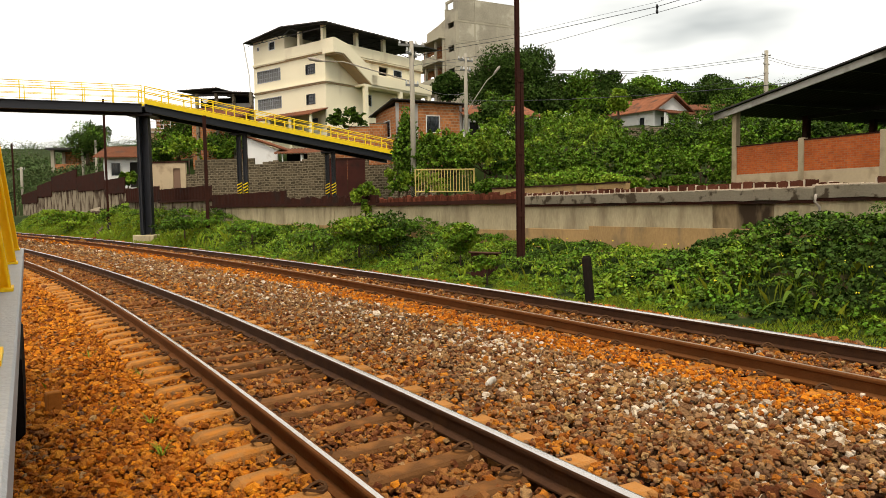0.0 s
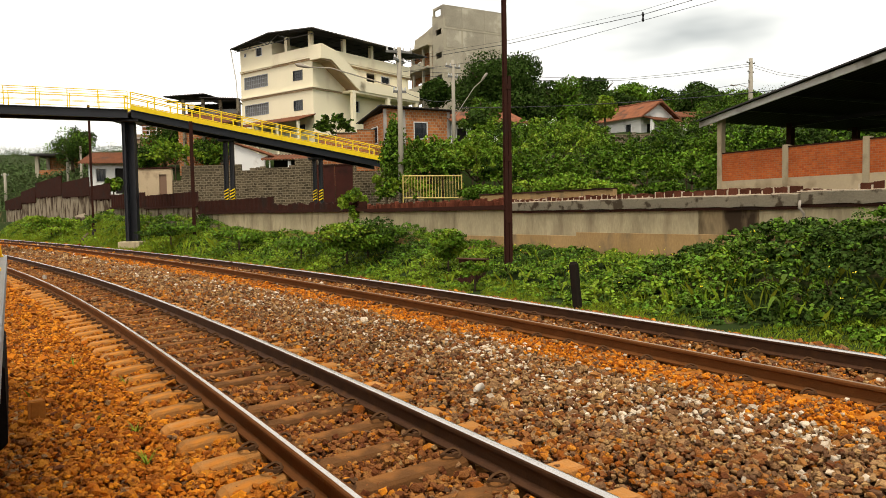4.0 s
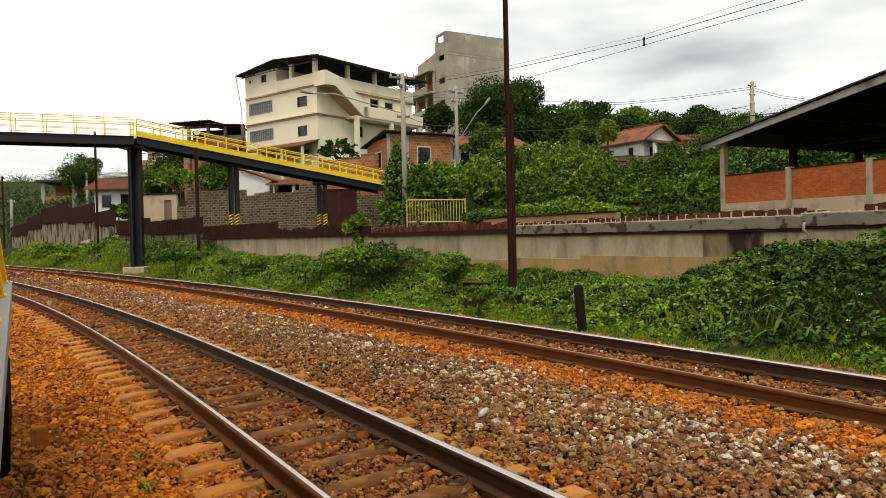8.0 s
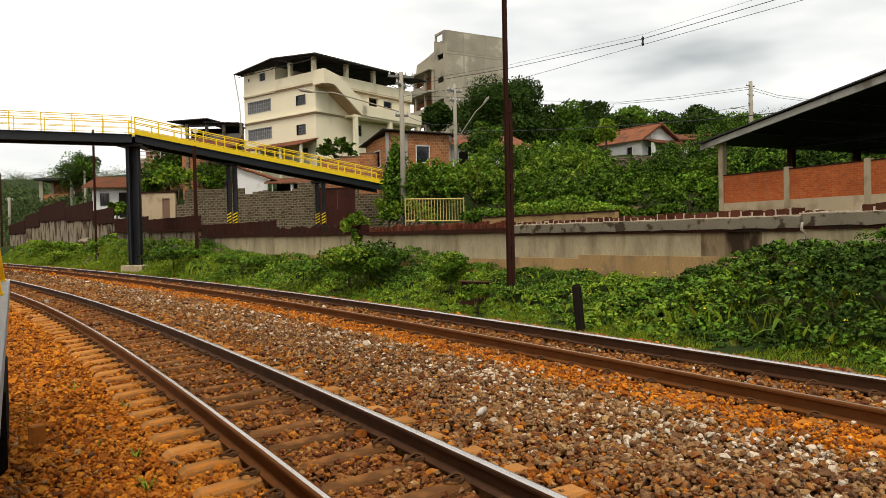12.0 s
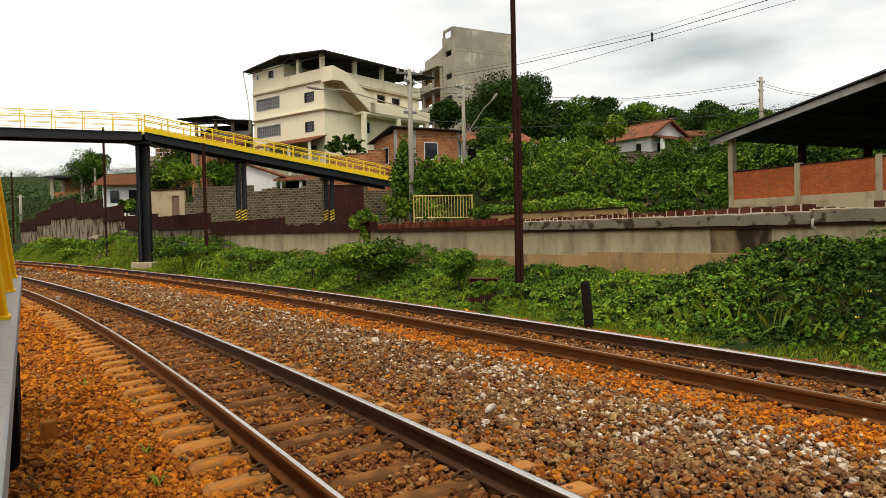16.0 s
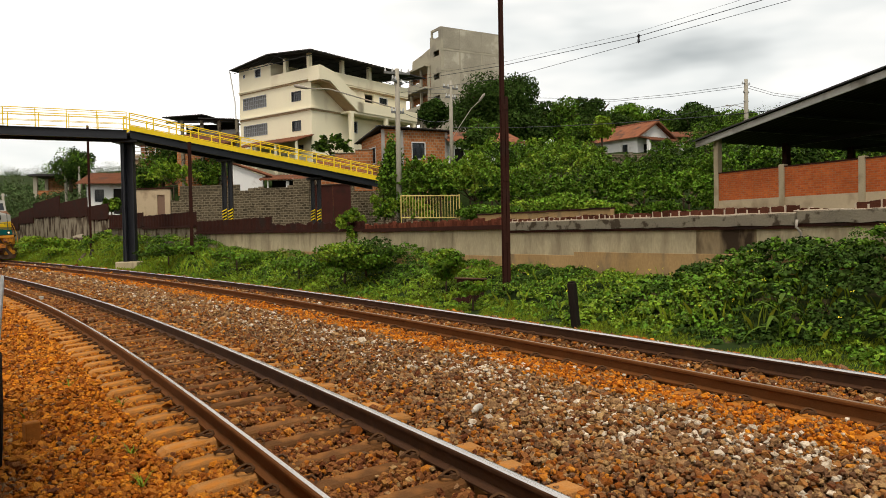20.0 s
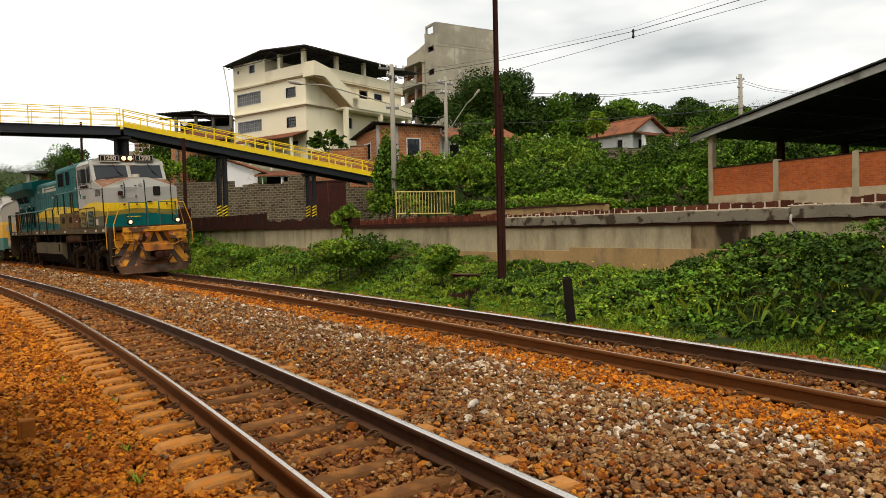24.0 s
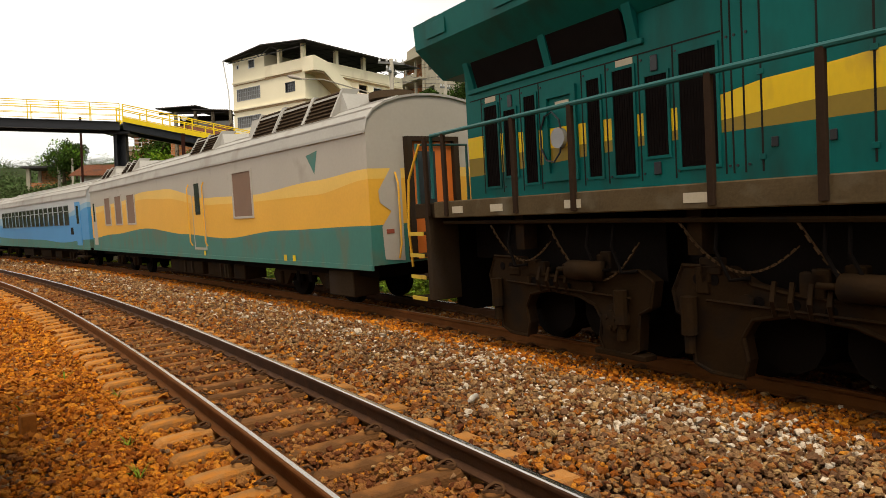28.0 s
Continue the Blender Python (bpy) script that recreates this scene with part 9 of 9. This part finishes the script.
def car_bogie(parent, c):
    for side in (-1, 1):
        y = side * 1.0
        bm = prism(bmesh.new(), [(c - 1.5, 0.5), (c - 1.35, 0.3), (c - 0.85, 0.3), (c - 0.6, 0.55), (c + 0.6, 0.55), (c + 0.85, 0.3), (c + 1.35, 0.3), (c + 1.5, 0.5), (c + 1.3, 0.72), (c - 1.3, 0.72)], y - 0.05, y + 0.05, "y")
        f = part("side_frame", bm, "frame_iron", parent)
        for ax in (-1.1, 1.1):
            part("axle_box", new_box(c + ax - 0.13, c + ax + 0.13, y - 0.12, y + 0.12, 0.3, 0.58, 0.03), "frame_iron", f)
            part("spring", tube(bmesh.new(), [(c + ax * 0.25, y, 0.4), (c + ax * 0.25, y, 0.72)], 0.09, 8), "under", f)
    for ax in (-1.1, 1.1):
        wheelset(parent, c + ax, 0.42)


def roof_shape(w, eave, crown, n=12):
    return [(-w * math.cos(math.pi * i / n), eave + (crown - eave) * math.sin(math.pi * i / n) ** 0.85) for i in range(n + 1)]


def car_body(ob, x0, x1, bands, mats, eave, crown, roof_mat):
    bm = bmesh.new()
    for side in (-1, 1):
        livery(bm, [(x0, x0, side * 1.4), (x1, x1, side * 1.4)], 0.86, eave, bands)
    body = part("body_side", bm, mats, ob)
    for x, nm in ((x0, "rear_end"), (x1, "front_end")):
        bm = bmesh.new()
        e = 0.0005 if x > 0 else -0.0005
        u = 10.24 if x > 0 else -10.6
        livery(bm, [(u, x, -1.4), (u + e, x, 1.4)], 0.86, eave, bands)
        bm.faces.new([bm.verts.new((x, y, z)) for y, z in roof_shape(1.4, eave, crown)]).material_index = len(mats) - 1
        part(nm, bm, mats, ob)
    sh = roof_shape(1.42, eave, crown)
    bm = bmesh.new()
    rings = [[(x, y, z) for y, z in sh] + [(x, y, z - 0.04) for y, z in reversed(sh)] for x in (x0, x1 + 0.03)]
    loft(bm, rings)
    roof = part("roof", bm, roof_mat, ob)
    for i in range(1, 12):
        y, z = sh[i]
        if abs(y) > 0.5:
            part("roof_rib", tube(bmesh.new(), [(x0, y, z), (x1, y, z)], 0.018, 4), roof_mat, roof)
    for side in (-1, 1):
        part("gutter", new_box(x0, x1, side * 1.415 - 0.02, side * 1.415 + 0.02, eave - 0.05, eave - 0.01), roof_mat, roof)
        part("side_sill", new_box(x0, x1, side * 1.4 - 0.02, side * 1.4 + 0.02, 0.78, 0.87), mats[0], ob)
    part("underframe", new_box(x0 + 0.3, x1 - 0.3, -1.1, 1.1, 0.62, 0.86), "under", ob)
    return body


def build_generator_car():
    g = thing("generator_car", train_pose(120, 7), "grey, amber and green generator car with roof hatches", "railway carriage")
    gt = curve_of((-10.6, 1.25), (-7.35, 1.4), (-2.9, 1.58), (0.8, 1.4), (3.7, 1.3), (6.8, 1.47), (10.24, 1.53))
    yt = curve_of((-10.6, 2.45), (-6.5, 2.5), (-3.0, 2.72), (-0.9, 2.7), (2.7, 2.3), (5.5, 2.25), (8.4, 2.38), (10.24, 2.47))
    at = curve_of((-10.6, 2.2), (-6.5, 2.38), (-3.0, 2.5), (-0.9, 2.42), (2.7, 2.12), (5.5, 2.1), (8.4, 2.12), (10.24, 2.3))
    car_body(g, -10.6, 10.24, [gt, at, yt], ["car_green", "car_orange", "car_amber", "car_grey"], 3.1, 3.76, "roof_car")
    for x0, x1, z0, z1 in ((4.4, 5.45, 1.8, 2.78), (-8.2, -7.4, 1.77, 2.72), (-6.65, -5.8, 1.77, 2.72), (-5.03, -4.1, 1.77, 2.7)):
        w = part("window", walls(bmesh.new(), x0 - 0.05, x1 + 0.05, z0 - 0.05, z1 + 0.05, -1.425, -1.401, [(x0, x1, z0, z1)]), "car_grey", g)
        part("blind", new_box(x0, x1, -1.408, -1.402, z0, z1), "blind", w, "drawn brown blind")
    d = part("side_door", new_box(1.5, 2.4, -1.412, -1.401, 1.0, 2.82), "car_grey", g)
    part("door_leaf", livery(bmesh.new(), [(1.58, 1.58, -1.418), (2.34, 2.34, -1.418)], 1.06, 2.76, [gt, yt], 0.2), ["car_green", "car_orange", "car_grey"], d)
    part("door_window", new_box(1.78, 2.14, -1.43, -1.42, 1.9, 2.7, 0.004), "glass", d)
    for x in (1.35, 2.5):
        part("grab_rail", tube(bmesh.new(), [(x, -1.42, 1.1), (x, -1.47, 1.2), (x, -1.47, 2.6), (x, -1.42, 2.7)], 0.018, 5), "car_orange", d)
    rd = part("end_door", new_box(-10.3, -9.75, -1.412, -1.401, 1.0, 2.75), "car_grey", g)
    part("door_window", new_box(-10.15, -9.92, -1.42, -1.41, 1.9, 2.6), "glass", rd)
    # the front end: dark notched panel, gangway and orange door
    bm = bmesh.new()
    v = [bm.verts.new((10.25, y, z)) for y, z in ((-0.75, 0.9), (-0.75, 2.5), (-0.95, 2.48), (-1.22, 2.1), (-1.2, 1.9), (-0.98, 1.75), (-1.18, 1.5), (-1.16, 1.1), (-1.15, 0.95))]
    bm.faces.new(v)
    part("end_panel", bm, "car_grey", g, "grey notched end panel")
    gw = part("gangway", walls(bmesh.new(), -0.66, 0.46, 0.9, 3.0, 10.24, 10.36, [(-0.55, 0.35, 0.9, 2.92)], "y"), "grime", g)
    part("end_door", new_box(10.245, 10.27, -0.55, 0.35, 0.9, 2.92), "door_orange", gw, "orange gangway door")
    part("door_window", box(bmesh.new(), 10.27, 10.28, -0.42, -0.02, 1.75, 2.75, 0.002), "glass", gw)
    for y in (-0.9, 0.75):
        part("corner_rail", tube(bmesh.new(), [(10.3, y, 0.95), (10.38, y, 1.2), (10.38, y, 2.2), (10.3, y, 2.4)], 0.018, 5), "car_orange", g)
    bm = bmesh.new()
    v = [bm.verts.new((x, -1.405, z)) for x, z in ((8.1, 2.86), (8.55, 2.92), (8.4, 2.5))]
    bm.faces.new(v)
    part("emblem", bm, "car_green", g, "green and yellow triangular emblem")
    # roof hatches with grilles
    for x0, x1, h in ((0.8, 3.2, 0.2), (4.6, 9.2, 0.27), (-6.5, -4.4, 0.16), (-9.6, -7.6, 0.14)):
        bm = loft(bmesh.new(), [[(x0, -1.05, 3.5), (x0 + 0.1, -0.95, 3.68 + h), (x0 + 0.1, 0.95, 3.68 + h), (x0, 1.05, 3.5)], [(x1, -1.05, 3.5), (x1 - 0.4, -0.95, 3.68 + h), (x1 - 0.4, 0.95, 3.68 + h), (x1, 1.05, 3.5)]])
        bmesh.ops.recalc_face_normals(bm, faces=bm.faces[:])
        hb = part("roof_hatch", bm, "roof_car", g, "raised roof hatch with dark grilles")
        cells = ((5.2, 6.25), (6.4, 7.6), (7.72, 8.75)) if x0 == 4.6 else ((x0 + 0.2, (x0 + x1) / 2 - 0.2), ((x0 + x1) / 2 - 0.1, x1 - 0.5))
        for a, b in cells:
            low, high = (-1.13, 3.5), (-0.86, 3.7 + h)
            part("grille", loft(bmesh.new(), [[(x, low[0] - 0.05, low[1]), (x, high[0] - 0.04, high[1] + 0.03), (x, high[0] + 0.3, high[1] + 0.03), (x, low[0] + 0.1, low[1])] for x in (a, b)]), "hatch_brown", hb)
            for i in range(6):
                k = (i + 0.5) / 6
                y, z = low[0] + (high[0] - low[0]) * k - 0.06, low[1] + (high[1] - low[1]) * k + 0.02
                part("slat", tube(bmesh.new(), [(a, y, z), (b, y, z)], 0.016, 4), "frame_iron", hb)
            for x in (a - 0.03, b + 0.03):
                part("grille_frame", loft(bmesh.new(), [[(x + d, low[0] - 0.08, low[1]), (x + d, high[0] - 0.07, high[1] + 0.06), (x + d, high[0] + 0.3, high[1] + 0.06), (x + d, low[0] + 0.1, low[1])] for d in (-0.03, 0.03)]), "roof_car", hb)
    part("fan_cover", disc(bmesh.new(), (9.3, -0.2, 3.84), (0, 0, 1), 0.42, 0.12, 20), "hatch_brown", g, "round dark fan cover on the roof")
    for x0, x1 in ((1.6, 3.2), (-1.6, 1.2), (3.4, 4.1)):
        part("equipment_box", new_box(x0, x1, -1.15, -0.6, 0.3, 0.64, 0.02), "frame_iron", g)
    for x in (2.6, 2.9, 3.1, 0.4, -0.2):
        part("box_rib", new_box(x, x + 0.08, -1.2, -1.15, 0.3, 0.64), "grime", g)
    part("battery_case", new_box(8.4, 9.3, -1.25, -0.7, 0.25, 0.72, 0.02), "grime", g)
    part("notice", new_box(10.252, 10.26, -1.1, -0.95, 1.38, 1.45), "marker_red", g, "small red notice")
    for x in (6.9, 7.3, 2.2):
        part("yellow_mark", new_box(x, x + 0.12, -1.425, -1.421, 0.86, 0.98), "loco_yellow", g)
    part("coupler", new_box(10.2, 11.0, -0.14, 0.14, 0.7, 0.96, 0.03), "rust", g)
    for c in (-7.0, 7.0):
        car_bogie(g, c)
    return g


def build_coach():
    c = thing("passenger_coach", train_pose(140, 7), "sky blue passenger coach with a ribbed pale roof", "railway carriage", "blue coaches")
    gt = curve_of((-10.4, 1.3), (-4, 1.2), (2, 1.16), (6, 1.05), (10.3, 1.2))
    bt = curve_of((-10.4, 2.0), (-3, 1.75), (2.5, 1.98), (6, 1.85), (8, 2.2), (10.3, 2.5))
    wt = curve_of((-10.4, 2.4), (-3, 2.3), (3, 2.25), (7, 2.3), (10.3, 2.7))
    car_body(c, -10.4, 10.3, [gt, bt, wt], ["car_green", "car_blue", "coach_mid", "coach_white"], 2.98, 3.66, "roof_car")
    for i in range(16):
        x = 6.75 - 0.93 * i
        w = part("window", walls(bmesh.new(), x - 0.03, x + 0.66, 1.8, 2.66, -1.42, -1.401, [(x, x + 0.63, 1.83, 2.63)]), "black_steel", c)
        part("pane", new_box(x, x + 0.63, -1.41, -1.403, 1.83, 2.4), "loco_glass", w)
        part("top_pane", new_box(x, x + 0.63, -1.413, -1.403, 2.43, 2.63), "loco_glass", w)
    for x in (8.5, -9.4):
        d = part("side_door", new_box(x, x + 0.75, -1.415, -1.401, 0.95, 2.75), "car_blue", c)
        part("door_window", new_box(x + 0.2, x + 0.52, -1.424, -1.414, 1.85, 2.6), "loco_glass", d)
        part("door_step", new_box(x - 0.05, x + 0.8, -1.45, -1.1, 0.45, 0.52), "grime", c)
        part("door_step", new_box(x - 0.05, x + 0.8, -1.4, -1.1, 0.7, 0.76), "grime", c)
    part("vent_plate", new_box(7.6, 8.0, -1.41, -1.402, 1.4, 1.7), "dark", c)
    part("gangway", walls(bmesh.new(), -0.6, 0.6, 0.9, 2.95, 10.3, 10.75, [(-0.45, 0.45, 0.95, 2.8)], "y"), "under", c)
    for x0, x1 in ((-3.5, -1.2), (0.5, 2.6), (3.4, 4.6)):
        part("equipment_box", new_box(x0, x1, -1.15, -0.6, 0.3, 0.64, 0.02), "frame_iron", c)
    part("roof_vent", new_box(-9, 9, -0.25, 0.25, 3.62, 3.74, 0.02), "roof_car", c)
    for b in (-7.0, 7.0):
        car_bogie(c, b)
    return c


gen = build_generator_car()
coach = build_coach()
coach2 = copy_thing(coach, train_pose(165, 7))
VEHICLES = [(loco, 9.8, 6.2), (gen, 31.8, 7.0), (coach, 53.1, 7.0), (coach2, 74.6, 7.0)]

# front end of the train: seconds, metres along the far track
FRONT = [(0.0, 200.0), (5.0, 160.0), (10.0, 119.5), (14.5, 82.8), (17.5, 58.3), (20.0, 38.0), (20.5, 34.0), (21.0, 30.0), (21.5, 26.1), (22.5, 18.0), (23.5, 9.5), (24.0, 5.0), (24.5, 0.4), (25.0, -4.35), (25.5, -9.2),
         (26.0, -14.3), (26.5, -19.48), (27.0, -24.55), (27.5, -29.4), (28.0, -34.25)]

# ---- the yellow wagon close beside the camera ----


def near_wagon():
    """x runs along the wagon, y away from the line's side, z up."""
    a = radians(31.1)
    f = Vector((-math.sin(a), math.cos(a), 0))
    l = Vector((-math.cos(a), -math.sin(a), 0))
    m = Matrix((f, l, Vector((0, 0, 1)))).transposed().to_4x4()
    w = thing("freight_wagon", m, "tall yellow ribbed freight wagon on a grey chequered sill", "railway wagon")
    part("sill", new_box(0.9, 7.75, 0.036, 0.75, 1.1, 1.19, 0.006), "steel_grey", w, "grey chequer-plate side sill")
    part("sill_web", new_box(0.9, 7.7, 0.07, 0.09, 0.86, 1.1), "steel_grey", w)
    part("side_sheet", prism(bmesh.new(), [(0.2, 1.19), (0.24, 1.19), (0.44, 3.2), (0.4, 3.2)], 0.9, 7.55, "x"), "yellow_worn", w, "sloping yellow side sheet")
    part("top_rail", new_box(0.9, 7.6, 0.3, 0.44, 3.2, 3.3, 0.01), "yellow_worn", w)
    for x in (1.9, 3.62, 5.5, 7.5):
        rib = part("rib", prism(bmesh.new(), [(0.078, 1.192), (0.22, 1.192), (0.42, 3.2), (0.3, 3.2)], x, x + 0.014, "x"), "yellow_worn", w, "tapering yellow rib plate")
        part("rib_flange", loft(bmesh.new(), [[(x - 0.05, 0.07, 1.192), (x + 0.06, 0.07, 1.192), (x + 0.06, 0.08, 1.192), (x - 0.05, 0.08, 1.192)], [(x - 0.05, 0.292, 3.2), (x + 0.06, 0.292, 3.2), (x + 0.06, 0.302, 3.2), (x - 0.05, 0.302, 3.2)]]), "yellow_worn", rib)
        part("foot", new_box(x - 0.09, x + 0.1, 0.062, 0.2, 1.191, 1.204), "yellow_worn", rib)
    for x in (2.75, 4.55, 6.5):
        for z in (1.7, 2.4):
            part("stiffener", prism(bmesh.new(), [(0.16 + 0.1 * (z - 1.19), z), (0.22 + 0.1 * (z - 1.19), z - 0.05), (0.22 + 0.1 * (z - 1.19), z + 0.05)], x - 0.85, x + 0.75, "x"), "yellow_worn", w)
    part("end_sheet", new_box(7.5, 7.55, 0.3, 2.6, 1.19, 3.2), "yellow_worn", w)
    part("end_sheet", new_box(0.9, 0.95, 0.3, 2.6, 1.19, 3.2), "yellow_worn", w)
    part("side_sheet", prism(bmesh.new(), [(2.66, 1.19), (2.7, 1.19), (2.5, 3.2), (2.46, 3.2)], 0.9, 7.55, "x"), "yellow_worn", w, "sloping yellow side sheet")
    part("top_rail", new_box(0.9, 7.6, 2.46, 2.6, 3.2, 3.3, 0.01), "yellow_worn", w)
    part("sill", new_box(0.9, 7.75, 2.15, 2.86, 1.1, 1.19, 0.006), "steel_grey", w, "grey chequer-plate side sill")
    part("floor", new_box(0.95, 7.5, 0.75, 2.15, 1.1, 1.16), "steel_grey", w)
    for x in (1.5, 3.0, 4.1, 5.6):
        bm = bmesh.new()
        disc(bm, (x, 0.62, 0.12), (0, 1, 0), 0.42, 0.12, 24)
        disc(bm, (x, 1.7, 0.12), (0, 1, 0), 0.42, 0.12, 24)
        tube(bm, [(x, 0.3, 0.12), (x, 2.0, 0.12)], 0.07, 8)
        part("wheelset", bm, "under", w)
    part("bogie_frame", new_box(3.9, 5.25, 0.05, 0.28, 0.43, 0.85, 0.03), "under", w)
    part("axle_guard", new_box(5.3, 5.9, 0.1, 0.28, 0.2, 0.7, 0.04), "under", w)
    part("centre_beam", new_box(0.9, 7.6, 1.0, 1.4, 0.6, 1.1), "under", w)


near_wagon()
siding = thing("siding_track", pose(0, 0, 0, 0, 0, 121.1), "short length of siding under the yellow wagon", "railway track", kind="structure")
for y in (0.62, 1.7):
    part("rail", prism(bmesh.new(), [(y + a, -0.3 + b) for a, b in RAIL], 0.2, 7.9, "x"), "rail_side", siding)

# ---- rubble and small things ----
for s, lat, le, turn in ((27.0, 7.3, 1.9, 62), (26.4, 7.7, 1.6, 70)):
    old = thing("old_timber", along(s, lat, float(ground_z(s, lat)) + 0.06) @ pose(0, 0, 0, 0, -14, turn), "rotten dark timber lying on the bank", "timber", "old timbers on the bank")
    part("body", new_box(-le / 2, le / 2, -0.1, 0.1, 0, 0.18, 0.02), "charred" if turn > 65 else "bark", old)
for s, lat, k in ((31.5, 9.0, 0.5), (33.5, 9.1, 0.6), (21.6, 8.6, 0.38), (35.2, 8.9, 0.4)):
    lump = thing("concrete_rubble", along(s, lat, float(ground_z(s, lat)) - 0.05) @ pose(0, 0, 0, 8, 12, 40 * s), "broken lump of weathered concrete on the bank", "rubble", "broken concrete on the bank")
    bm = new_box(-k, k, -0.6 * k, 0.6 * k, 0, 0.8 * k, 0.07 * k)
    rr_ = random.Random(int(s))
    for v in bm.verts:
        v.co += Vector([rr_.uniform(-0.12, 0.12) * k for _ in range(3)])
    part("body", bm, "stained", lump)
bottle = thing("plastic_bottle", along(-18.05, 1.53, -0.06) @ pose(0, 0, 0, 84, 0, -50) @ Matrix.Scale(1.15, 4) @ Matrix.Diagonal((0.8, 1, 1, 1)), "crushed clear plastic bottle lying on the ballast", "bottle")
part("body", tube(bmesh.new(), [(0, 0, 0), (0, 0, 0.01), (0, 0.01, 0.09), (0, 0, 0.13), (0, 0, 0.17), (0, 0, 0.2)], [0.022, 0.03, 0.022, 0.03, 0.024, 0.011], 10), "white", bottle, smooth=True)
part("cap", tube(bmesh.new(), [(0, 0, 0.2), (0, 0, 0.225)], 0.015, 8), "white", bottle)
stub = thing("sleeper_stub", along(-15.78, -1.86, -0.36) @ pose(0, 0, 0, 0, 0, 15), "rust-brown sleeper end sticking out of the ballast", "sleeper")
part("body", new_box(-0.08, 0.05, -0.045, 0.045, 0.02, 0.24, 0.012), "plate_rust", stub)
for s, lat, k in ((-13.5, -1.35, 7), (-16.94, -1.22, 8), (-17.82, -1.29, 9), (-15.0, -1.0, 5)):
    rt = random.Random(int(-s * 100))
    tuft = thing("grass_tuft", along(s, lat, -0.29), "small green grass tuft between the stones", "grass", "grass tufts in the ballast")
    for i in range(k + 4):
        a, le, w = rt.uniform(0, 6.28), rt.uniform(0.08, 0.2), 0.006
        d, n = Vector((math.cos(a), math.sin(a), 0)), Vector((-math.sin(a), math.cos(a), 0))
        bm = bmesh.new()
        rings = [[d * (f * le * 0.7) + n * (w * (1 - f) + 0.0008) + Vector((0, 0, 0.02 + le * (1.1 * f - 0.55 * f * f))), d * (f * le * 0.7) - n * (w * (1 - f) + 0.0008) + Vector((0, 0, 0.02 + le * (1.1 * f - 0.55 * f * f))), d * (f * le * 0.7) + Vector((0, 0, 0.017 + le * (1.1 * f - 0.55 * f * f)))] for f in (0, 0.35, 0.7, 1.0)]
        part("blade", loft(bm, rings), "leaf_bright", tuft)
cup = thing("white_cup", along(0.27, -0.1, -0.2), "small white cup between the rails", "cup")
part("body", tube(bmesh.new(), [(0, 0, 0.0), (0, 0, 0.11)], [0.05, 0.07], 10), "white", cup)


def front_at(t):
    """Where the train's front is: the same smooth run that the vehicles make between their rows."""
    for (t0, s0), (t1, s1) in zip(FRONT, FRONT[1:]):
        if t0 <= t <= t1:
            return s0 + (s1 - s0) * (t - t0) / (t1 - t0)
    return FRONT[-1][1]


def motions():
    for ob, off, a in VEHICLES:
        walk(ob, [(t, train_pose(s + off, a)) for t, s in FRONT])
    # the wheels roll, seen only while the train is in view
    steps = [0.0, 19.0] + [19.0 + 9.0 * i / 270 for i in range(1, 271)]
    for w, x, r in WHEELS:
        rows, turned = [], 0.0
        for t in steps:
            if t > 19.0:
                turned = (front_at(19.0) - front_at(t)) / r
            rows.append((t, pose(x, 0, r) @ Matrix.Rotation(turned, 4, "Y")))
        walk(w, rows)


motions()
